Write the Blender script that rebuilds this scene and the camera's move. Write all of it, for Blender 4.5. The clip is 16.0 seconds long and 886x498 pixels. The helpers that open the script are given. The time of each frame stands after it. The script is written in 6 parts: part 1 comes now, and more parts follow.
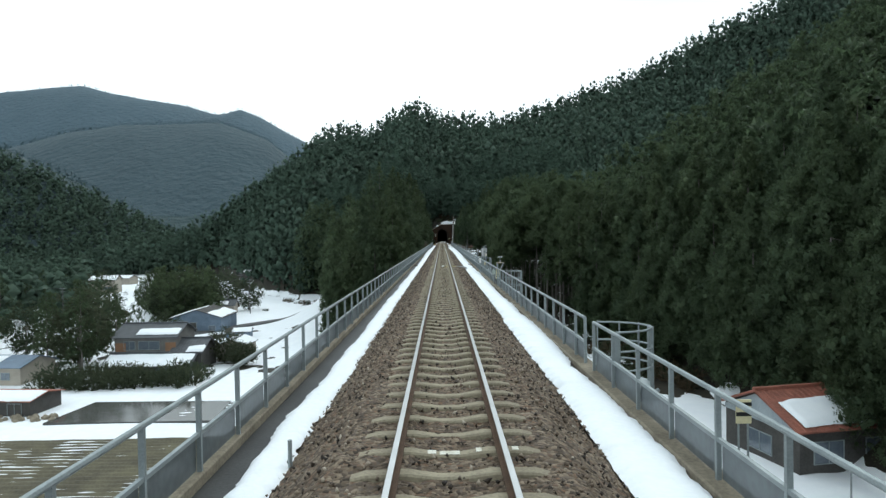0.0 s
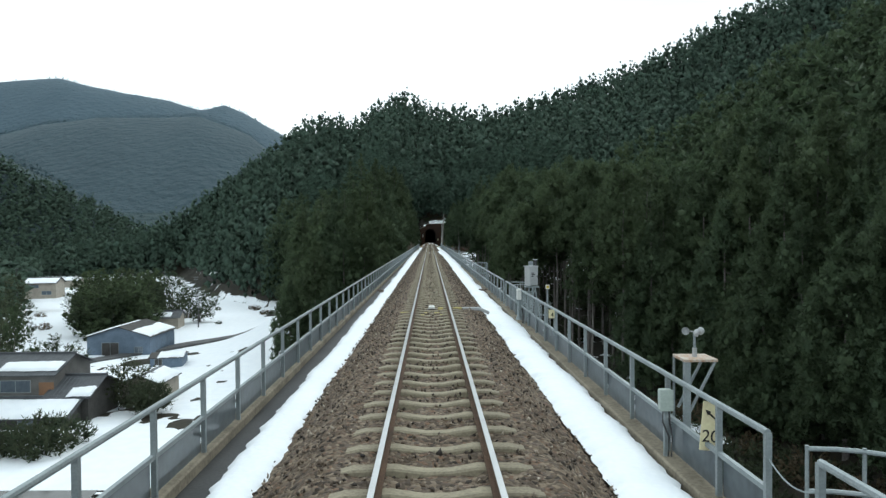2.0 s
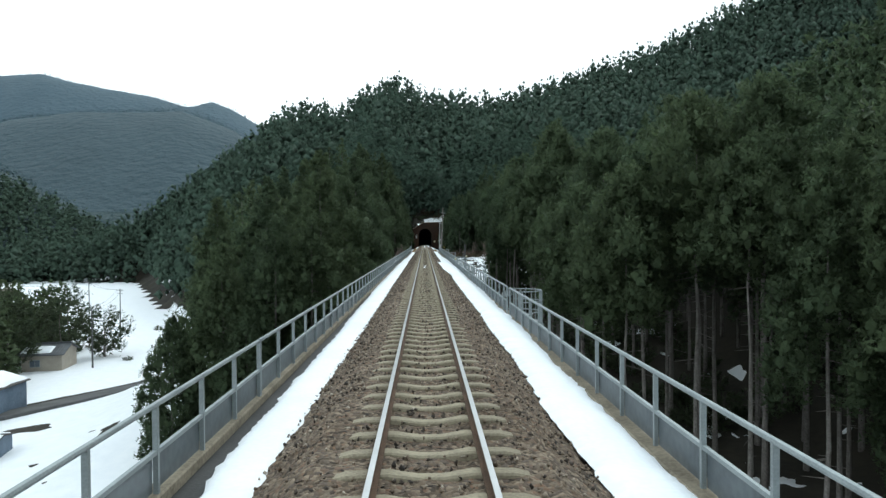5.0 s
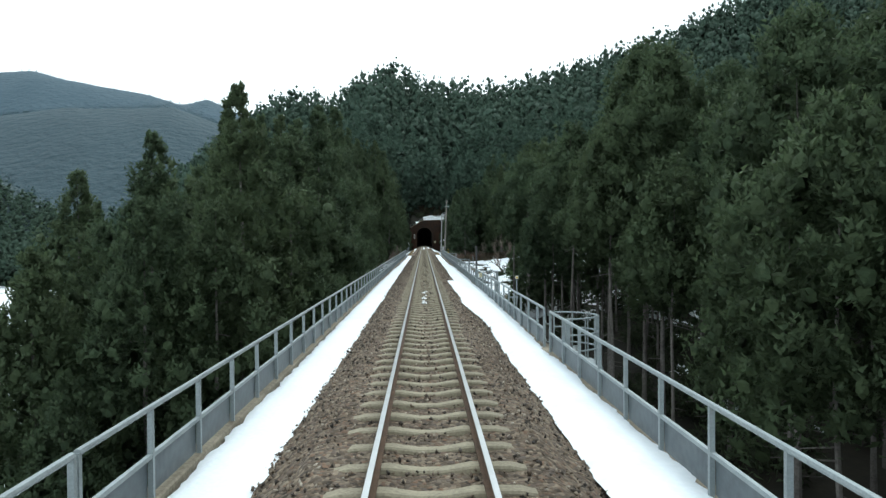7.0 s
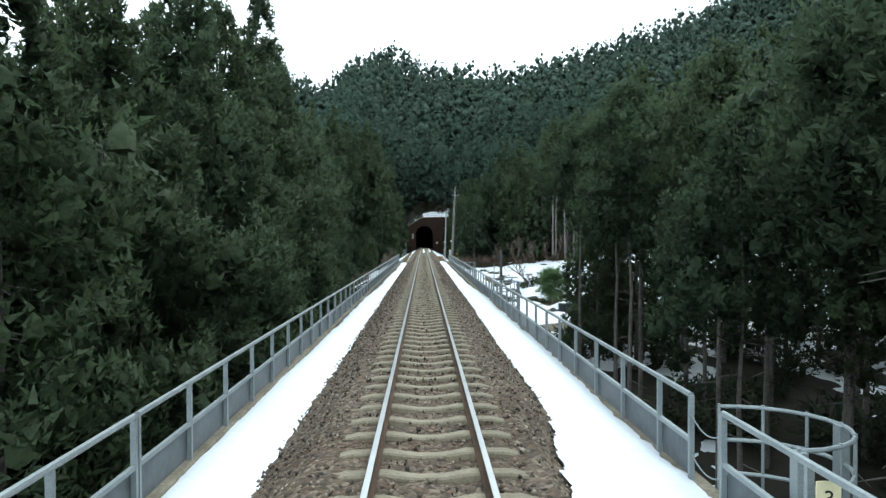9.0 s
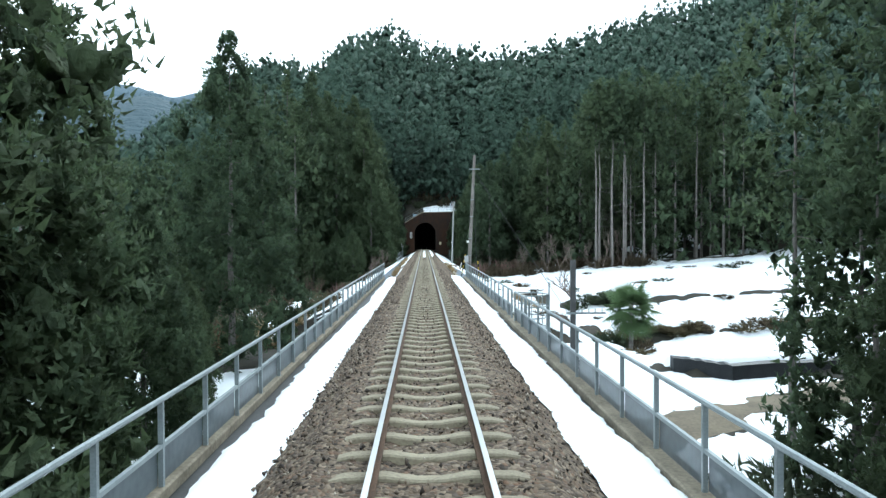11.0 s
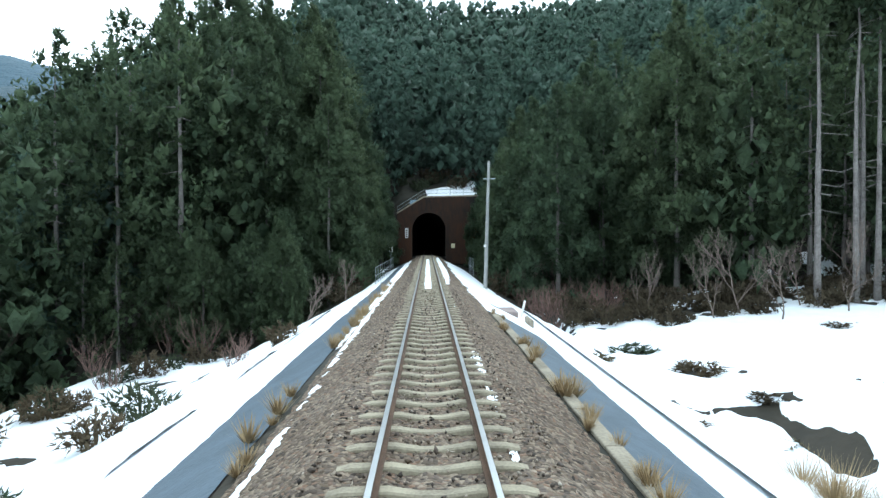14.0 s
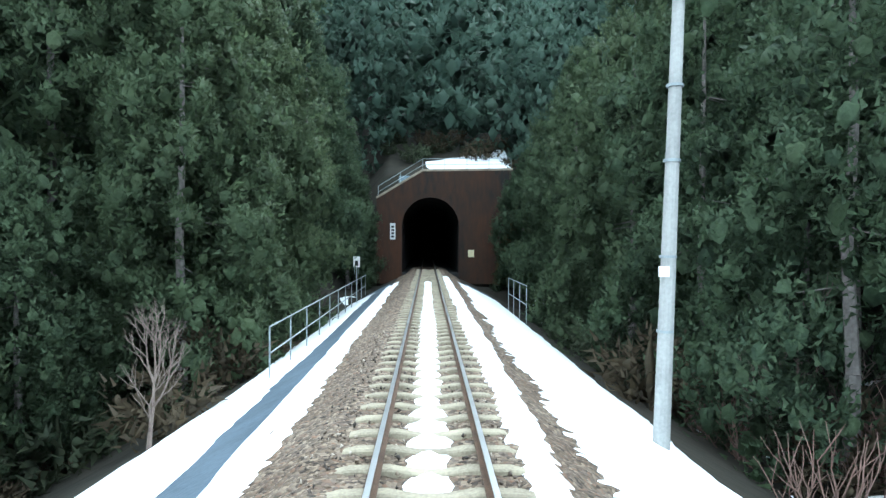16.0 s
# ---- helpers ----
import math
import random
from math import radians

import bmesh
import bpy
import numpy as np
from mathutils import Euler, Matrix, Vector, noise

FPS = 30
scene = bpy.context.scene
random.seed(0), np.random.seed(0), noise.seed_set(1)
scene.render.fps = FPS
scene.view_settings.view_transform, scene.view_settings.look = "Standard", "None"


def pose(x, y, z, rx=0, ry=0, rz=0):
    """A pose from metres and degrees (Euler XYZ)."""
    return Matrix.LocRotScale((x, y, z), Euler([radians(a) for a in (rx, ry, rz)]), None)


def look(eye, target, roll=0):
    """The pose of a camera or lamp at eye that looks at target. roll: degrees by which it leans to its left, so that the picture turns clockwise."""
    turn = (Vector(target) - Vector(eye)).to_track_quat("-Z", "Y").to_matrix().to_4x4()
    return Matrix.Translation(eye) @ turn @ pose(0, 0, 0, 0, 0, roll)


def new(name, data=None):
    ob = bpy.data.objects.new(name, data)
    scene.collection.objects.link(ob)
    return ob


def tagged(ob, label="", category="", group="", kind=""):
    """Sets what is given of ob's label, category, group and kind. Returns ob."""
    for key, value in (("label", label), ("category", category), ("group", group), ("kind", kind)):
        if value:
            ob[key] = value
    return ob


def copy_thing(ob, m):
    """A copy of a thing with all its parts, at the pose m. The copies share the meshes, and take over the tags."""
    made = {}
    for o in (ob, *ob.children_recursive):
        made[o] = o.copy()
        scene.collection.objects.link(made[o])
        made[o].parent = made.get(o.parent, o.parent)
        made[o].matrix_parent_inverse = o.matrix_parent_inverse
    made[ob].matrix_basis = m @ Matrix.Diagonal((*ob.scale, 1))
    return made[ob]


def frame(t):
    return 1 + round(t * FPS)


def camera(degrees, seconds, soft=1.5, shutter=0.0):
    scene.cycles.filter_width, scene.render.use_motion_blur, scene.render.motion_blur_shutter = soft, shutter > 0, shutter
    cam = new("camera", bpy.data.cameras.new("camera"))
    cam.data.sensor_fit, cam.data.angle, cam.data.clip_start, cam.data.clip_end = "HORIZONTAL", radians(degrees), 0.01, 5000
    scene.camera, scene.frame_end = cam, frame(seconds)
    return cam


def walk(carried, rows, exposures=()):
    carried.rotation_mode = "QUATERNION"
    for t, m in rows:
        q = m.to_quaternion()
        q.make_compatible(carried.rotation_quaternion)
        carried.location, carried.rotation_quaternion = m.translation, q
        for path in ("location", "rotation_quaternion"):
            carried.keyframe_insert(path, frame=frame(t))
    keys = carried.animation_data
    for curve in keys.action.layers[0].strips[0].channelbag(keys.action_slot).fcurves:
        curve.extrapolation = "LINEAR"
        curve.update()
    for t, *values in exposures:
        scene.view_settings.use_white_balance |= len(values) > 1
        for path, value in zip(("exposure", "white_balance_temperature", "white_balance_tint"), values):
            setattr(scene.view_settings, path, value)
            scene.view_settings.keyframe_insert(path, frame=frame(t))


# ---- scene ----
cam = camera(70.0, 16.0, soft=1.4)
EYE_X, EYE_Z = -0.046, 2.179
# seconds, metres along the track, yaw, pitch, roll
ROWS = [
    (0.0, 0.00, -0.11, -1.10, 1.02),
    (0.5, 7.12, -0.49, -1.12, 0.86),
    (1.0, 14.24, -0.78, -1.09, 0.57),
    (1.5, 22.30, -1.07, -1.11, 0.40),
    (2.0, 29.28, -1.21, -1.05, 0.47),
    (2.5, 36.98, -1.33, -1.10, 0.58),
    (3.0, 44.54, -1.47, -1.02, 0.33),
    (3.5, 51.60, -1.59, -0.97, 0.49),
    (4.0, 59.13, -1.64, -0.93, 0.35),
    (6.5, 95.63, -1.74, -0.93, 0.61),
    (7.0, 102.80, -1.75, -0.92, 0.49),
    (7.5, 110.96, -1.78, -0.93, 0.53),
    (8.0, 118.00, -1.73, -0.91, 0.52),
    (8.5, 125.50, -1.74, -0.88, 0.23),
    (9.0, 133.06, -1.76, -0.88, 0.25),
    (11.5, 171.90, -1.66, -0.91, 0.16),
    (12.0, 180.23, -1.65, -0.91, -0.02),
    (12.5, 189.09, -1.53, -1.11, -0.13),
    (13.0, 198.19, -1.46, -1.06, 0.23),
    (13.5, 206.59, -1.39, -0.91, 0.26),
    (14.0, 216.06, -1.41, -0.91, 0.18),
    (14.5, 225.31, -1.39, -0.90, 0.31),
    (15.0, 234.84, -1.33, -0.84, 0.34),
    (15.5, 243.91, -1.37, -0.68, 0.26),
    (16.0, 252.53, -1.38, -0.65, -0.31),
]
walk(cam, [(t, pose(EYE_X, y, EYE_Z, 90 + pitch, roll, yaw)) for t, y, yaw, pitch, roll in ROWS],
     [(0.0, 0.45, 5900, 2), (4.0, 0.55, 5900, 2), (6.5, 0.72, 5850, 1), (8.0, 0.85, 5850, 1), (9.0, 1.0, 5700, 1), (11.5, 1.42, 5500, 1), (12.5, 1.42, 5450, 1), (14.5, 1.4, 5400, 1), (16.0, 2.25, 5300, 1)])

# ---- sky, sun ----
world = bpy.data.worlds.new("overcast_sky")
scene.world = world
world.use_nodes = True
wn, wl = world.node_tree.nodes, world.node_tree.links
wn.clear()
w_out, w_bg = wn.new("ShaderNodeOutputWorld"), wn.new("ShaderNodeBackground")
w_sky = wn.new("ShaderNodeTexSky")
w_sky.sky_type, w_sky.sun_disc = "NISHITA", False
w_sky.sun_elevation, w_sky.sun_rotation = radians(38), radians(-25)
w_sky.dust_density, w_sky.ozone_density = 6.0, 1.0
w_sat = wn.new("ShaderNodeHueSaturation")
w_sat.inputs["Saturation"].default_value = 0.2
w_sat.inputs["Value"].default_value = 0.035
w_mix = wn.new("ShaderNodeMix")
w_mix.data_type = "RGBA"
w_mix.inputs["Factor"].default_value = 0.8
w_co, w_map, w_noise, w_ramp = (wn.new("ShaderNodeTexCoord"), wn.new("ShaderNodeMapping"), wn.new("ShaderNodeTexNoise"), wn.new("ShaderNodeValToRGB"))
w_map.inputs["Scale"].default_value = (1.0, 1.0, 4.0)
w_noise.inputs["Scale"].default_value, w_noise.inputs["Detail"].default_value = 2.2, 6
w_ramp.color_ramp.elements[0].color, w_ramp.color_ramp.elements[1].color = (0.86, 0.93, 0.95, 1), (1.06, 1.07, 1.06, 1)
w_ramp.color_ramp.elements[0].position, w_ramp.color_ramp.elements[1].position = 0.3, 0.65
wl.new(w_co.outputs["Generated"], w_map.inputs["Vector"])
wl.new(w_map.outputs["Vector"], w_noise.inputs["Vector"])
wl.new(w_noise.outputs["Fac"], w_ramp.inputs["Fac"])
wl.new(w_sky.outputs["Color"], w_sat.inputs["Color"])
wl.new(w_sat.outputs["Color"], w_mix.inputs["A"])
wl.new(w_ramp.outputs["Color"], w_mix.inputs["B"])
wl.new(w_mix.outputs["Result"], w_bg.inputs["Color"])
w_bg.inputs["Strength"].default_value = 1.0
wl.new(w_bg.outputs["Background"], w_out.inputs["Surface"])
sun = new("sun", bpy.data.lights.new("sun", "SUN"))
sun.data.energy, sun.data.angle, sun.data.color = 0.6, radians(25), (1.0, 0.96, 0.9)
sun.matrix_world = look((0, 0, 100), (-60, -90, 0))


# ---- materials ----
def material(name, base, dark=None, scale=3.0, rough=0.85, metal=0.0, bump=0.3, fine=40.0, bump_dist=0.01, alpha=1.0, coords="Object", spec=0.3):
    """A surface of two tones mixed by coarse and fine noise, with fine relief."""
    m = bpy.data.materials.new(name)
    m.use_nodes = True
    n, l = m.node_tree.nodes, m.node_tree.links
    b = n["Principled BSDF"]
    dark = dark or tuple(c * 0.6 for c in base)
    tc = n.new("ShaderNodeTexCoord")
    a, f = n.new("ShaderNodeTexNoise"), n.new("ShaderNodeTexNoise")
    a.inputs["Scale"].default_value, a.inputs["Detail"].default_value = scale, 5
    f.inputs["Scale"].default_value, f.inputs["Detail"].default_value = fine, 4
    mx, ramp, cm = n.new("ShaderNodeMath"), n.new("ShaderNodeValToRGB"), n.new("ShaderNodeMath")
    mx.operation = "MULTIPLY_ADD"
    mx.inputs[1].default_value = 0.45
    cm.operation = "MULTIPLY"
    cm.inputs[1].default_value = 0.6
    ramp.color_ramp.elements[0].position, ramp.color_ramp.elements[1].position = 0.36, 0.66
    ramp.color_ramp.elements[0].color, ramp.color_ramp.elements[1].color = (*dark, 1), (*base, 1)
    for tex in (a, f):
        l.new(tc.outputs[coords], tex.inputs["Vector"])
    l.new(a.outputs["Fac"], cm.inputs[0])
    l.new(f.outputs["Fac"], mx.inputs[0])
    l.new(cm.outputs[0], mx.inputs[2])
    l.new(mx.outputs[0], ramp.inputs["Fac"])
    l.new(ramp.outputs["Color"], b.inputs["Base Color"])
    b.inputs["Roughness"].default_value, b.inputs["Metallic"].default_value, b.inputs["Alpha"].default_value = rough, metal, alpha
    b.inputs["Specular IOR Level"].default_value = spec
    if bump:
        bp = n.new("ShaderNodeBump")
        bp.inputs["Strength"].default_value, bp.inputs["Distance"].default_value = bump, bump_dist
        l.new(f.outputs["Fac"], bp.inputs["Height"])
        l.new(bp.outputs["Normal"], b.inputs["Normal"])
    return m


def foliage(name, a, b, c, fine=2.0, bump=0.0):
    """Leaf colours that change from tree to tree and from tuft to tuft."""
    m = material(name, a, b, scale=0.35, fine=fine, bump=bump, bump_dist=0.15, rough=0.65, spec=0.2)
    n, l = m.node_tree.nodes, m.node_tree.links
    bsdf = n["Principled BSDF"]
    ramp = bsdf.inputs["Base Color"].links[0].from_node
    geo, mix, mul, inf, add = n.new("ShaderNodeNewGeometry"), n.new("ShaderNodeMix"), n.new("ShaderNodeMath"), n.new("ShaderNodeObjectInfo"), n.new("ShaderNodeMath")
    mix.data_type = "RGBA"
    mul.operation, add.operation = "MULTIPLY", "MULTIPLY_ADD"
    mul.inputs[1].default_value = 0.35
    add.inputs[1].default_value = 0.4
    mix.inputs["B"].default_value = (*c, 1)
    l.new(geo.outputs["Random Per Island"], mul.inputs[0])
    l.new(inf.outputs["Random"], add.inputs[0])
    l.new(mul.outputs[0], add.inputs[2])
    l.new(add.outputs[0], mix.inputs["Factor"])
    l.new(ramp.outputs["Color"], mix.inputs["A"])
    l.new(mix.outputs["Result"], bsdf.inputs["Base Color"])
    # sprays let part of the light through
    thin, blend = n.new("ShaderNodeBsdfTranslucent"), n.new("ShaderNodeMixShader")
    blend.inputs["Fac"].default_value = 0.5
    l.new(mix.outputs["Result"], thin.inputs["Color"])
    l.new(bsdf.outputs["BSDF"], blend.inputs[1])
    l.new(thin.outputs["BSDF"], blend.inputs[2])
    l.new(blend.outputs["Shader"], n["Material Output"].inputs["Surface"])
    return m


def pebbles(name, tones, size, relief):
    """Broken stone: each stone has a tone of its own, with dark gaps."""
    m = bpy.data.materials.new(name)
    m.use_nodes = True
    n, l = m.node_tree.nodes, m.node_tree.links
    b = n["Principled BSDF"]
    tc, v, e, ramp, sep, bp, no, mx = (n.new("ShaderNodeTexCoord"), n.new("ShaderNodeTexVoronoi"), n.new("ShaderNodeTexVoronoi"), n.new("ShaderNodeValToRGB"),
                                       n.new("ShaderNodeSeparateColor"), n.new("ShaderNodeBump"), n.new("ShaderNodeTexNoise"), n.new("ShaderNodeMix"))
    v.inputs["Scale"].default_value = e.inputs["Scale"].default_value = 1 / size
    e.feature = "F1"
    no.inputs["Scale"].default_value, no.inputs["Detail"].default_value = 0.7, 4
    for tex in (v, e, no):
        l.new(tc.outputs["Object"], tex.inputs["Vector"])
    l.new(v.outputs["Color"], sep.inputs["Color"])
    l.new(sep.outputs[0], ramp.inputs["Fac"])
    els = ramp.color_ramp.elements
    while len(els) < len(tones):
        els.new(0.5)
    for i, tone in enumerate(tones):
        els[i].position, els[i].color = i / (len(tones) - 1), (*tone, 1)
    mx.data_type = "RGBA"
    mx.blend_type = "MULTIPLY"
    mx.inputs["Factor"].default_value = 0.6
    l.new(ramp.outputs["Color"], mx.inputs["A"])
    r2 = n.new("ShaderNodeValToRGB")
    r2.color_ramp.elements[0].position, r2.color_ramp.elements[1].position = 0.3, 0.7
    r2.color_ramp.elements[0].color, r2.color_ramp.elements[1].color = (0.66, 0.58, 0.5, 1), (1.1, 1.08, 1.05, 1)
    l.new(no.outputs["Fac"], r2.inputs["Fac"])
    l.new(r2.outputs["Color"], mx.inputs["B"])
    l.new(mx.outputs["Result"], b.inputs["Base Color"])
    b.inputs["Roughness"].default_value = 0.92
    b.inputs["Specular IOR Level"].default_value = 0.2
    bp.inputs["Strength"].default_value, bp.inputs["Distance"].default_value, bp.invert = 1.0, relief, True
    l.new(e.outputs["Distance"], bp.inputs["Height"])
    l.new(bp.outputs["Normal"], b.inputs["Normal"])
    return m


M_SNOW = material("snow", (0.88, 0.9, 0.92), (0.8, 0.83, 0.87), scale=0.8, fine=12, bump=0.25, bump_dist=0.03, rough=0.7)
M_BALLAST = pebbles("ballast_stone", [(0.03, 0.025, 0.021), (0.17, 0.132, 0.095), (0.07, 0.056, 0.046), (0.27, 0.22, 0.165), (0.11, 0.09, 0.076), (0.19, 0.125, 0.085)], 0.05, 0.03)
M_SLEEPER = material("sleeper_concrete", (0.33, 0.29, 0.205), (0.17, 0.145, 0.105), scale=2.5, fine=30, bump=0.3)
M_RAILSIDE = material("rusty_rail", (0.16, 0.1, 0.065), (0.08, 0.055, 0.04), scale=3, fine=60, rough=0.8, metal=0.3)
M_RAILTOP = material("polished_rail_head", (0.62, 0.62, 0.62), (0.5, 0.5, 0.5), scale=2, fine=50, rough=0.32, metal=1.0, bump=0.05)
M_STEEL = material("galvanised_steel", (0.34, 0.375, 0.38), (0.22, 0.25, 0.26), scale=2, fine=40, rough=0.55, metal=0.35, bump=0.1)
M_PANEL = material("weathered_panel", (0.15, 0.175, 0.19), (0.085, 0.1, 0.11), scale=1.2, fine=9, rough=0.4, bump=0.05, alpha=0.72)
M_CONCRETE = material("stained_concrete", (0.3, 0.26, 0.195), (0.13, 0.11, 0.08), scale=1.3, fine=18, bump=0.4)
M_DECK = material("wet_deck", (0.09, 0.09, 0.09), (0.05, 0.05, 0.05), scale=1.0, fine=20, rough=0.5, bump=0.3)
M_GROUND = material("winter_ground", (0.04, 0.034, 0.024), (0.018, 0.018, 0.013), scale=0.12, fine=1.5, bump=0.5, bump_dist=0.1)
M_BARK = material("cedar_bark", (0.22, 0.2, 0.185), (0.1, 0.088, 0.08), scale=1.0, fine=8, bump=0.5)
M_CEDAR = foliage("cedar_needles", (0.108, 0.16, 0.088), (0.04, 0.064, 0.042), (0.122, 0.155, 0.072), 5.0, 1.0)
# cedars of the hill: thin haze is mixed into the needle colour
M_FAR = foliage("hazy_cedar_needles", (0.1, 0.158, 0.118), (0.074, 0.122, 0.094), (0.115, 0.16, 0.105))
# ridge needles: the blue of distance haze is put into the base colour
M_FARTHEST = foliage("hazed_far_needles", (0.1, 0.155, 0.19), (0.092, 0.145, 0.178), (0.1, 0.155, 0.185))
M_MIDRIDGE = foliage("hazed_ridge_needles", (0.09, 0.145, 0.165), (0.078, 0.128, 0.148), (0.09, 0.142, 0.156))
M_LEAF = foliage("evergreen_leaves", (0.07, 0.1, 0.055), (0.035, 0.055, 0.035), (0.1, 0.105, 0.06))


# ---- mesh helpers ----
def link(name, me, mat, parent=None, label="", smooth=False):
    ob = new(name, me)
    for m in mat if isinstance(mat, (list, tuple)) else (mat,):
        if me.materials.find(m.name) < 0:
            me.materials.append(m)
    if parent:
        ob.parent = parent
    if label:
        ob["label"] = label
    if smooth:
        me.polygons.foreach_set("use_smooth", np.ones(len(me.polygons), dtype=bool))
    return ob


def part(name, bm, mat, parent=None, label="", smooth=False):
    me = bpy.data.meshes.new(name)
    bm.to_mesh(me)
    bm.free()
    return link(name, me, mat, parent, label, smooth)


def mesh_np(name, verts, faces):
    """A mesh from arrays of vertices and of equal-sided faces."""
    me = bpy.data.meshes.new(name)
    verts, faces = np.asarray(verts, dtype=np.float32), np.asarray(faces, dtype=np.int32)
    k = faces.shape[1]
    me.vertices.add(len(verts))
    me.vertices.foreach_set("co", verts.ravel())
    me.loops.add(faces.size)
    me.loops.foreach_set("vertex_index", faces.ravel())
    me.polygons.add(len(faces))
    me.polygons.foreach_set("loop_start", np.arange(0, faces.size, k, dtype=np.int32))
    me.update(calc_edges=True)
    me.validate()
    return me


def box(bm, x0, x1, y0, y1, z0, z1, bevel=0.0):
    r = bmesh.ops.create_cube(bm, size=1.0)
    for v in r["verts"]:
        v.co = Vector(((x0 + x1) / 2 + v.co.x * (x1 - x0), (y0 + y1) / 2 + v.co.y * (y1 - y0), (z0 + z1) / 2 + v.co.z * (z1 - z0)))
    if bevel:
        edges = list({e for v in r["verts"] for e in v.link_edges})
        bmesh.ops.bevel(bm, geom=edges, offset=bevel, segments=1, affect="EDGES")
    return bm


def tube(bm, a, b, r0, r1=None, sides=8):
    a, b = Vector(a), Vector(b)
    r1 = r0 if r1 is None else r1
    m = Matrix.Translation((a + b) / 2) @ (b - a).to_track_quat("Z", "Y").to_matrix().to_4x4()
    bmesh.ops.create_cone(bm, cap_ends=True, segments=sides, radius1=r0, radius2=r1, depth=(b - a).length, matrix=m)
    return bm


def strip(name, ys, left, right, zl, zr, mat, across=6, hump=0.0, rough=0.0, parent=None, seed=1):
    """A long sheet of material between two wavy lines along y, with some body."""
    u = np.linspace(0, 1, across)
    x = left[:, None] * (1 - u) + right[:, None] * u
    z = zl[:, None] * (1 - u) + zr[:, None] * u + hump * (4 * u * (1 - u)) ** 0.4
    rs = np.random.RandomState(seed)
    z = z + rough * rs.randn(*z.shape)
    z[:, 0] -= 0.03
    z[:, -1] -= 0.03
    verts = np.stack([x, np.repeat(ys[:, None], across, 1), z], -1).reshape(-1, 3)
    i = np.arange((len(ys) - 1) * across).reshape(len(ys) - 1, across)[:, :-1].ravel()
    return link(name, mesh_np(name, verts, np.stack([i, i + 1, i + across + 1, i + across], -1)), mat, parent, smooth=rough == 0)


def hose(bm, pts, rad, sides=6):
    """One bent tube along a row of points."""
    pts = [Vector(p) for p in pts]
    rings = []
    for i, p in enumerate(pts):
        d = (pts[min(i + 1, len(pts) - 1)] - pts[max(i - 1, 0)]).normalized()
        q = d.to_track_quat("Z", "Y")
        rings.append([bm.verts.new(p + q @ Vector((rad * math.cos(a), rad * math.sin(a), 0))) for a in [6.2832 * k / sides for k in range(sides)]])
    for a, b in zip(rings, rings[1:]):
        for k in range(sides):
            bm.faces.new((a[k], a[(k + 1) % sides], b[(k + 1) % sides], b[k]))
    bm.faces.new(rings[0])
    bm.faces.new(rings[-1])
    bmesh.ops.recalc_face_normals(bm, faces=bm.faces)
    return bm


def wavy(ys, amp, seed, scales=((0.35, 0.35), (1.3, 0.4), (5.0, 0.6))):
    rs = np.random.RandomState(seed)
    out = np.zeros_like(ys)
    for period, share in scales:
        k = np.arange(ys.min() - 2 * period, ys.max() + 2 * period, period)
        out += share * np.interp(ys, k, rs.randn(len(k)))
    return amp * out


# ---- the lie of the land ----
def sstep(a, b, v):
    t = np.clip((v - a) / (b - a), 0, 1)
    return t * t * (3 - 2 * t)


def bumps(x, y, size, seed):
    rs = np.random.RandomState(seed)
    out = 0
    for k in range(5):
        a, p = rs.rand() * 6.28, rs.rand() * 6.28
        out = out + np.sin((x * np.cos(a) + y * np.sin(a)) / size * (0.7 + 0.5 * k) + p) / (1 + 0.6 * k)
    return out / 2.2


def terrace(x, y):
    """The way up the terraced field; its banks bend back towards the line."""
    return y - 4 * np.clip(16.5 - x, 0, 3)


def floor_height(x, y):
    near = sstep(-44, -22, x)
    rise = -19 + near * (13.2 * sstep(115, 198, y)) + (1 - near) * 3.0 * sstep(250, 420, y)
    rise = rise + 5.0 * sstep(4, 24, x) * (1 - sstep(120, 200, y))
    wall = np.where(x < 16.7, 197.9 + (16.7 - x) * 1.1, 197.9 + (x - 16.7) * 0.2)
    rise = rise + 1.05 * sstep(0, 0.9, y - wall) * sstep(12.5, 15.0, x) * (1 - sstep(212, 242, y)) * (1 - sstep(60, 80, x))
    rise = rise + np.clip(x - 10, 0, 14) * 0.22 * sstep(200, 230, y) + np.clip(-x - 8, 0, 40) * -0.1 * sstep(205, 230, y)
    steps = np.interp(terrace(x, y), [198, 206, 214, 217, 219.5, 223, 227.2, 229, 245, 258, 275], [-5.8, -6.8, -7.5, -7.2, -5.8, -5.5, -5.2, -4.2, -3.3, -2.7, -2.2]) + 0.06 * np.clip(x - 16, 0, 40)
    w = sstep(7, 10, x) * sstep(200, 205, y) * (1 - sstep(262, 275, y))
    return rise * (1 - w) + steps * w


def hill_foot(x):
    return np.interp(x, [-230, -183, -150, -84, -60, -28, -10, 0, 12, 25, 60, 330], [425, 425, 420, 288, 262, 264, 282, 300, 296, 280, 262, 230])


def wood_edge(y):
    return np.interp(y, [-300, 0, 50, 63, 80, 94, 104, 112, 180, 192, 251, 256, 268, 290, 330], [34, 30.5, 30.5, 30, 28, 25, 16, 9, 8, 95, 95, 24, 15, 10, 10])


def slope_foot(y):
    return np.interp(y, [-300, 0, 70, 96, 112, 180, 192, 258, 285, 310, 330], [34, 27, 26, 27, 30, 30, 95, 90, 50, 14, 10])


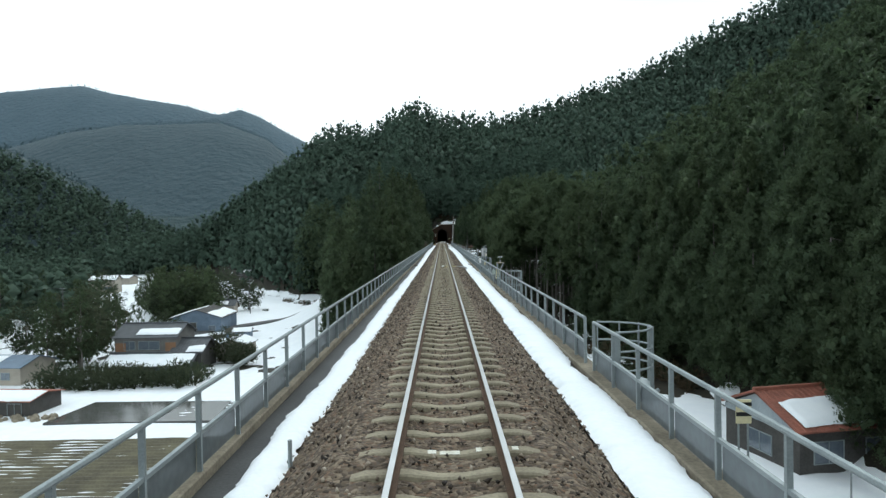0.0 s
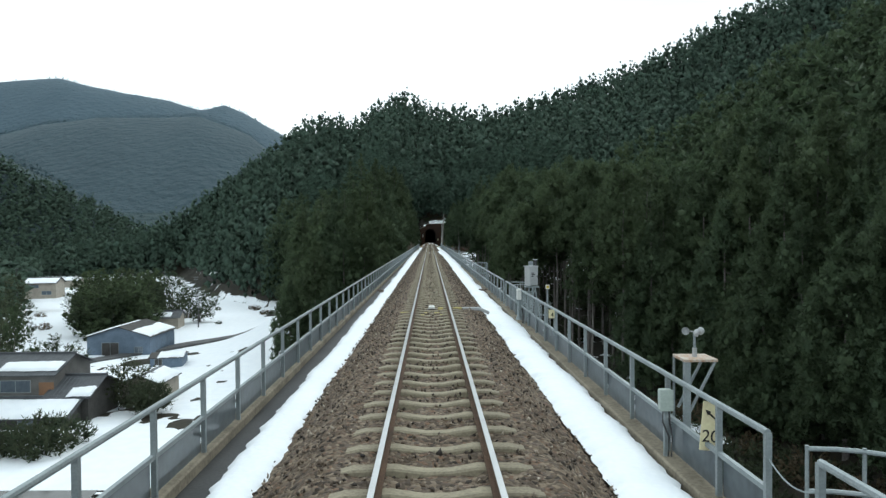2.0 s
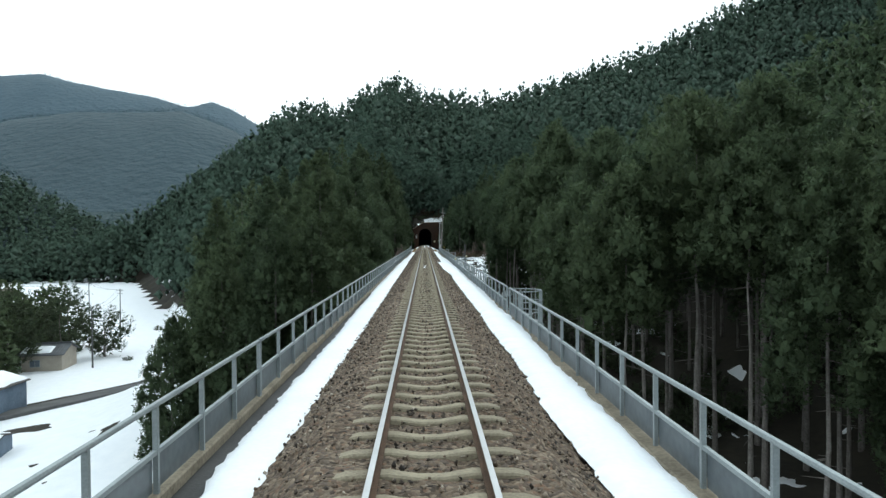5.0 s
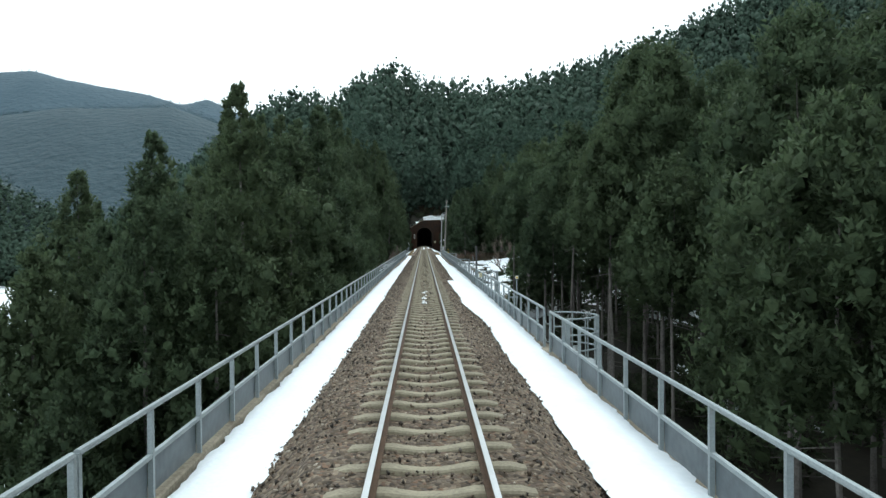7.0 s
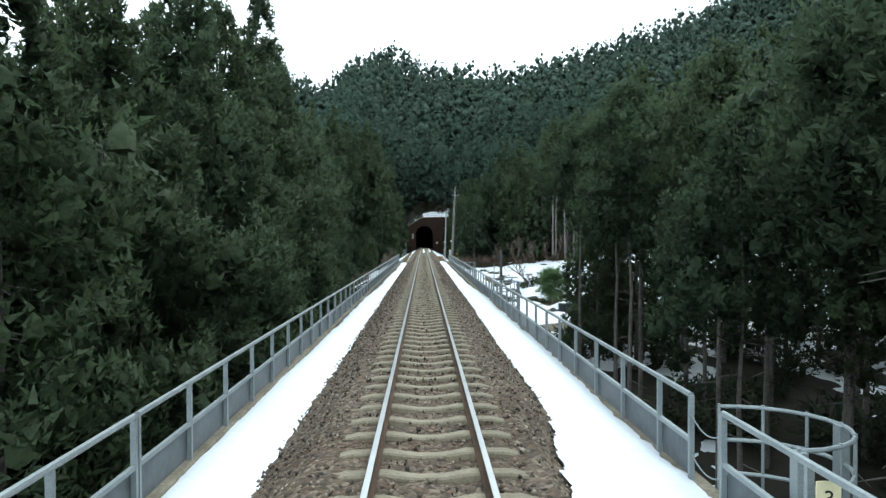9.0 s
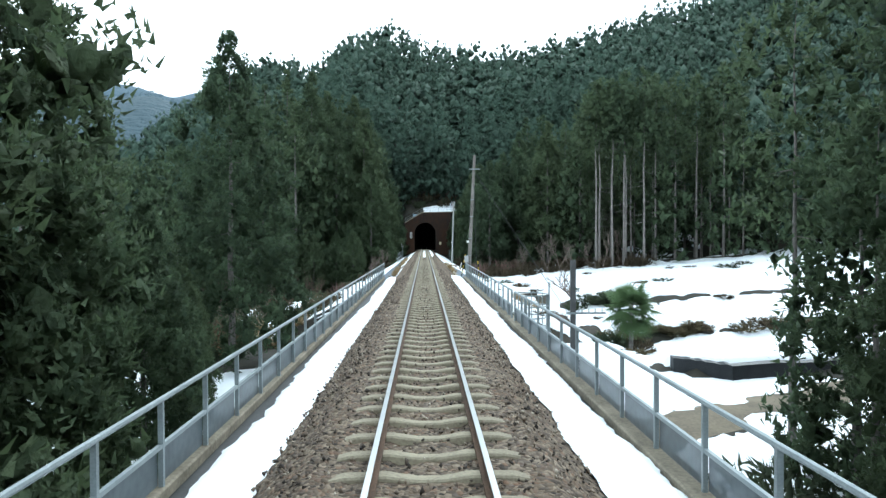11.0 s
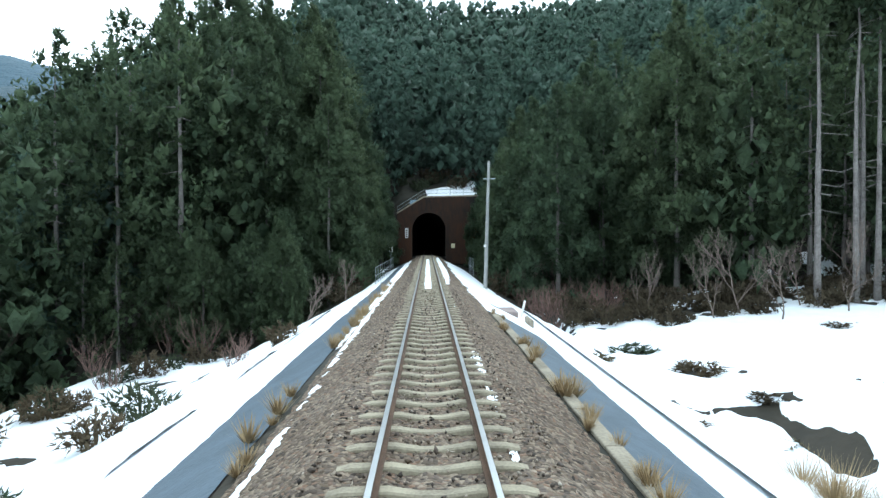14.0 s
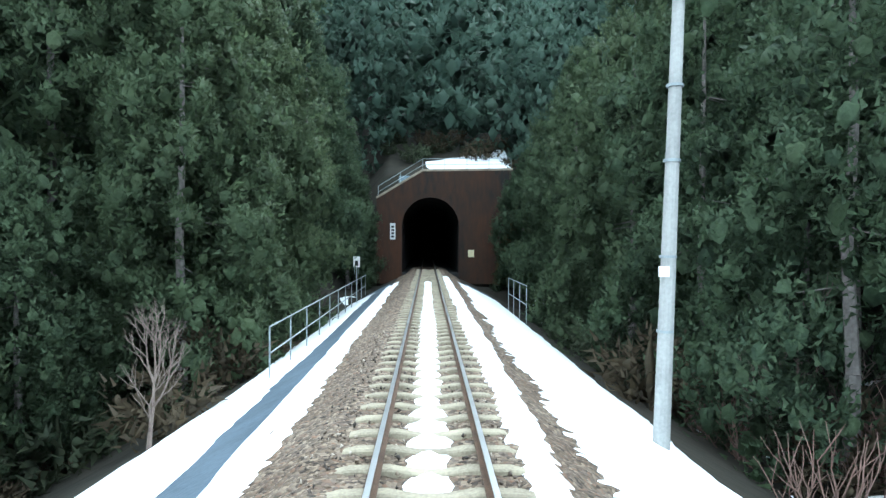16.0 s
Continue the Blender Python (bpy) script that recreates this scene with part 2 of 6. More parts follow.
def slopes(x, y):
    """Height of the wooded hills above the valley floor."""
    crest = np.interp(x, [-230, -203, -155, -97, -79, -18, 30, 60, 86, 142, 215, 330], [0, 3, 33, 73, 85, 89, 72, 78, 86, 104, 142, 200])
    foot = hill_foot(x)
    front = crest * np.clip((y - foot) / (455 - foot), 0, 1) ** 0.9
    side = np.clip(x - slope_foot(y), 0, 170) * 0.66
    side = side * np.interp(y, [-300, 0, 160, 300, 420], [1.1, 1.1, 1.0, 0.5, 0.4])
    q = np.where(y > 60, x / np.maximum(y, 60), -9)
    rise = np.interp(q, [-1.2, -0.69, -0.614, -0.561, -0.513, -0.451, -0.398, -0.349, -0.314, -0.283, -0.248, -0.208, -0.1, 0.6], [0.225, 0.24, 0.2449, 0.2484, 0.2361, 0.2226, 0.2137, 0.1987, 0.207, 0.1958, 0.1748, 0.1528, 0.1, 0.1])
    away = (rise * 1600 + 15) * sstep(950, 1600, y) * (1 - 0.5 * sstep(1610, 2100, y))
    rise = np.interp(q, [-1.2, -0.693, -0.639, -0.587, -0.492, -0.407, -0.349, -0.31, -0.272, -0.24, -0.209, -0.1], [0.13, 0.1586, 0.171, 0.1843, 0.1932, 0.1918, 0.1961, 0.183, 0.1681, 0.1418, 0.1102, 0.05])
    mid = (rise * 1000 + 9) * sstep(500, 1000, y) * (1 - 0.6 * sstep(1020, 1500, y))
    rise = np.interp(q, [-1.2, -0.692, -0.622, -0.552, -0.484, -0.443, -0.402, -0.35], [0.26, 0.1755, 0.1441, 0.1073, 0.0724, 0.0449, 0.0335, 0.0])
    west = np.clip(rise * 640 + 6, 0, 400) * (rise > 0) * sstep(430, 640, y) * (1 - 0.5 * sstep(660, 1000, y))
    return np.maximum.reduce([front, side, away, mid, west])


def bank_line(ax):
    return -0.84 - np.clip(ax - 2.6, 0, 60) * 0.5


def height(x, y):
    up = slopes(x, y)
    h = floor_height(x, y) + up
    h = h + 0.3 * bumps(x, y, 7, 5) + np.clip(up, 0, 20) / 20 * 2.0 * bumps(x, y, 30, 8)
    ax = np.abs(x)
    # the bank that carries the line from the viaduct to the tunnel
    side = -1.6 + np.clip(ax - 6.5, 0, 99) * np.interp(y, [212, 255, 270, 304], [0.5, 0.5, 0.9, 1.3])
    low = np.where(ax > 6.5, side, -1.6)
    on_bank = (y > 211) & (y < 305.95)
    h = np.where(on_bank, np.maximum(np.minimum(h, low), bank_line(ax)), h)
    mound = 7.7 + np.clip(y - 306, 0, 14) * 0.45 - np.clip(y - 322, 0, 99) * 1.0 - np.clip(np.abs(x - 1.8) - 5.5, 0, 99) * 1.1
    h = np.where(y >= 305.95, np.maximum(h, mound), h)
    return np.where((ax < 7) & (y <= 211), np.minimum(h, -3.2), h)


gx = np.unique(np.concatenate([np.arange(-2600, -1300, 60), np.arange(-1300, -300, 14), np.arange(-300, -90, 7), np.arange(-90, -12, 1.5), np.arange(-12, 12.01, 0.5), np.arange(13, 70, 1.5), np.arange(70, 340, 8), np.arange(340, 1600, 60)]))
gy = np.unique(np.concatenate([np.arange(-320, -20, 12), np.arange(-20, 200, 2), np.arange(200, 305.9, 0.75), [305.9, 306.1], np.arange(307, 330, 2), np.arange(330, 520, 5), np.arange(520, 1010, 14), np.arange(1010, 1590, 22), np.arange(1590, 1700, 8), np.arange(1700, 2700, 90)]))
GX, GY = np.meshgrid(gx, gy)
GZ = height(GX, GY)
nx = len(gx)
quad = (np.arange(len(gy) - 1)[:, None] * nx + np.arange(nx - 1)[None, :]).ravel()
mouth = (np.abs(GX[:-1, :-1] + 0.25).ravel() < 2.3) & (GY[:-1, :-1].ravel() > 305.5) & (GY[:-1, :-1].ravel() < 306.05)
quad = quad[~mouth]
ground = link("ground", mesh_np("ground", np.stack([GX, GY, GZ], -1).reshape(-1, 3), np.stack([quad, quad + 1, quad + nx + 1, quad + nx], -1)), M_GROUND, smooth=True)
# far slopes turn bluer ridge by ridge: haze painted into the canopy tones
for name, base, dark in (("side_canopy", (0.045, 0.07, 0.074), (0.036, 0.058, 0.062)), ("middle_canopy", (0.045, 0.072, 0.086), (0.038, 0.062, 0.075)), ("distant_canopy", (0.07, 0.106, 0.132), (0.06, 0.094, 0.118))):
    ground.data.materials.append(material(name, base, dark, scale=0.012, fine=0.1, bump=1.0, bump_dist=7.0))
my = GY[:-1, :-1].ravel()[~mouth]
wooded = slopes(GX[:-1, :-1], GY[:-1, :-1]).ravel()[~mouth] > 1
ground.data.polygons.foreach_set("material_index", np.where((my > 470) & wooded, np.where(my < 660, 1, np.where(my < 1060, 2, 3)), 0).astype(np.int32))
tagged(ground, "dark winter valley floor and wooded hillsides", "ground", kind="structure")


# ---- trees ----
def lobe_shape(level):
    """A small round body: unit vertices and triangles."""
    bm = bmesh.new()
    if level == 0:
        bmesh.ops.create_uvsphere(bm, u_segments=4, v_segments=2, radius=1)
    else:
        bmesh.ops.create_icosphere(bm, subdivisions=level, radius=1)
    bmesh.ops.triangulate(bm, faces=bm.faces)
    bm.verts.ensure_lookup_table()
    vs, fs = np.array([v.co for v in bm.verts]), np.array([[v.index for v in f.verts] for f in bm.faces])
    bm.free()
    return vs, fs


LOBE = [lobe_shape(k) for k in range(3)]


def crown_arrays(seed, tall, wide, bare, plumes, leaves, size, leaf, core=0.02, grid=(3, 3), lobe=0, body=0.36):
    """A crown of uneven tufts with small sprays on them: vertices, triangles and soft normals."""
    r = np.random.RandomState(seed)

    def girth(u, ang):
        p = np.sqrt(np.clip(1 - (2 * u - 1) ** 2, 0.02, 1)) * (1.05 - 0.3 * u)
        return wide * p * (1 + 0.2 * np.sin(ang * 3 + u * 13 + seed) + 0.14 * np.sin(ang * 5 - u * 24 + seed))

    # a thin core
    na, nb = grid
    U, A = np.meshgrid(np.linspace(0.0, 0.985, nb), np.arange(na) * 6.2832 / na, indexing="ij")
    R = girth(U, A) * core * (1 + 0.18 * r.randn(nb, na))
    C = np.stack([R * np.cos(A), R * np.sin(A), (bare + (1 - bare) * U) * tall + 0.02 * tall * r.randn(nb, na)], -1)
    D = np.stack([np.cos(A), np.sin(A), 0.35 + 0 * A], -1)
    tri = []
    for i in range(nb - 1):
        for j in range(na):
            k = (j + 1) % na
            tri += [((i, j), (i, k), (i + 1, k)), ((i, j), (i + 1, k), (i + 1, j))]
    idx = np.array(tri)
    CV, CN = C[idx[..., 0], idx[..., 1]], D[idx[..., 0], idx[..., 1]]
    # the tufts: uneven rounded bodies, longer along their bough
    u = (np.arange(plumes) + r.rand(plumes)) / plumes
    u = 1 - (1 - u) ** 0.72
    ang = np.arange(plumes) * 2.399 + r.randn(plumes) * 0.5
    rad = girth(u, ang) * (0.34 + 0.66 * r.rand(plumes) ** 0.5)
    out = np.stack([np.cos(ang), np.sin(ang), 0 * ang], -1)
    c = out * rad[:, None]
    c[:, 2] = (bare + (1 - bare) * u) * tall + 0.015 * tall * r.randn(plumes)
    big = size * (0.6 + 0.75 * r.rand(plumes)) * (0.5 + 0.55 * np.minimum((1 - u) * 3, 1))
    axis = out * 0.75 + 0.3 * r.randn(plumes, 3)
    axis[:, 2] += 0.3 + 0.5 * r.rand(plumes) + 1.5 * np.clip(u - 0.85, 0, 1) * 4
    axis /= np.linalg.norm(axis, axis=1)[:, None]
    sv, sf = LOBE[lobe]
    B = big[:, None, None]

    def swell(q):
        """Stretches unit directions to a tuft's body."""
        along = (q * axis[:, None]).sum(-1, keepdims=True)
        return (q * 0.52 + axis[:, None] * along * 0.3) * B

    q = np.repeat(sv[None], plumes, 0) * (body * (1 + 0.25 * r.randn(plumes, len(sv), 1)))
    bv = c[:, None] + swell(q)
    bn = q + 0.25 * r.randn(*q.shape) + np.array([0, 0, 0.15])
    BV, BN = bv[:, sf].reshape(-1, 3), bn[:, sf].reshape(-1, 3)
    # their sprays
    side = r.randn(plumes, leaves, 3) + out[:, None] * 0.5 + np.array([0, 0, 0.35])
    side /= np.linalg.norm(side, axis=-1, keepdims=True)
    p = c[:, None] + swell(side) * (0.45 + 0.75 * r.rand(plumes, leaves, 1) ** 0.6)
    d = side * 0.8 + axis[:, None] * 0.45 + 0.4 * r.randn(plumes, leaves, 3)
    d /= np.linalg.norm(d, axis=-1, keepdims=True)
    s = np.cross(d, side + 0.7 * r.randn(plumes, leaves, 3))
    s /= np.linalg.norm(s, axis=-1, keepdims=True)
    ln = leaf * (0.6 + 0.8 * r.rand(plumes, leaves, 1)) * (0.65 + 0.35 * np.minimum((1 - u) * 4, 1))[:, None, None]
    LV = np.stack([p - d * ln * 0.5 + s * ln * 0.23, p - d * ln * 0.5 - s * ln * 0.23, p + d * ln], 2)
    LN = np.repeat((side + 0.2 * r.randn(plumes, leaves, 3) + np.array([0, 0, 0.2]))[:, :, None], 3, 2)
    CV, CN = np.concatenate([BV, CV.reshape(-1, 3)]), np.concatenate([BN, CN.reshape(-1, 3)])
    V, N = np.concatenate([LV.reshape(-1, 3), CV.reshape(-1, 3)]), np.concatenate([LN.reshape(-1, 3), CN.reshape(-1, 3)])
    N = N / np.linalg.norm(N, axis=1)[:, None]
    # each face turns its front the way its soft normals point
    W, M = V.reshape(-1, 3, 3), N.reshape(-1, 3, 3)
    back = (np.cross(W[:, 1] - W[:, 0], W[:, 2] - W[:, 0]) * M.mean(1)).sum(1) < 0
    W = np.where(back[:, None, None], W[:, ::-1], W)
    M = np.where(back[:, None, None], M[:, ::-1], M)
    return W.reshape(-1, 3), np.arange(W.size // 3).reshape(-1, 3), M.reshape(-1, 3)


def cedar_crown(seed, tall, wide, bare, boughs, subs, sprays, tuft, leaf, shape="cedar", level=0.0, lobe=0, body=0.62):
    """A crown of boughs that end in rounded plumes, each clad in small sprays: vertices, triangles and soft normals."""
    r = np.random.RandomState(seed)

    def unit(v):
        return v / np.maximum(np.linalg.norm(v, axis=-1, keepdims=True), 1e-6)

    u = (np.arange(boughs) + r.rand(boughs)) / boughs
    u = 1 - (1 - u) ** 0.7
    ang = np.arange(boughs) * 2.399 + 0.5 * r.randn(boughs)
    lim = 1 - u
    if shape == "cedar":
        p = np.clip(np.sin(np.clip(lim, 0, 1) * 2.0), 0, 1) ** 0.8 * np.minimum(0.1 + lim * 2.2, 1)
    else:
        p = np.clip(lim, 0, 1) ** 0.8 * np.minimum(0.35 + u * 5, 1)
    rad = wide * p * (1 + 0.2 * np.sin(ang * 3 + u * 13 + seed)) * (0.4 + 0.6 * r.rand(boughs) ** 0.5)
    out = np.stack([np.cos(ang), np.sin(ang), 0 * ang], -1)
    c = out * rad[:, None]
    c[:, 2] = (bare + (1 - bare) * u) * tall * (1 - 0.02) + 0.012 * tall * r.randn(boughs) - 0.16 * rad
    big = tuft * (0.65 + 0.7 * r.rand(boughs)) * (0.42 + 0.58 * np.minimum(lim * 3.2, 1))
    n = boughs * subs
    C, O, B = np.repeat(c, subs, 0), np.repeat(out, subs, 0), np.repeat(big, subs)[:, None]
    off = unit(r.randn(n, 3) * np.array([0.8, 0.8, 0.65]) + O * 0.4 + np.array([0, 0, 0.25]))
    P = C + off * np.array([1, 1, 1.15]) * B * (0.3 + 0.3 * r.rand(n, 1))
    size = B * (0.17 + 0.14 * r.rand(n, 1))
    tallness = np.array([1, 1, 1.3])
    sv, sf = LOBE[lobe]
    q = sv[None] * (1 + 0.2 * r.randn(n, len(sv), 1))
    BV = P[:, None] + q * tallness * (size * body)[:, None]
    BN = unit(q) * 0.6 + off[:, None] + 0.12 * r.randn(*q.shape)
    BF = sf[None] + (np.arange(n) * len(sv))[:, None, None]
    d_ = unit(r.randn(n, sprays, 3) + off[:, None] * 0.6 + np.array([0, 0, 0.3]))
    at = P[:, None] + d_ * tallness * size[:, None] * (0.55 + 0.75 * r.rand(n, sprays, 1))
    along = unit(unit(np.cross(d_, r.randn(n, sprays, 3))) * 0.6 + d_ * 0.5 + np.array([0, 0, 0.3]))
    side = unit(np.cross(along, d_ + 0.6 * r.randn(n, sprays, 3)))
    ln = leaf * (0.55 + 0.9 * r.rand(n, sprays, 1))
    LV = np.stack([at - along * ln * 0.5 + side * ln * 0.27, at - along * ln * 0.5 - side * ln * 0.27, at + along * ln * 0.6], 2)
    LN = np.repeat((d_ * 0.6 + off[:, None] + 0.25 * r.randn(n, sprays, 3))[:, :, None], 3, 2)
    back = (np.cross(LV[:, :, 1] - LV[:, :, 0], LV[:, :, 2] - LV[:, :, 0]) * LN[:, :, 0]).sum(-1) < 0
    LV = np.where(back[..., None, None], LV[:, :, ::-1], LV)
    BV, LV = BV.reshape(-1, 3), LV.reshape(-1, 3)
    LF = np.arange(len(LV)).reshape(-1, 3) + len(BV)
    N = unit(np.concatenate([BN.reshape(-1, 3), LN.reshape(-1, 3)]))
    return np.concatenate([BV, LV]), np.concatenate([BF.reshape(-1, 3), LF]), unit(N * (1 - level) + np.array([0, 0, level]))


def soft(me, N):
    me.normals_split_custom_set_from_vertices(N.astype(np.float32))
    return me


def trunk_bm(tall, r, seed, twigs=12):
    rs = random.Random(seed)
    bm = bmesh.new()
    p, q = Vector((0, 0, -1.5)), r * 1.3
    for i in range(6):
        n = Vector((rs.uniform(-0.1, 0.1), rs.uniform(-0.1, 0.1), tall * (i + 1) / 6.3))
        nr = r * (1 - 0.16 * (i + 1))
        tube(bm, p, n, q, nr, 7)
        p, q = n, nr
    for i in range(twigs):
        h, a = tall * rs.uniform(0.2, 0.65), rs.uniform(0, 6.28)
        k = rs.uniform(0.7, 1.6)
        tube(bm, (0, 0, h), (math.cos(a) * k, math.sin(a) * k, h - 0.25), 0.035, 0.012, 4)
    return bm


TREES, THIN = [], []
for i, (tall, wide, bare) in enumerate([(24, 3.3, 0.16), (25, 2.7, 0.45), (22, 3.5, 0.08), (25, 2.5, 0.62), (17, 2.9, 0.08), (26, 2.2, 0.7)]):
    trunk_mesh = None
    for store, boughs, subs, sprays, tuft, leaf in ((TREES, 95 if bare < 0.3 else 52, 10, 34, 1.9, 0.21), (THIN, 52 if bare < 0.3 else 30, 5, 12, 2.2, 0.38)):
        root = new("cedar_tree")
        tagged(root, "tall dark green cedar with a dense tufted crown" if bare < 0.3 else "tall cedar with a bare straight trunk below its dark crown", "tree", "cedar wood")
        if trunk_mesh is None:
            trunk_mesh = part("trunk", trunk_bm(tall, 0.24 if bare < 0.3 else 0.19, i), M_BARK, root, "straight grey-brown trunk").data
        else:
            link("trunk", trunk_mesh, M_BARK, root, "straight grey-brown trunk")
        V, T, N = cedar_crown(i, tall, wide, bare, boughs, subs, sprays, tuft, leaf, lobe=1, body=0.38)
        link("crown", soft(mesh_np("crown", V, T), N), M_CEDAR, root, "rounded tufts of dark green needles")
        x, y = 40.0 + 6 * i, -60.0 - 8 * i - (0 if store is TREES else 90)
        root.location = (x, y, float(height(np.array(x), np.array(y))))
        store.append(root)
for tall, wide in ((11, 4.2), (8, 3.4), (4.5, 2.6)):
    root = new("evergreen_tree")
    tagged(root, "dark broad-leaved evergreen tree in the village", "tree", "village trees")
    part("trunk", trunk_bm(tall * 0.8, 0.2, 40 + tall, 4), M_BARK, root, "short dark trunk")
    V, T, N = crown_arrays(60 + int(tall), tall, wide, 0.14, 110, 24, 1.3, 0.3)
    link("crown", soft(mesh_np("crown", V, T), N), M_LEAF, root, "dark glossy leaves")
    root.location = (60, -60 - 4 * tall, float(height(np.array(60.0), np.array(-60.0 - 4 * tall))))
    TREES.append(root)


def ground_at(x, y):
    return float(height(np.array(float(x)), np.array(float(y))))


def plant(kind, x, y, s=1.0, turn=0.0):
    full = kind > 5 or (abs(x) < 13 and y > 130) or -26 < x < 0 and 120 < y < 178 or 0 < x < 24 and 84 < y < 160 or 0 < x < 37 and y < 105 or y > 262 and abs(x) < 22
    t = copy_thing((TREES if full else THIN)[kind], pose(x, y, ground_at(x, y) - 0.2, 0, 0, turn))
    t.scale = (s, s, s)
    return t


def woods(x, y):
    """Where cedars may stand: the hills and two blocks beside the line."""
    ok = (y > hill_foot(x) + 3) | (x > wood_edge(y) + 1)
    ok |= (x > -0.188 * y + 1.5) & (x < -9) & (y > 128) & (y < 203)
    ok |= (x > -0.188 * y + 1.5) & (x < -30) & (y > 198) & (y < 300)
    lane = np.where(y < 212, 9.0, np.where(y < 274, 9.5, np.where(y < 309, 7.2, 0.0)))
    return ok & (np.abs(x) > lane)


rs = np.random.RandomState(4)
spots = []
# the edge of the wood next to the viaduct
for x, y, k, s in [(-11.0, 141.2, 0, 1.17), (-9.3, 147, 2, 1.12), (-9.8, 152.5, 0, 1.06), (-9.0, 157.5, 0, 1.1), (-9.5, 163, 2, 1.12), (-9.2, 168.5, 0, 1.08), (-9.6, 174, 2, 1.08), (-13.0, 180, 0, 0.9), (-10.2, 187, 4, 0.62), (-12.2, 204, 2, 0.98), (-14, 158, 0, 1.07), (-14.5, 168, 0, 1.05), (-14, 149, 0, 1.1), (-14.5, 136, 2, 1.0), (-17, 143, 0, 1.05), (-19, 134, 4, 1.15), (-8.0, 284, 2, 0.85), (-7.6, 292, 0, 0.8), (-9.5, 277, 2, 0.95), (-8.4, 299, 2, 0.8), (9.0, 291, 2, 0.85), (10, 298, 0, 0.85), (9.6, 282, 2, 0.95), (10.8, 268.5, 2, 0.9), (9.8, 275, 0, 0.85), (7.6, 302.5, 4, 0.7), (-6.4, 303, 4, 0.7)]:
    spots.append((x, y))
    plant(k, x, y, s, 40 * len(spots))
for x, y, s in ((-11.5, 266, 0.55), (-14.5, 268.5, 0.6), (-18, 267, 0.6), (-21.5, 269, 0.65), (-25, 267.5, 0.6), (-12.5, 272, 0.65), (-28.5, 269, 0.6)):
    spots.append((x, y))
    plant(4, x, y, s, 50 * x)
for i, (x, y, s) in enumerate(((25.3, 256.5, 1.2), (26.3, 258.2, 1.25), (27.7, 256.3, 1.2), (29.6, 257, 1.25), (32.5, 256.6, 1.3), (31, 260.5, 1.2), (35.5, 260, 1.25), (39.3, 262, 1.3), (42.7, 262, 1.25), (46, 260, 1.3))):
    spots.append((x, y))
    plant((5, 3, 5)[i % 3], x, y, s * 0.9, 67 * i)
# low-skirted trees that close the wood's edge over the meadow
for i in range(26):
    y = 18 + 3.1 * i + rs.uniform(-1, 1)
    x = float(wood_edge(y)) - 1.0 + rs.uniform(-0.8, 1.2)
    spots.append((x, y))
    plant((4, 2, 4)[i % 3], x, y, rs.uniform(0.7, 1.0), rs.uniform(0, 360))
# trees that close the far end of the wood, with gaps between their stems
for i in range(31):
    x = 12.2 + 0.8 * i + rs.uniform(-0.3, 0.3)
    y = min(178 + 3.2 * (i % 4) + rs.uniform(-1, 1), 168 + x * 1.4)
    spots.append((x, y))
    kind = (0, 2, 4, 1)[i % 4] if x < 19 else (5, 0, 1, 2, 5)[i % 5]
    plant(kind, x, y, rs.uniform(0.55, 0.8) if kind in (0, 2, 4) else rs.uniform(0.75, 0.95), rs.uniform(0, 360))
zones = [(-46, -9, 130, 202, 34, (0, 2, 4, 0)), (8.8, 28, 106, 175, 50, (3, 5, 3, 5)), (30, 42, 14, 70, 34, (2, 0, 4, 2)), (13, 36, 56, 104, 34, (2, 0, 4, 1)), (20, 36, 104, 184, 26, (3, 5, 3, 5)), (12, 50, 259, 285, 38, (1, 3, 0, 2)), (-34, -10, 262, 302, 26, (0, 2, 4, 2)), (9, 26, 275, 302, 16, (2, 0, 4, 2)), (-50, -30, 200, 262, 8, (0, 2, 4, 0))]
for x0, x1, y0, y1, count, kinds in zones:
    mine = []
    for _ in range(count * 25):
        x, y = rs.uniform(x0, x1), rs.uniform(y0, y1)
        if len(mine) < count and bool(woods(np.array(x), np.array(y))) and all((x - a) ** 2 + (y - b) ** 2 > 3.1 ** 2 for a, b in mine + spots):
            mine.append((x, y))
            plant(kinds[rs.randint(4)], x, y, rs.uniform(0.8, 1.05) * ((1.0 if y < 183 else 0.42) if x < 0 and y < 203 else 1.28 if x < 0 else 1.05 if y < 148 else 0.85 if y < 192 else 1.0), rs.uniform(0, 360))
    spots += mine


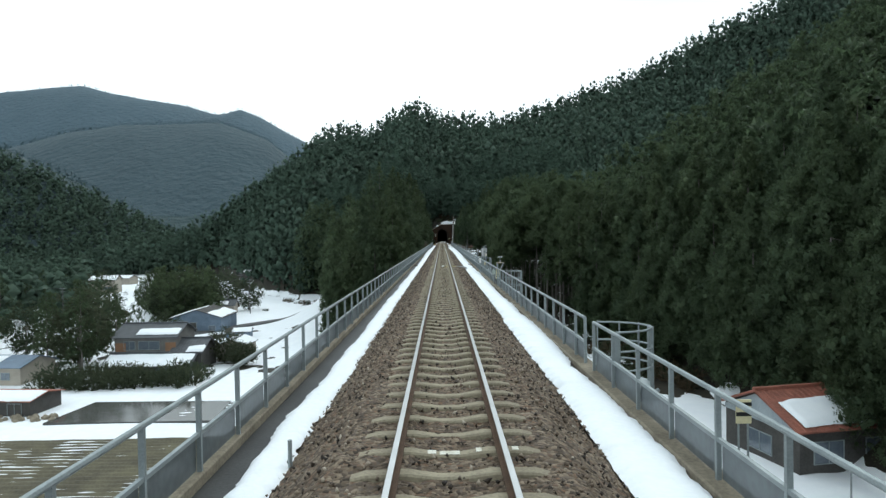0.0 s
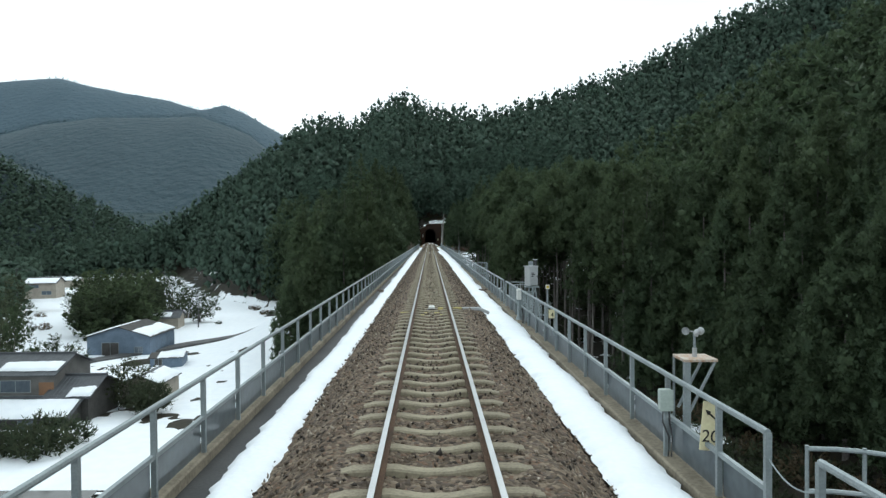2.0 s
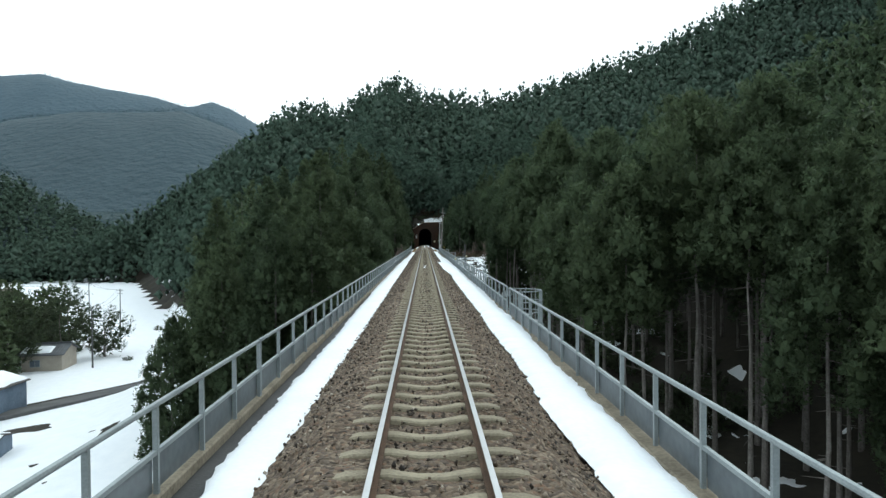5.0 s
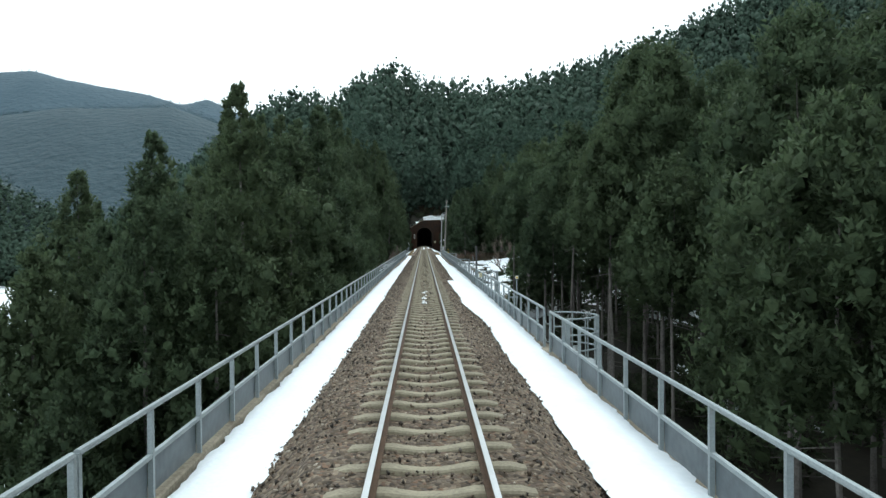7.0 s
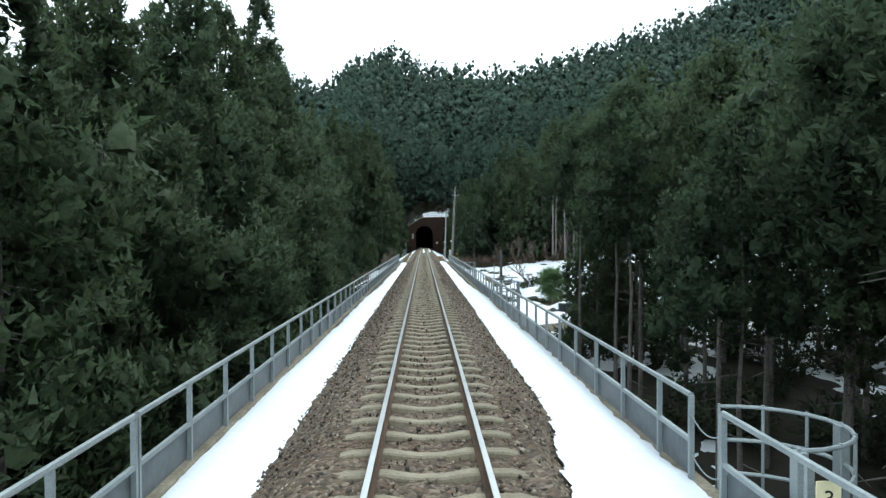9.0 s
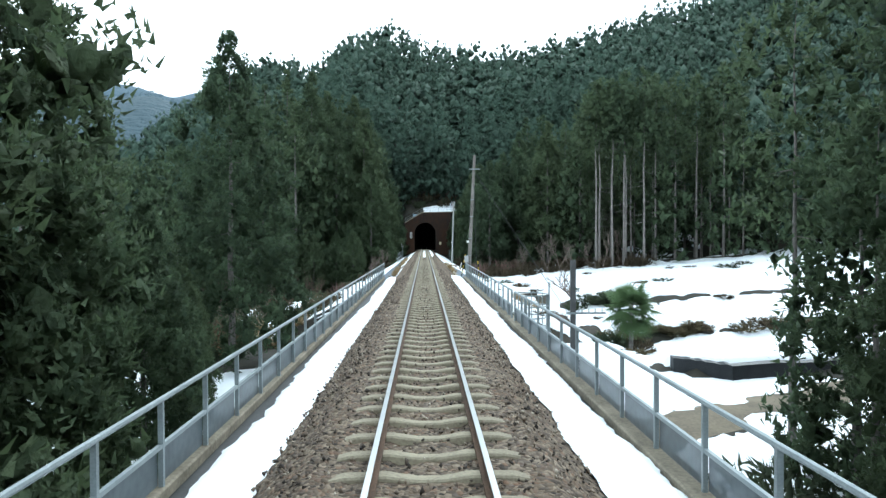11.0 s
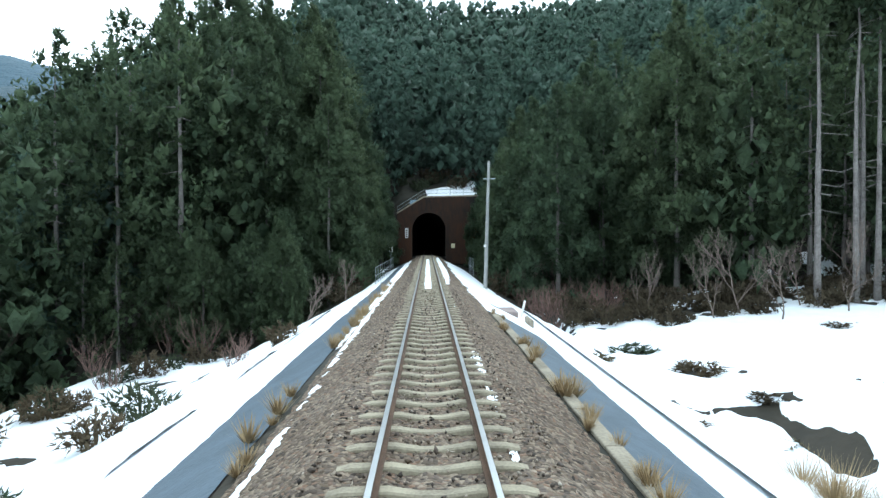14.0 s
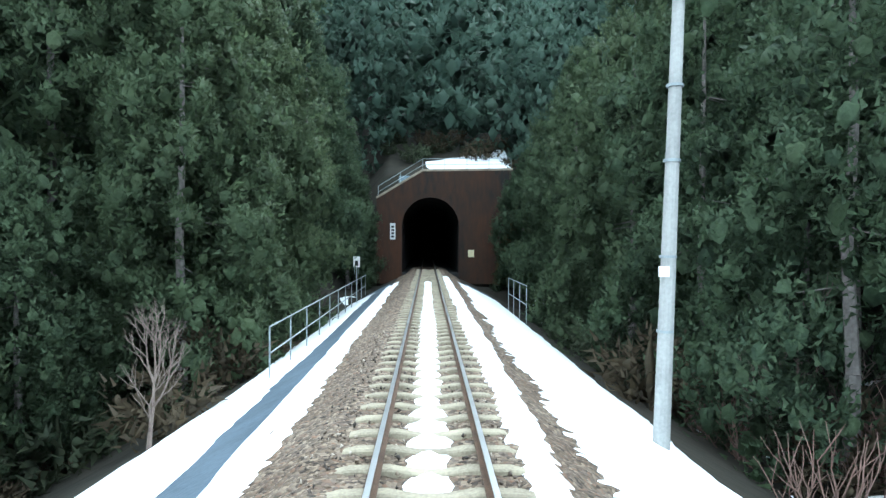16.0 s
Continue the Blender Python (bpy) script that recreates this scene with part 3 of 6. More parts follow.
def forest(name, label, pts, seed, boughs, subs, sprays, tuft, leaf, mat, tall=(15, 23), spread=1.0, level=0.0, body=0.6):
    """Woods past counting, joined."""
    r = np.random.RandomState(seed)
    kinds = [cedar_crown(50 + k, 1.0, 0.15, 0.06, boughs, subs, sprays, tuft, leaf, "spire", level, 0, body) for k in range(5)]
    V, F, NN, off = [], [], [], 0
    pick = r.randint(0, 5, len(pts))
    for k in range(5):
        p = pts[pick == k]
        if not len(p):
            continue
        v, f, nn = kinds[k]
        s, a = r.uniform(*tall, len(p)), r.uniform(0, 6.28, len(p))
        w = s * r.uniform(0.85, 1.25, len(p)) * spread
        c, n = np.cos(a)[:, None], np.sin(a)[:, None]
        x, y, z = v[None, :, 0], v[None, :, 1], v[None, :, 2]
        P = np.stack([(x * c - y * n) * w[:, None] + p[:, :1], (x * n + y * c) * w[:, None] + p[:, 1:2], z * s[:, None] + p[:, 2:3]], -1)
        V.append(P.reshape(-1, 3))
        nx_, ny_, nz_ = nn[None, :, 0], nn[None, :, 1], nn[None, :, 2]
        NN.append(np.stack([nx_ * c - ny_ * n, nx_ * n + ny_ * c, nz_ + 0 * c], -1).reshape(-1, 3))
        F.append((f[None] + (np.arange(len(p)) * len(v))[:, None, None]).reshape(-1, 3) + off)
        off += P.shape[0] * P.shape[1]
    me = soft(mesh_np(name, np.concatenate(V), np.concatenate(F)), np.concatenate(NN))
    return tagged(link(name, me, mat), label, "forest", kind="stuff")



def scatter(x0, x1, y0, y1, step, seed, keep):
    r = np.random.RandomState(seed)
    X, Y = np.meshgrid(np.arange(x0, x1, step), np.arange(y0, y1, step))
    X, Y = (X + r.uniform(-0.5, 0.5, X.shape) * step).ravel(), (Y + r.uniform(-0.5, 0.5, Y.shape) * step).ravel()
    m = keep(X, Y)
    X, Y = X[m], Y[m]
    return np.stack([X, Y, height(X, Y)], -1)


def off_near(x, y):
    d = np.full(x.shape, 1e9)
    for a, b in spots:
        d = np.minimum(d, (x - a) ** 2 + (y - b) ** 2)
    return d > 8


pts = scatter(-240, 340, 262, 466, 5.6, 1, lambda x, y: (y > hill_foot(x)) & woods(x, y) & off_near(x, y) & (np.abs(x) < 70 + y * 0.62) & ~((np.abs(x - 1.8) < 6) & (y < 312)))
close = (np.abs(pts[:, 0]) < 62) & (pts[:, 1] < 348)
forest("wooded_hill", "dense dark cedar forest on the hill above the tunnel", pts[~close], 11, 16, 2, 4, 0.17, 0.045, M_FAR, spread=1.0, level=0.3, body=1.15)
# the slope over the tunnel takes the haze-tinted needles too
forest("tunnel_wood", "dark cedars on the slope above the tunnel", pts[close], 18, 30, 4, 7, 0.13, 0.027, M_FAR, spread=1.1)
pts = scatter(10, 200, 0, 290, 4.7, 2, lambda x, y: woods(x, y) & (y < hill_foot(x)) & off_near(x, y) & (x < 60 + y * 0.75) & ~((x < 36) & (y > 95) & (y < 192)))
forest("hillside_forest", "steep hillside densely wooded with dark cedars", pts, 12, 18, 4, 7, 0.15, 0.04, M_CEDAR, spread=1.05, body=0.6)
pts = scatter(-60, -13, 128, 300, 4.6, 5, lambda x, y: woods(x, y) & off_near(x, y) & ~((y > 183) & (y < 204)))
forest("valley_wood", "dark cedar wood beside the snowy fields", pts[pts[:, 1] < 205], 14, 22, 4, 7, 0.14, 0.028, M_CEDAR)
forest("hill_wood", "tall dark cedars behind the snowy field", pts[pts[:, 1] >= 205], 19, 26, 4, 7, 0.13, 0.026, M_CEDAR, (20, 28))
pts = scatter(-40, -13, 183, 204, 4.2, 6, lambda x, y: woods(x, y) & off_near(x, y))
forest("young_wood", "lower young cedar growth at the wood's end", pts, 15, 22, 4, 7, 0.14, 0.03, M_CEDAR, (9, 13))
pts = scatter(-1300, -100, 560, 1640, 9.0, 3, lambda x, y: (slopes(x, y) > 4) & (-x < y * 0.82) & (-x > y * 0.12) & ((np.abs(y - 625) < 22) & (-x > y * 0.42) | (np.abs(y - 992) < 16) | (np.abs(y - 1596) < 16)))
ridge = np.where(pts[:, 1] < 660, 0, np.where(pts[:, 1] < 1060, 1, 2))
# ridge trees wear the haze-tinted needle colours
for k, (name, label, mat) in enumerate((("side_ridge", "dark wooded spur across the valley", M_MIDRIDGE), ("middle_ridge", "wooded middle ridge across the valley", M_MIDRIDGE), ("distant_ridge", "far wooded mountain behind the valley, haze in its colour", M_FARTHEST))):
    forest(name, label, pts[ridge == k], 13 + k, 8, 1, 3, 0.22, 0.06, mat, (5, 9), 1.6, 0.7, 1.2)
pts = scatter(-420, -100, 125, 585, 7.5, 7, lambda x, y: ((x < -0.566 * y) & (x > -1.05 * y) & (y < 440) & ~((np.abs(x + 0.62 * y + 8) < 7) & (y > 330))) | ((y > 412) & (x < -110) & (-x < 0.85 * y) & ((slopes(x, y) > 2) | (x < -150))))
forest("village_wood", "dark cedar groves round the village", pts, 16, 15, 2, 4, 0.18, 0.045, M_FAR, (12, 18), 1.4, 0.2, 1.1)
pts = scatter(-115, -56, 163, 214, 4.4, 8, lambda x, y: (x > -0.455 * y) & (x < -0.36 * y))
forest("village_grove", "dense dark grove behind the barn", pts, 17, 22, 4, 6, 0.14, 0.034, M_CEDAR, (10, 15), 1.4)

# ---- viaduct ----
RAIL_X, RAIL_TOP, PLATE_TOP, CURB_TOP, DECK, END = 3.1, 0.33, -0.2, -0.68, -0.85, 212.0
viaduct = new("viaduct")
tagged(viaduct, "long straight concrete railway viaduct with stained kerbs", "bridge", kind="structure")
bm = bmesh.new()
box(bm, -3.35, 3.35, -40, END, DECK - 0.35, DECK)
box(bm, -2.2, 2.2, -40, END, DECK - 2.0, DECK - 0.35)
part("deck", bm, M_DECK, viaduct, "wet dark deck slab")
for side in (-1, 1):
    bm = bmesh.new()
    inner = 2.92 if side > 0 else 3.04
    box(bm, min(side * inner, side * 3.3), max(side * inner, side * 3.3), -40, END, DECK, CURB_TOP, 0.02)
    part("kerb", bm, M_CONCRETE, viaduct, "stained concrete kerb")
for y in np.arange(-20, 200, 20.85):
    bm = bmesh.new()
    tube(bm, (0, y + 3.5, -24), (0, y + 3.5, DECK - 1.9), 1.3, 1.3, 16)
    part("pier", bm, M_CONCRETE, viaduct, smooth=False)

# ---- track ----
track = new("railway_track")
tagged(track, "single narrow-gauge track on concrete sleepers", "railway track", kind="structure")
for side in (-1, 1):
    x = side * 0.566
    bm = bmesh.new()
    box(bm, x - 0.0635, x + 0.0635, -30, 330, -0.15, -0.125)
    box(bm, x - 0.009, x + 0.009, -30, 330, -0.125, -0.04)
    box(bm, x - 0.033, x + 0.033, -30, 330, -0.04, -0.006, 0.006)
    rail = part("rail", bm, M_RAILSIDE, track, "rusty steel rail")
    bm = bmesh.new()
    box(bm, x - 0.03, x + 0.03, -30, 330, -0.006, 0.0, 0.002)
    part("running_surface", bm, M_RAILTOP, rail, "polished rail head")


def sleeper_mesh():
    """A prestressed sleeper: high seats, waisted and lower in the middle."""
    prof = [(-1.0, -0.2, 0.085), (-0.85, -0.165, 0.095), (-0.42, -0.155, 0.092), (-0.3, -0.175, 0.085), (-0.12, -0.2, 0.078), (0.12, -0.2, 0.078), (0.3, -0.175, 0.085), (0.42, -0.155, 0.092), (0.85, -0.165, 0.095), (1.0, -0.2, 0.085)]
    bm = bmesh.new()
    rows = []
    for x, z, w in prof:
        rows.append([bm.verts.new(c) for c in ((x, -w - 0.02, z - 0.16), (x, -w, z - 0.02), (x, -w + 0.02, z), (x, w - 0.02, z), (x, w, z - 0.02), (x, w + 0.02, z - 0.16))])
    for a, b in zip(rows, rows[1:]):
        for i in range(5):
            bm.faces.new((a[i], a[i + 1], b[i + 1], b[i]))
    bm.faces.new(rows[0])
    bm.faces.new(rows[-1][::-1])
    bmesh.ops.recalc_face_normals(bm, faces=bm.faces)
    me = bpy.data.meshes.new("sleeper")
    bm.to_mesh(me)
    bm.free()
    me.materials.append(M_SLEEPER)
    return me


SLEEPER_STEP, SLEEPER_0 = 0.64, 6.28
sleeper = sleeper_mesh()

# ballast
ys = np.arange(-3, 312, 0.14)
xs = np.arange(-2.42, 2.43, 0.14)
BX, BY = np.meshgrid(xs, ys)
rb = np.random.RandomState(7)
wide = np.interp(ys, [0, 205, 212, 230, 300], [2.05, 2.05, 2.3, 2.4, 2.4])[:, None]
ax = np.abs(BX)
BZ = np.where(ax < 1.25, -0.2, -0.2 - (ax - 1.25) / (wide - 1.25) * 0.55)
BZ = np.where(ax < 0.42, -0.225, BZ)
BZ = BZ + rb.uniform(-0.032, 0.018, BZ.shape) + 0.02 * bumps(BX, BY, 0.5, 3)
BX = BX + rb.uniform(-0.03, 0.03, BX.shape)
BY = BY + rb.uniform(-0.03, 0.03, BY.shape)
n = len(xs)
q = (np.arange(len(ys) - 1)[:, None] * n + np.arange(n - 1)[None, :]).ravel()
ballast = link("ballast", mesh_np("ballast", np.stack([BX, BY, BZ], -1).reshape(-1, 3), np.stack([q, q + 1, q + n + 1, q + n], -1)), M_BALLAST)
tagged(ballast, "brown broken-stone track ballast", "ballast", kind="stuff")
# loose stones lying on it
M_STONE = material("loose_stone", (0.3, 0.24, 0.18), (0.14, 0.11, 0.085), scale=8, fine=40, bump=0.2)
n_, l_ = M_STONE.node_tree.nodes, M_STONE.node_tree.links
geo_, ramp_ = n_.new("ShaderNodeNewGeometry"), n_.new("ShaderNodeValToRGB")
while len(ramp_.color_ramp.elements) < 5:
    ramp_.color_ramp.elements.new(0.5)
for e_, (pos_, tone) in zip(ramp_.color_ramp.elements, ((0.0, (0.03, 0.025, 0.021)), (0.35, (0.08, 0.064, 0.052)), (0.6, (0.15, 0.112, 0.082)), (0.85, (0.24, 0.19, 0.14)), (1.0, (0.42, 0.37, 0.3)))):
    e_.position, e_.color = pos_, (*tone, 1)
l_.new(geo_.outputs["Random Per Island"], ramp_.inputs["Fac"])
l_.new(ramp_.outputs["Color"], n_["Principled BSDF"].inputs["Base Color"])
count = 60000
sx, sy = rb.uniform(-2.25, 2.25, count), rb.uniform(2.5, 270, count)
sa = np.abs(sx)
sz = np.where(sa < 1.25, -0.19, -0.19 - (sa - 1.25) / 0.85 * 0.55)
o_ = np.array([(1, 0, 0), (0, 1, 0), (-1, 0, 0), (0, -1, 0), (0, 0, 1), (0, 0, -1)], dtype=float)
f_ = np.array([(0, 1, 4), (1, 2, 4), (2, 3, 4), (3, 0, 4), (1, 0, 5), (2, 1, 5), (3, 2, 5), (0, 3, 5)])
size_ = rb.uniform(0.014, 0.03, (count, 1, 1)) * rb.uniform(0.6, 1.3, (count, 1, 3))
P_ = (o_[None] + 0.35 * rb.randn(count, 6, 3)) * size_
th = rb.uniform(0, 6.28, count)
c_, s_ = np.cos(th)[:, None], np.sin(th)[:, None]
P_ = np.stack([P_[..., 0] * c_ - P_[..., 1] * s_ + sx[:, None], P_[..., 0] * s_ + P_[..., 1] * c_ + sy[:, None], P_[..., 2] + sz[:, None]], -1)
keep_ = ~((np.abs(sa - 0.566) < 0.1) | (sa < 0.3) & (sy > 246) | (sa > 0.9) & (sx > 0) & (sx < 1.6) & (sy > 246) | (sa < 1.03) & (np.abs(((sy - SLEEPER_0) / SLEEPER_STEP + 0.5) % 1 - 0.5) < 0.15))
P_ = P_[keep_]
F_ = f_[None] + (np.arange(len(P_)) * 6)[:, None, None]
tagged(link("loose_ballast", mesh_np("loose_ballast", P_.reshape(-1, 3), F_.reshape(-1, 3)), M_STONE), "loose broken stones on the ballast", "ballast", kind="stuff")

# snow along the deck
SNOW_WAVES = ((0.12, 0.28), (0.4, 0.4), (1.5, 0.45), (5.0, 0.6))
ys = np.arange(-6, END + 0.01, 0.06)
inner = np.interp(ys, [0, 60, 95, 125, 126.6, 132, 139, 141.5, 143, 170, 212], [2.02, 2.0, 1.98, 1.98, 1.38, 1.5, 1.25, 1.7, 1.95, 1.95, 1.95]) + wavy(ys, 0.07, 21, SNOW_WAVES)
foot = np.maximum(DECK + 0.1, -0.14 - (inner - 1.25) / 0.8 * 0.55)
outer = np.interp(ys, [0, 60, 85, 95, 140, 165, 175, 212], [2.85, 2.9, 3.0, 3.25, 3.25, 3.2, 2.8, 2.8]) + wavy(ys, 0.07, 22, SNOW_WAVES)
tagged(strip("snow_strip", ys, inner, outer, foot, np.full_like(ys, DECK + 0.13), M_SNOW, 7, 0.06), "bank of old snow along the deck", "snow", "snow beside the track", "stuff")
inner = np.interp(ys, [0, 60, 95, 140, 170, 212], [2.08, 2.05, 1.95, 1.93, 1.95, 1.95]) + wavy(ys, 0.07, 23, SNOW_WAVES)
outer = np.interp(ys, [0, 60, 85, 110, 140, 165, 175, 212], [2.62, 2.65, 2.7, 2.95, 3.12, 3.0, 2.8, 2.75]) + wavy(ys, 0.06, 24, SNOW_WAVES)
tagged(strip("snow_strip", ys, -outer, -inner, np.full_like(ys, DECK + 0.12), np.full_like(ys, DECK + 0.1), M_SNOW, 7, 0.06), "bank of old snow along the deck", "snow", "snow beside the track", "stuff")


# ---- railings ----
def railing(side, y0, y1, first=0.0):
    """Posts about 1.5 m apart; first: the length of a shorter first bay."""
    fence = new("railing")
    fence.location = (side * RAIL_X, y0, CURB_TOP)
    tagged(fence, "grey galvanised handrail with posts and translucent lower panels", "railing", "viaduct railings")
    top, mid, length = RAIL_TOP - CURB_TOP, PLATE_TOP - CURB_TOP, y1 - y0
    bm = bmesh.new()
    tube(bm, (0, 0, top), (0, length, top), 0.035)
    part("handrail", bm, M_STEEL, fence, smooth=False)
    bm = bmesh.new()
    box(bm, -0.025, 0.025, 0, length, mid - 0.03, mid + 0.02)
    part("middle_rail", bm, M_STEEL, fence)
    count = max(1, round((length - first) / 1.51))
    step = (length - first) / count
    ends = ([0.0] if first else []) + [first + step * i for i in range(count + 1)]
    bm = bmesh.new()
    box(bm, -0.03, 0.03, -0.025, 0.025, -0.02, top)
    post = bpy.data.meshes.new("post")
    bm.to_mesh(post)
    bm.free()
    plates = {}
    for i, a in enumerate(ends):
        p = link("post", post, M_STEEL, fence)
        p.location.y = a
        if i + 1 < len(ends):
            w = round(ends[i + 1] - a, 4)
            if w not in plates:
                bm = bmesh.new()
                box(bm, -0.006, 0.006, 0.03, w - 0.03, 0.02, mid - 0.03)
                plates[w] = bpy.data.meshes.new("panel")
                bm.to_mesh(plates[w])
                bm.free()
            p = link("panel", plates[w], M_PANEL, fence)
            p.location = (side * 0.04, a, 0)
    return fence


GAPS = [13.6, 34.7, 55.8, 76.9, 97.9, 118.9, 140.0, 162.0, 186.1]
cuts = [-12] + GAPS + [END]
for a, b in zip(cuts, cuts[1:]):
    railing(1, a + 0.4, b - 0.4, 1.0)
cuts = [-11.96, -2.6, 28.6, 59.2, 85.87, 108.37, 139.82, 154.9, 184.6, END]
for a, b in zip(cuts, cuts[1:]):
    railing(-1, a + 0.04, b - 0.04)

# ---- tunnel portal ----
PORTAL = 305.0
M_PORTAL = material("rust_stained_concrete", (0.058, 0.026, 0.013), (0.014, 0.015, 0.014), scale=0.5, fine=3, bump=0.4)
streaks = M_PORTAL.node_tree.nodes.new("ShaderNodeMapping")
streaks.inputs["Scale"].default_value = (1.0, 1.0, 0.3)
for tex_link in [k for k in M_PORTAL.node_tree.links if k.from_node.type == "TEX_COORD"]:
    M_PORTAL.node_tree.links.new(streaks.outputs["Vector"], tex_link.to_socket)
M_PORTAL.node_tree.links.new([k for k in M_PORTAL.node_tree.nodes if k.type == "TEX_COORD"][0].outputs["Object"], streaks.inputs["Vector"])
M_MOSSY = material("mossy_concrete", (0.085, 0.075, 0.025), (0.03, 0.026, 0.014), scale=0.6, fine=5, bump=0.5)
# near-black surface for the tunnel's lining and floor
M_DARK = material("dark_lining", (0.03, 0.03, 0.03), (0.018, 0.018, 0.018), scale=1, fine=8)


# outline of the headwall, from the foot on one side over the top to the other
OUTLINE = [(-4.3, -1.3), (-4.3, 5.7), (-0.5, 8.0), (7.0, 8.15), (7.0, -1.3)]
ARCH_R, ARCH_X, ARCH_Z = 2.36, 0.17, 3.5


def on_outline(a):
    """Where a ray at angle a from the arch's middle meets the outline."""
    best = None
    for (x0, z0), (x1, z1) in zip(OUTLINE, OUTLINE[1:]):
        dx, dz, ex, ez = math.cos(a), math.sin(a), x1 - x0, z1 - z0
        den = dx * ez - dz * ex
        if abs(den) > 1e-6:
            t, u = ((x0 - ARCH_X) * ez - (z0 - ARCH_Z) * ex) / den, ((x0 - ARCH_X) * dz - (z0 - ARCH_Z) * dx) / den
            if t > 0 and -1e-6 <= u <= 1 + 1e-6:
                best = (ARCH_X + t * dx, ARCH_Z + t * dz)
    return best


angles = sorted({math.pi * i / 20 for i in range(21)} | {math.atan2(z - ARCH_Z, x - ARCH_X) for x, z in OUTLINE[1:4]}, reverse=True)
arch_pts = [(ARCH_X - ARCH_R, -1.3)] + [(ARCH_X + ARCH_R * math.cos(a), ARCH_Z + ARCH_R * math.sin(a)) for a in angles] + [(ARCH_X + ARCH_R, -1.3)]
edge_pts = [OUTLINE[0]] + [on_outline(a) for a in angles] + [OUTLINE[-1]]
portal = new("tunnel_portal")
tagged(portal, "rust-streaked concrete tunnel portal with an arched mouth", "tunnel", kind="structure")
bm = bmesh.new()
fi, fo = [bm.verts.new((x, PORTAL, z)) for x, z in arch_pts], [bm.verts.new((x, PORTAL, z)) for x, z in edge_pts]
bi, bo = [bm.verts.new((x, PORTAL + 0.9, z)) for x, z in arch_pts], [bm.verts.new((x, PORTAL + 0.9, z)) for x, z in edge_pts]
for i in range(len(fi) - 1):
    bm.faces.new((fi[i], fi[i + 1], fo[i + 1], fo[i]))
    bm.faces.new((fi[i], bi[i], bi[i + 1], fi[i + 1]))
    bm.faces.new((fo[i], fo[i + 1], bo[i + 1], bo[i]))
bmesh.ops.recalc_face_normals(bm, faces=bm.faces)
part("headwall", bm, M_PORTAL, portal, "rust-streaked concrete wall")
bm = bmesh.new()
for (x0, z0), (x1, z1) in zip(OUTLINE[1:], OUTLINE[2:4]):
    tube(bm, (x0, PORTAL + 0.3, z0 + 0.06), (x1, PORTAL + 0.3, z1 + 0.06), 0.16, 0.16, 6)
part("coping", bm, M_CONCRETE, portal, "dark weathered coping")
bm = bmesh.new()
front, rear = [[bm.verts.new((x, y, z)) for x, z in ((lo, -1.3), (7.9, -1.3), (7.9, 6.2), (6.7, 6.3))] for y, lo in ((PORTAL - 1.3, 5.2), (PORTAL + 0.9, 6.2))]
bm.faces.new(front)
bm.faces.new(rear[::-1])
for k in range(4):
    bm.faces.new((front[k], rear[k], rear[(k + 1) % 4], front[(k + 1) % 4]))
bmesh.ops.recalc_face_normals(bm, faces=bm.faces)
part("wing_wall", bm, M_MOSSY, portal, "mossy battered wing wall")
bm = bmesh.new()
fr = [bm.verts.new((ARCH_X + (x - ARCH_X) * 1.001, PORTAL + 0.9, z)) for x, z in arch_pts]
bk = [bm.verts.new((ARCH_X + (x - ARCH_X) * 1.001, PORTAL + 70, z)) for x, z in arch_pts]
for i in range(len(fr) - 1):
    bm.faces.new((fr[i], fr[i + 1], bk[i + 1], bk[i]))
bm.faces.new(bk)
part("lining", bm, M_DARK, portal, "near-black tunnel lining")
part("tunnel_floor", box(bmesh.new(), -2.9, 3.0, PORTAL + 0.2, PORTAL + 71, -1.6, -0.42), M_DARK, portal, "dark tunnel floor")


# ---- poles ----
def line_pole(x, y, z0, z1, r, arm_z, lean=0.0, mat=None):
    root = new("utility_pole")
    root.location = (x, y, z0)
    tagged(root, "grey concrete line-side utility pole with a short cross-arm", "utility pole", "line-side poles")
    bm = bmesh.new()
    tube(bm, (0, 0, -0.5), (lean, 0, z1 - z0), r, r * 0.65, 14)
    part("pole", bm, mat or M_CONCRETE_POLE, root, smooth=False)
    for z in (2.0, 3.4, 5.2, 6.6):
        k = lean * z / (z1 - z0)
        part("band", tube(bmesh.new(), (k, 0, z), (k, 0, z + 0.05), r * 1.02, r * 1.02, 14), M_STEEL, root)
    part("tag", box(bmesh.new(), -0.13, 0.07, -r - 0.02, -r + 0.01, 3.05, 3.25), M_WHITE, root, "small white tag")
    bm = bmesh.new()
    box(bm, lean - 0.45, lean + 0.45, -0.16, -0.09, arm_z - z0 - 0.04, arm_z - z0 + 0.04)
    part("cross_arm", bm, M_STEEL, root)
    return root


M_WHITE = material("white_plate", (0.75, 0.75, 0.72), (0.6, 0.6, 0.57), scale=3, fine=30, bump=0.05)
M_OLDPOLE = material("weathered_pole", (0.24, 0.22, 0.2), (0.13, 0.115, 0.1), scale=1.2, fine=10, bump=0.3)
M_CONCRETE_POLE = material("pole_concrete", (0.35, 0.35, 0.33), (0.24, 0.24, 0.23), scale=1.2, fine=14, bump=0.2)
line_pole(3.6, 216.3, -1.2, 9.1, 0.17, 7.95, 0.55, M_OLDPOLE)
line_pole(4.36, 264.3, -1.5, 8.1, 0.16, 6.75, 0.3)


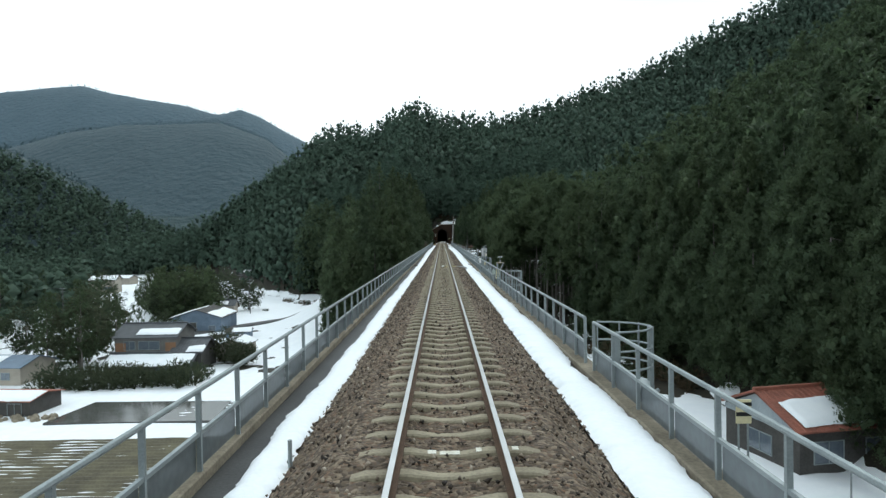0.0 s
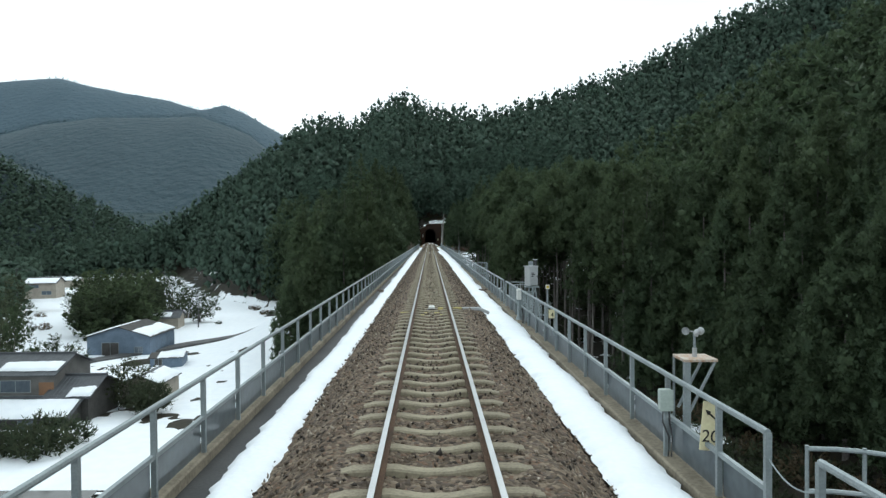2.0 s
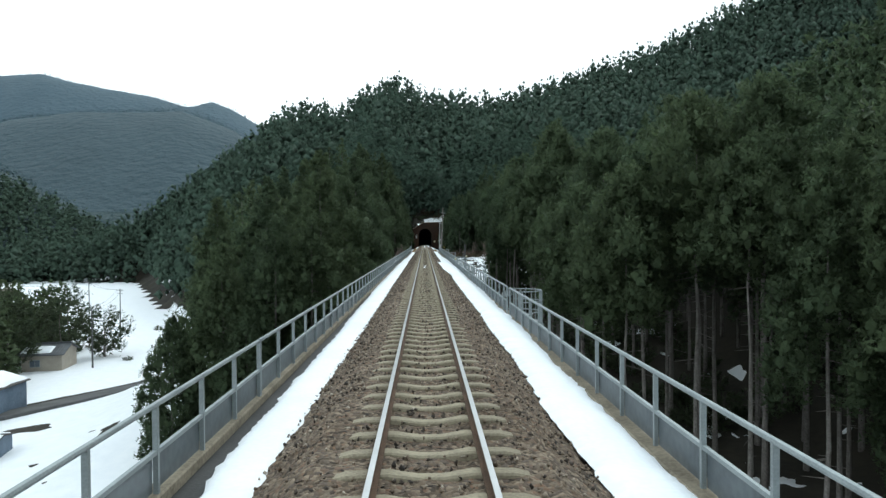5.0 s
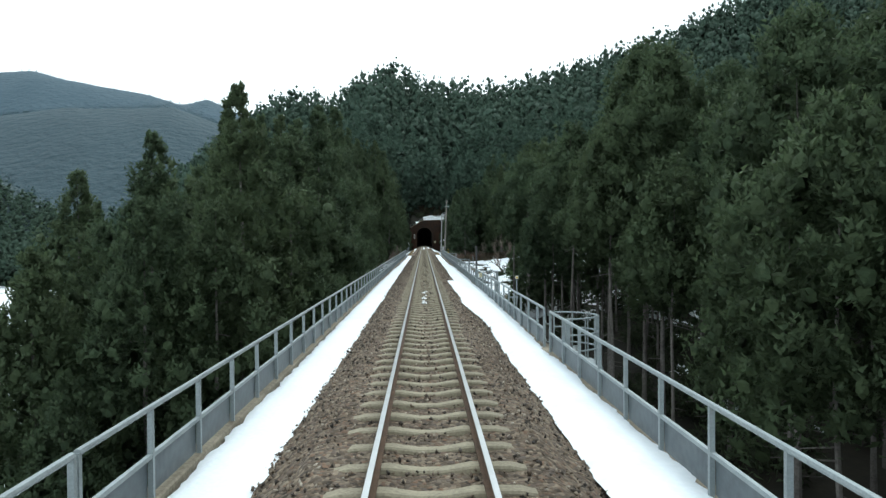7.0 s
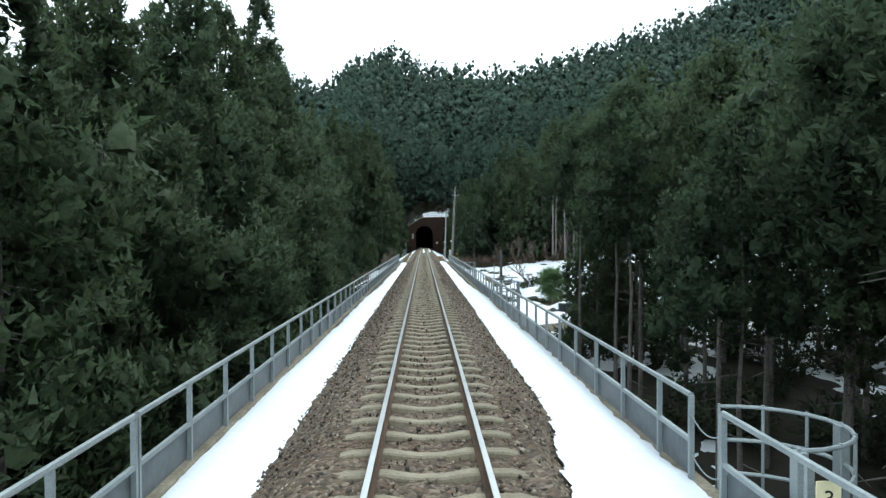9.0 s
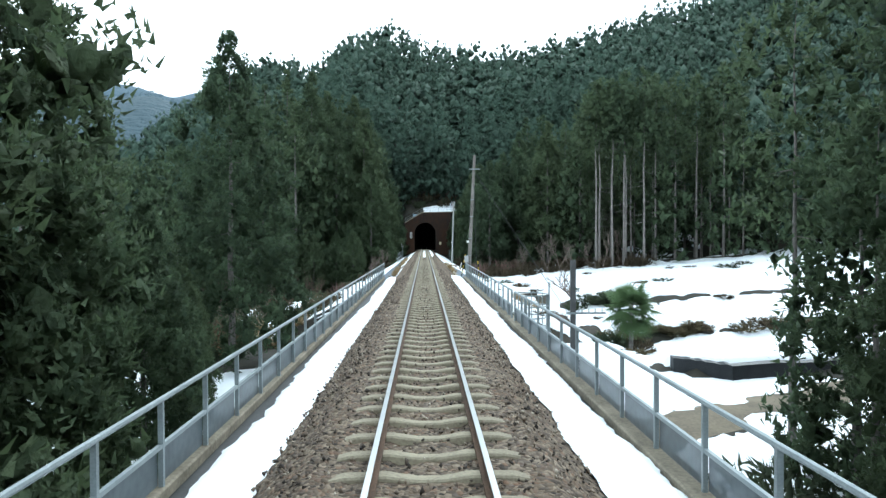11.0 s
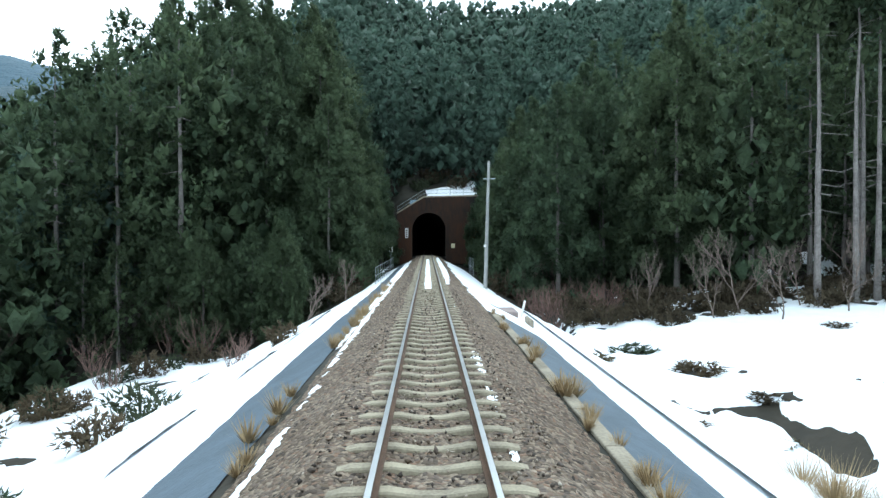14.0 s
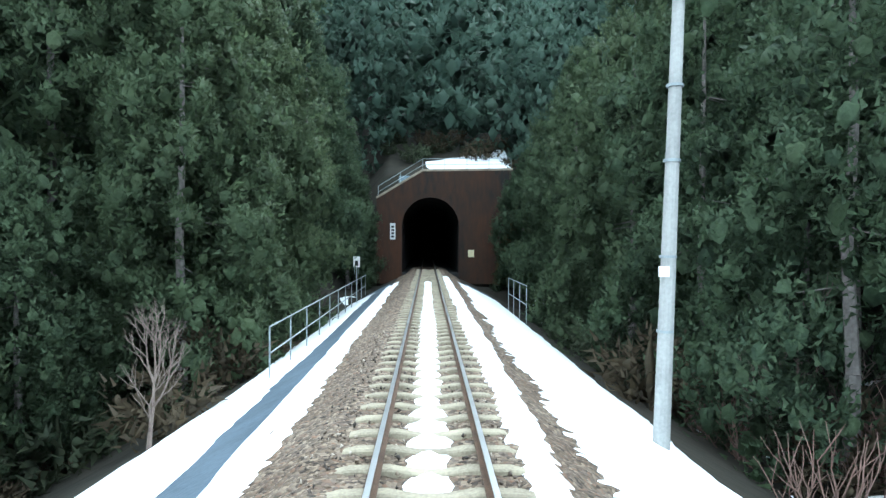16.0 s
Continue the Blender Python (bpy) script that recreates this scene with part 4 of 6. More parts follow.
# ---- snow on the ground ----
def cloth(name, label, x0, x1, y0, y1, dx, dy, base, mask, mat=None, deep=0.22):
    """A sheet that lies on the ground where the mask is positive and dips under it elsewhere."""
    xs, ys = np.arange(x0, x1 + dx / 2, dx), np.arange(y0, y1 + dy / 2, dy)
    X, Y = np.meshgrid(xs, ys)
    m = mask(X, Y)
    Z = base(X, Y) + np.clip(m, -1, 1) * deep
    n = len(xs)
    q = (np.arange(len(ys) - 1)[:, None] * n + np.arange(n - 1)[None, :])
    keep = np.maximum.reduce([m[:-1, :-1], m[1:, :-1], m[:-1, 1:], m[1:, 1:]]) > -0.6
    q = q[keep]
    me = mesh_np(name, np.stack([X, Y, Z], -1).reshape(-1, 3), np.stack([q, q + 1, q + n + 1, q + n], -1))
    return tagged(link(name, me, mat or M_SNOW, smooth=True), label, "snow", "snow cover", "stuff")


def lumps(x, y, size, seed):
    """Value noise, about -1 to 1."""
    r = np.random.RandomState(seed)
    tab = r.rand(128, 128)
    def layer(s, ox):
        u, v = x / s + ox, y / s + ox * 1.7
        i, j = np.floor(u).astype(int), np.floor(v).astype(int)
        fu, fv = u - i, v - j
        fu, fv = fu * fu * (3 - 2 * fu), fv * fv * (3 - 2 * fv)
        g = lambda a, b: tab[a % 128, b % 128]
        return (g(i, j) * (1 - fu) + g(i + 1, j) * fu) * (1 - fv) + (g(i, j + 1) * (1 - fu) + g(i + 1, j + 1) * fu) * fv
    return 2 * (0.55 * layer(size, 3.3) + 0.3 * layer(size * 0.43, 17.1) + 0.15 * layer(size * 0.19, 41.7)) - 1


def rect(x, y, x0, x1, y0, y1, soft_=1.0):
    """Positive inside a rectangle, in units of soft_ metres from its edge."""
    return np.minimum.reduce([x - x0, x1 - x, y - y0, y1 - y]) / soft_


def valley_snow(x, y):
    m = 0.75 + 0.9 * lumps(x, y, 9, 31)
    m = np.minimum(m, np.where(y > 150, 0.9 + 0.9 * lumps(x, y, 14, 32), m))
    for x0, x1, y0, y1 in ((-47, -27, 74, 83), (-60, -10, 30, 67)):
        m = np.minimum(m, -rect(x, y, x0, x1, y0, y1, 1.2) + 0.25 * lumps(x, y, 2.5, 33))
    m = np.maximum(m, np.minimum(rect(x, y, -70, -8, 67, 91, 1.0), 0.5 - rect(x, y, -48, -27, 74, 83.5, 0.7)) * 0.9)
    m = np.where((y < 67) & (y > 30), np.maximum(m, 0.9 * np.sin(y * 3.1 + 0.5 * lumps(x, y, 6, 35)) - 1.05 + 0.9 * lumps(x, y, 7, 34) + 0.45 * np.sin((y - 66) * 0.5)), m)
    m = np.minimum(m, np.where((y > 100) & (y < 150) & (x < -32), 0.3 + 1.2 * lumps(x, y, 6, 36), m))
    m = np.minimum(m, np.abs(y - (146.5 + (x + 57) * 1.55)) * 0.5 - 1.4 + np.where((x < -62) | (x > -34), 9, 0))
    m = np.where((x > -32) & (y > 95) & (y < 125), np.minimum(m, 0.1 + lumps(x, y, 6, 37)), m)
    m = np.where(woods(x, y), -0.35 + 0.9 * lumps(x, y, 5, 38), m)
    m = np.where((y > 176) & (x > -30), m + 0.8, m)
    m = np.where(slopes(x, y) > 3, -1.0, m)
    return np.where((x > -46) & (y > 203), -1.0, m)


cloth("snow_field", "patchy snow over the village fields", -250, -6, 26, 440, 1.2, 1.2, height, valley_snow)


def right_snow(x, y):
    m = np.where(y < 66, -0.2, 0.2) + 1.0 * lumps(x, y, 5, 41) + 0.6 * lumps(x, y, 1.3, 40)
    m = np.where(x > wood_edge(y) + 1, np.where(y > 104, 0.05, -0.35) + 1.0 * lumps(x, y, 3, 42) + 0.6 * lumps(x, y, 1.0, 40), m)
    m = np.where((y > 135) & (x > 8), 0.1 + 1.0 * lumps(x, y, 4, 42), m)
    m = np.where((y > 104) & (y < 172), m - 0.55, m)
    m = np.where(y < 98, m + 0.3 - np.clip(x - wood_edge(y) + 5, 0, 9) * 0.5, m)
    m = np.minimum(m, np.maximum(np.abs(x - 22.5) / 3, np.abs(y - 71) / 6) * 2 - 2.2)
    m = np.maximum(m, rect(x, y, 13, 28, 36, 63, 3.0) + 0.3 * lumps(x, y, 2, 41))
    return m - np.clip(x - slope_foot(y) - 4, 0, 9) * 0.1


cloth("snow_patches", "thin patchy snow below the viaduct and between trunks", 6.5, 44, 4, 196, 0.4, 0.4, height, right_snow)


def path_line(x, y):
    """Distance from the middle of the farm track."""
    return (y - 191.6 - (x - 12) * 0.42) * 0.92


def field_snow(x, y):
    fine = 0.55 * lumps(x, y, 1.5, 39) + 0.35 * lumps(x, y, 0.7, 29)
    m = 0.75 + 0.9 * lumps(x, y, 5.5, 43) + fine
    for yy, amp, w in ((218.4, 0.0, 0.9), (228.2, 0.0, 0.55)):
        m = np.minimum(m, np.abs(terrace(x, y) - yy - amp * (x - 20) - 1.0 * lumps(x, y, 6, 44)) / w - 0.75 + 1.1 * lumps(x, y, 3, 45) + fine)
    m = np.minimum(m, np.abs(path_line(x, y)) - 1.7 + fine)
    for px, py, pw in ((10.9, 249.0, 0.6), (12.4, 244.8, 0.7)):
        m = np.minimum(m, np.hypot((x - px) / pw, (y - py) / pw * 0.8) - 0.8 + 1.2 * fine)
    far = 1.5 + 2 * lumps(x, y, 3, 46) - np.maximum(0, y - 252.5 - 0.1 * np.clip(x - 10, 0, 22)) * 0.35 + np.clip(x - 10, 0, 20) * 0.02 + fine
    m = np.minimum(m, np.maximum(far, np.where(x > 8.5, -0.45 + 1.3 * lumps(x, y, 3.2, 28) + fine, -1)))
    return np.where((x < 7) & (y < 256), 1.0, m)


cloth("snow_field", "snowy terraced field beside the line", 6, 52, 186, 279, 0.3, 0.3, height, field_snow)
cloth("snow_field", "snow on the far end of the terraced field", 52, 92, 186, 275, 1.0, 1.0, height, field_snow)
M_MUD = material("wet_farm_track", (0.2, 0.165, 0.115), (0.11, 0.09, 0.065), scale=0.8, fine=7, bump=0.4)
tagged(cloth("farm_track", "muddy brown farm track between snowy fields", 7.5, 45, 184, 208, 0.5, 0.5, height, lambda x, y: 1.5 - np.abs(path_line(x, y)), M_MUD, 0.08), "muddy brown farm track between snowy fields", "track", kind="structure")
# the sheeted retaining wall of the lowest terrace
M_TARP = material("black_sheet", (0.022, 0.024, 0.026), (0.012, 0.013, 0.015), scale=1.5, fine=10, rough=0.45, bump=0.5, bump_dist=0.03)
root = new("retaining_wall")
root.location = (16.7, 197.7, -5.9)
tagged(root, "low terrace wall covered with black plastic sheeting", "wall")
for ax_, ay_, bx_, by_ in ((-2.3, 2.5, 0.0, 0.0), (0.0, 0.0, 14.0, 2.8)):
    n_seg = 10
    bm = bmesh.new()
    rr = random.Random(int(bx_))
    rows = []
    for i in range(n_seg + 1):
        k = i / n_seg
        x_, y_ = ax_ + (bx_ - ax_) * k, ay_ + (by_ - ay_) * k
        j = [rr.uniform(-0.06, 0.06) for _ in range(5)]
        rows.append([bm.verts.new(p) for p in ((x_ + j[0], y_ - 0.25 + j[1], -0.5), (x_ + j[2], y_ - 0.05 + j[3], 1.12 + j[4]), (x_, y_ + 0.35, 1.2 + j[4]), (x_, y_ + 0.4, -0.5))])
    for a_, b_ in zip(rows, rows[1:]):
        for i in range(4):
            bm.faces.new((a_[i], a_[(i + 1) % 4], b_[(i + 1) % 4], b_[i]))
    bm.faces.new(rows[0])
    bm.faces.new(rows[-1])
    bmesh.ops.recalc_face_normals(bm, faces=bm.faces)
    part("sheeted_face", bm, M_TARP, root)


def left_field(x, y):
    fine = 0.5 * lumps(x, y, 1.4, 39) + 0.35 * lumps(x, y, 0.7, 29)
    m = 0.7 + 1.0 * lumps(x, y, 5, 47) + fine
    m = np.minimum(m, 1.2 - np.maximum(0, y - 260) * 0.3 - np.maximum(0, -x - 26) * 0.3 + 0.8 * lumps(x, y, 3, 48) + fine)
    m = np.minimum(m, -0.15 + (y - 216) * 0.085 + 1.0 * lumps(x, y, 3, 49) + fine)
    return m


cloth("snow_field", "snow over rough grass beside the bank", -46, -7, 204, 279, 0.3, 0.3, height, left_field)


def shoulder(x, y):
    ax = np.abs(x)
    stone = np.where(ax < 1.25, -0.2, -0.2 - (ax - 1.25) / 1.15 * 0.55)
    return np.where(ax < 2.4, np.maximum(stone, -0.84), height(x, y))


def bank_snow(x, y):
    ax, n = np.abs(x), 0.5 * lumps(x, y, 2.2, 51) + 0.35 * lumps(x, y, 0.8, 52)
    low = np.where(x < 0, np.interp(y, [212, 240, 250, 261, 300], [4.45, 4.38, 4.0, 3.8, 3.5]), np.interp(y, [212, 237, 240.5, 243, 252, 260, 300], [4.45, 4.35, 4.2, 2.3, 2.15, 2.0, 2.05]))
    out = (ax - low) * 2.2 + n
    out = np.minimum(out, np.where(y > 254, (np.where(x < 0, np.interp(y, [254, 264, 272, 300], [9.5, 8.2, 6.0, 5.6]), np.interp(y, [254, 264, 300], [8.6, 5.4, 4.7])) - ax) * 2.0 + n, 9))
    strip_l = np.where(x < 0, np.minimum(ax - np.interp(y, [212, 300], [2.25, 1.95]), np.interp(y, [228, 236, 250, 262, 300], [2.2, 2.6, 2.85, 2.95, 2.95]) - ax) * 3.5 + 0.6 * n, -1)
    strip_r = np.where(x > 0, np.minimum(ax - 0.95, np.interp(y, [247, 252, 262, 300], [0.9, 1.2, 1.5, 1.45]) - ax) * 4 + 0.5 * n, -1)
    mid = np.where(np.abs(x + 0.03) < 0.5, (0.17 - np.abs(x + 0.03)) * 6 + 0.5 * n, -1)
    mid = np.minimum(mid, np.minimum(y - 246.5, 290 - y) * 1.5)
    rows = np.abs(((y - SLEEPER_0) / SLEEPER_STEP) % 1 - 0.5) * 2
    mid = np.minimum(mid, np.where(y < 267, 0.9 - 2.0 * rows ** 2 + (y - 258) * 0.05, 1.0))
    m = np.maximum.reduce([out, strip_l, strip_r, mid])
    m = np.minimum(m, 0.35 * n - rect(x, y, 3.1, 4.15, 245.7, 247.5, 0.25))
    return np.minimum(m, (296 - y) * 0.8)


cloth("bank_snow", "wind-packed snow on the railway bank and between the rails", -8.6, 8.6, 212.3, 300, 0.1, 0.16, shoulder, bank_snow, deep=0.09)
M_SHEET = material("weed_sheet", (0.1, 0.13, 0.16), (0.06, 0.08, 0.1), scale=1.2, fine=9, rough=0.55, bump=0.5, bump_dist=0.02)
for side in (-1, 1):
    ys = np.arange(212.2, 299, 0.4)
    a, b = side * (2.66 + wavy(ys, 0.03, 61 + side)), side * (4.55 + wavy(ys, 0.05, 63 + side))
    lift = 0.02 + np.abs(wavy(ys, 0.012, 65 + side))
    ob = strip("weed_sheet", ys, np.minimum(a, b), np.maximum(a, b), bank_line(np.abs(np.minimum(a, b))) + lift, bank_line(np.abs(np.maximum(a, b))) + lift, M_SHEET, 9)
    tagged(ob, "blue-grey plastic sheeting laid over the bank", "ground sheet", "bank sheets")
bm = bmesh.new()
for k in range(14):
    box(bm, 2.48, 2.74, 213 + k * 2.0, 214.97 + k * 2.0, -0.95, -0.78, 0.015)
tagged(part("kerb_line", bm, M_CONCRETE), "narrow line of concrete kerb blocks along the bank", "kerb", kind="structure")


# ---- plants of the verge ----
M_STRAW = material("dry_grass", (0.42, 0.32, 0.18), (0.24, 0.17, 0.09), scale=2, fine=20, bump=0, rough=0.9)
M_TWIG = material("bare_twigs", (0.2, 0.16, 0.13), (0.11, 0.08, 0.07), scale=2, fine=15, bump=0.2)


def grass_tuft(seed, blades, tall, spread):
    r = np.random.RandomState(seed)
    a, k = r.rand(blades) * 6.28, r.rand(blades)
    foot = np.stack([np.cos(a), np.sin(a), 0 * a], -1) * (spread * 0.35 * k)[:, None]
    tip = np.stack([np.cos(a) * (spread * (0.4 + k)), np.sin(a) * (spread * (0.4 + k)), tall * (0.5 + 0.6 * r.rand(blades))], -1)
    side = np.stack([-np.sin(a), np.cos(a), 0 * a], -1) * 0.012
    V = np.stack([foot + side, foot - side, tip], 1).reshape(-1, 3)
    return mesh_np("dry_grass", V, np.arange(len(V)).reshape(-1, 3))


tufts = [grass_tuft(k, 70, 0.32, 0.22) for k in range(3)]
r = random.Random(5)
for side, y0, y1, count in ((-1, 213, 258, 46), (1, 214, 243, 26)):
    for i in range(count):
        x, y = side * r.uniform(2.4, 2.85), r.uniform(y0, y1)
        t = link("grass_tuft", tufts[r.randrange(3)], M_STRAW)
        t.matrix_basis = pose(x, y, float(bank_line(abs(x))) + 0.02, 0, 0, r.uniform(0, 360)) @ Matrix.Scale(r.uniform(0.6, 1.5), 4)
        tagged(t, "tuft of dry straw-coloured grass", "grass", "verge grass")
reeds = [grass_tuft(20 + k, 160, 1.0, 0.8) for k in range(3)]
for i in range(52):
    x, y = (r.uniform(9.8, 12.2), r.uniform(230.8, 233.2)) if i > 43 else (r.uniform(-24, -9), r.uniform(207, 232))
    t = link("reed_clump", reeds[r.randrange(3)], M_STRAW)
    t.matrix_basis = pose(x, y, ground_at(x, y), 0, 0, r.uniform(0, 360)) @ Matrix.Scale(r.uniform(0.6, 1.3), 4)
    tagged(t, "clump of bent dry reeds in the snow", "grass", "reeds beside the bank")


def branches(bm, a, d, length, rad, depth, r, up=0.25, forks=3):
    """A limb that bends, tapers and forks."""
    p, n = Vector(a), Vector(d).normalized()
    for k in range(3):
        n = (n + Vector((r.uniform(-0.25, 0.25), r.uniform(-0.25, 0.25), r.uniform(-0.1, 0.2) + up * 0.3))).normalized()
        q = p + n * length / 3
        tube(bm, p, q, rad * (1 - k * 0.2), rad * (0.8 - k * 0.2), 5 if depth > 1 else 4)
        p = q
        if depth > 0:
            for _ in range(forks if k == 2 else 1):
                side = (n + Vector((r.uniform(-1, 1), r.uniform(-1, 1), r.uniform(-0.2, 0.7))) * 0.9).normalized()
                branches(bm, p, side, length * r.uniform(0.5, 0.75), rad * 0.5, depth - 1, r, up, forks)


def bare_tree(x, y, seed, tall, rad, depth=3, tilt=(0, 0, 1), label="leafless tree with crooked grey limbs", up=0.25):
    r = random.Random(seed)
    root = new("bare_tree")
    root.location = (x, y, ground_at(x, y) - 0.15)
    tagged(root, label, "tree", "bare trees")
    bm = bmesh.new()
    branches(bm, (0, 0, 0), tilt, tall * 0.45, rad, depth, r, up)
    part("branchwork", bm, M_TWIG, root)
    return root


def bare_shrub(x, y, seed, tall, label="thicket of bare reddish-brown twigs"):
    r = random.Random(seed)
    root = new("bare_shrub")
    root.location = (x, y, ground_at(x, y) - 0.1)
    tagged(root, label, "shrub", "bare shrubs")
    bm = bmesh.new()
    for i in range(16 if tall < 5.2 else 34):
        a, wide_ = r.uniform(0, 6.28), 0.5 if tall < 5.2 else 2.2
        branches(bm, (r.uniform(-wide_, wide_), r.uniform(-wide_, wide_), 0), (math.cos(a) * 0.6, math.sin(a) * 0.6, 1.0), tall * r.uniform(0.4, 0.7), 0.03 * max(1, tall / 4), 1 if tall < 5.2 else 2, r, 0.3, 2)
    tagged(part("twig_mass", bm, M_REDTWIG, root), kind="stuff")
    return root


M_REDTWIG = material("reddish_twigs", (0.22, 0.14, 0.11), (0.12, 0.08, 0.07), scale=2, fine=15, bump=0.1)
bare_tree(16.0, 230.0, 3, 4.2, 0.2, 3, (-0.3, 0, 0.7), "leafless orchard tree with low spreading limbs", -0.35)
bare_tree(-9.2, 262, 5, 4.5, 0.09, 3, (0.7, -0.3, 0.7))
bare_tree(-6.8, 268, 8, 4.0, 0.07, 3, (0.2, -0.2, 1))
bare_tree(-33, 262, 6, 13, 0.16, 4, (0, 0, 1), "tall pale leafless tree before the dark wood")
bare_tree(12.5, 272, 9, 6.5, 0.09, 3, (-0.5, -0.3, 0.8))
bare_tree(9.5, 268, 12, 5, 0.07, 3, (-0.6, -0.2, 0.7))
bare_tree(20, 256, 14, 6, 0.08, 3, (-0.1, 0, 1))
bare_tree(14, 258, 15, 5, 0.07, 3, (0.2, 0, 1))
for i, (x, y, tall) in enumerate([(-21, 268, 4.5), (-17.5, 265, 4.2), (-29.4, 246, 6.5), (-25.8, 244, 5.4), (-33.5, 247.5, 6.0), (-24, 262, 3.5), (-13.5, 262, 2.2), (-11, 252, 1.6), (9.5, 262, 2.2), (12, 262, 2.4), (8.8, 270, 2.6), (11, 280, 3), (-22, 222, 2.5), (13.5, 226, 1.5), (-20, 256, 2.2)]):
    bare_shrub(x, y, 70 + i, tall)


for i in range(16):
    rx = random.Random(500 + i)
    bare_shrub(rx.uniform(7.6, 17), rx.uniform(257, 274), 120 + i, rx.uniform(1.6, 3.0))
for i in range(5):
    rx = random.Random(540 + i)
    bare_tree(rx.uniform(9, 34), rx.uniform(252, 259), 40 + i, rx.uniform(4.5, 7), 0.06, 3, (rx.uniform(-0.3, 0.3), 0, 1), "thin leafless sapling at the wood's edge")


def bush(x, y, s, seed, mat, label="low dark bush half buried in snow", flat=0.0):
    root = new("bush")
    root.location = (x, y, ground_at(x, y) - 0.1)
    tagged(root, label, "bush", "field bushes")
    root.scale = (1 + flat * 0.7, 1 + flat * 0.3, 1 - flat * 0.45)
    V, T, N = crown_arrays(seed, 1.1 * s, 0.9 * s, 0.05, 36, 13, 0.36 * s, 0.2 * s ** 0.5, 0.08, (5, 4))
    link("leaves", soft(mesh_np("leaves", V, T), N), mat, root)
    return root


def undergrowth(label, rows, mat, seed):
    """Low growth past counting, joined."""
    V, F, N, off = [], [], [], 0
    for i, (x, y, size) in enumerate(rows):
        v, f, n = crown_arrays(seed + i % 12, 1.1 * size, 0.9 * size, 0.05, 36, 13, 0.36 * size, 0.2 * size ** 0.5, 0.08, (5, 4))
        V.append(v + np.array([x, y, ground_at(x, y) - 0.1]))
        F.append(f + off)
        N.append(n)
        off += len(v)
    me = soft(mesh_np("undergrowth", np.concatenate(V), np.concatenate(F)), np.concatenate(N))
    return tagged(link("undergrowth", me, mat), label, "undergrowth", kind="stuff")


M_STRAWLEAF = foliage("straw_leaves", (0.2, 0.16, 0.09), (0.1, 0.08, 0.05), (0.14, 0.13, 0.07))
M_DEADLEAF = foliage("withered_leaves", (0.12, 0.1, 0.065), (0.06, 0.05, 0.035), (0.16, 0.12, 0.07))
r = random.Random(9)
for i in range(22):
    x = r.uniform(13.0, 34)
    y = 218.4 + 4 * min(max(16.5 - x, 0), 3) + r.uniform(-0.6, 0.6)
    bush(x, y, r.uniform(0.55, 1.0), 200 + i, r.choice((M_STRAWLEAF, M_DEADLEAF, M_STRAWLEAF)), "brown withered growth on the terrace bank", 0.7)
for i in range(8):
    x = r.uniform(15.5, 25)
    bush(x, 228.2 + r.uniform(-0.5, 0.5), r.uniform(0.8, 1.3), 240 + i, r.choice((M_LEAF, M_LEAF, M_DEADLEAF)), "dark evergreen bush on the upper terrace bank", 0.4)
for i, (x, y, size) in enumerate(((25.6, 237.6, 0.7), (28.4, 238.2, 0.8), (34, 250, 0.6), (40.7, 247.5, 1.0), (36.5, 249.5, 0.7), (44, 250, 0.8), (22.5, 250, 0.6), (17.3, 236, 0.6), (13.5, 241, 0.5), (10.9, 249, 0.8), (12.4, 244.8, 0.9))):
    bush(x, y, size, 262 + i, (M_DEADLEAF, M_LEAF)[i % 2], "dark clod of growth breaking the snow", 0.8)
for i, x in enumerate(np.arange(14.5, 34, 1.0)):
    bush(float(x), 207.2 + (float(x) - 20) * 0.1 + r.uniform(-0.5, 0.5), r.uniform(0.35, 0.7), 660 + i, r.choice((M_LEAF, M_DEADLEAF, M_STRAWLEAF, M_STRAWLEAF)), "scrubby growth on the terrace edge", 1.0)
for i in range(20):
    bush(r.uniform(7.2, 34), r.uniform(203, 246), r.uniform(0.3, 0.7), 700 + i, r.choice((M_DEADLEAF, M_STRAWLEAF)), "hummock of withered grass breaking the snow", 1.0)
for i in range(40):
    bush(r.uniform(-22, -8.5), r.uniform(205, 229), r.uniform(0.5, 1.2), 760 + i, r.choice((M_LEAF, M_STRAWLEAF, M_DEADLEAF)), "grey-green brush showing through the snow", 0.5)
for i in range(30):
    bush(r.uniform(-26, -8), r.uniform(205, 262), r.uniform(0.6, 1.6), 260 + i, r.choice((M_LEAF, M_DEADLEAF, M_DEADLEAF)))
low = [(*r.choice(((r.uniform(8, 13), r.uniform(36, 95)), (r.uniform(20, 29), r.uniform(65, 92)), (r.uniform(28.5, 32), r.uniform(20, 72)))), r.uniform(1.0, 2.4)) for _ in range(70)]
undergrowth("dark evergreen undergrowth below the viaduct", low[:40], M_LEAF, 300)
undergrowth("withered brown undergrowth below the viaduct", low[40:], M_DEADLEAF, 320)
undergrowth("dark undergrowth between the cedar trunks", [(r.uniform(10, 32), r.uniform(122, 190), r.uniform(1.2, 2.6)) for _ in range(70)], M_LEAF, 340)
M_BRUSH = foliage("grey_brush", (0.15, 0.15, 0.11), (0.08, 0.085, 0.065), (0.18, 0.165, 0.115))
undergrowth("grey-green brush breaking through the snow", [(r.uniform(-27, -17), r.uniform(222, 238), r.uniform(0.9, 2.0)) for _ in range(18)], M_BRUSH, 400)
undergrowth("withered brown growth on the bank before the wood", [(r.uniform(9.5, 34), r.uniform(255, 264), r.uniform(0.6, 1.5)) for _ in range(60)], M_DEADLEAF, 420)
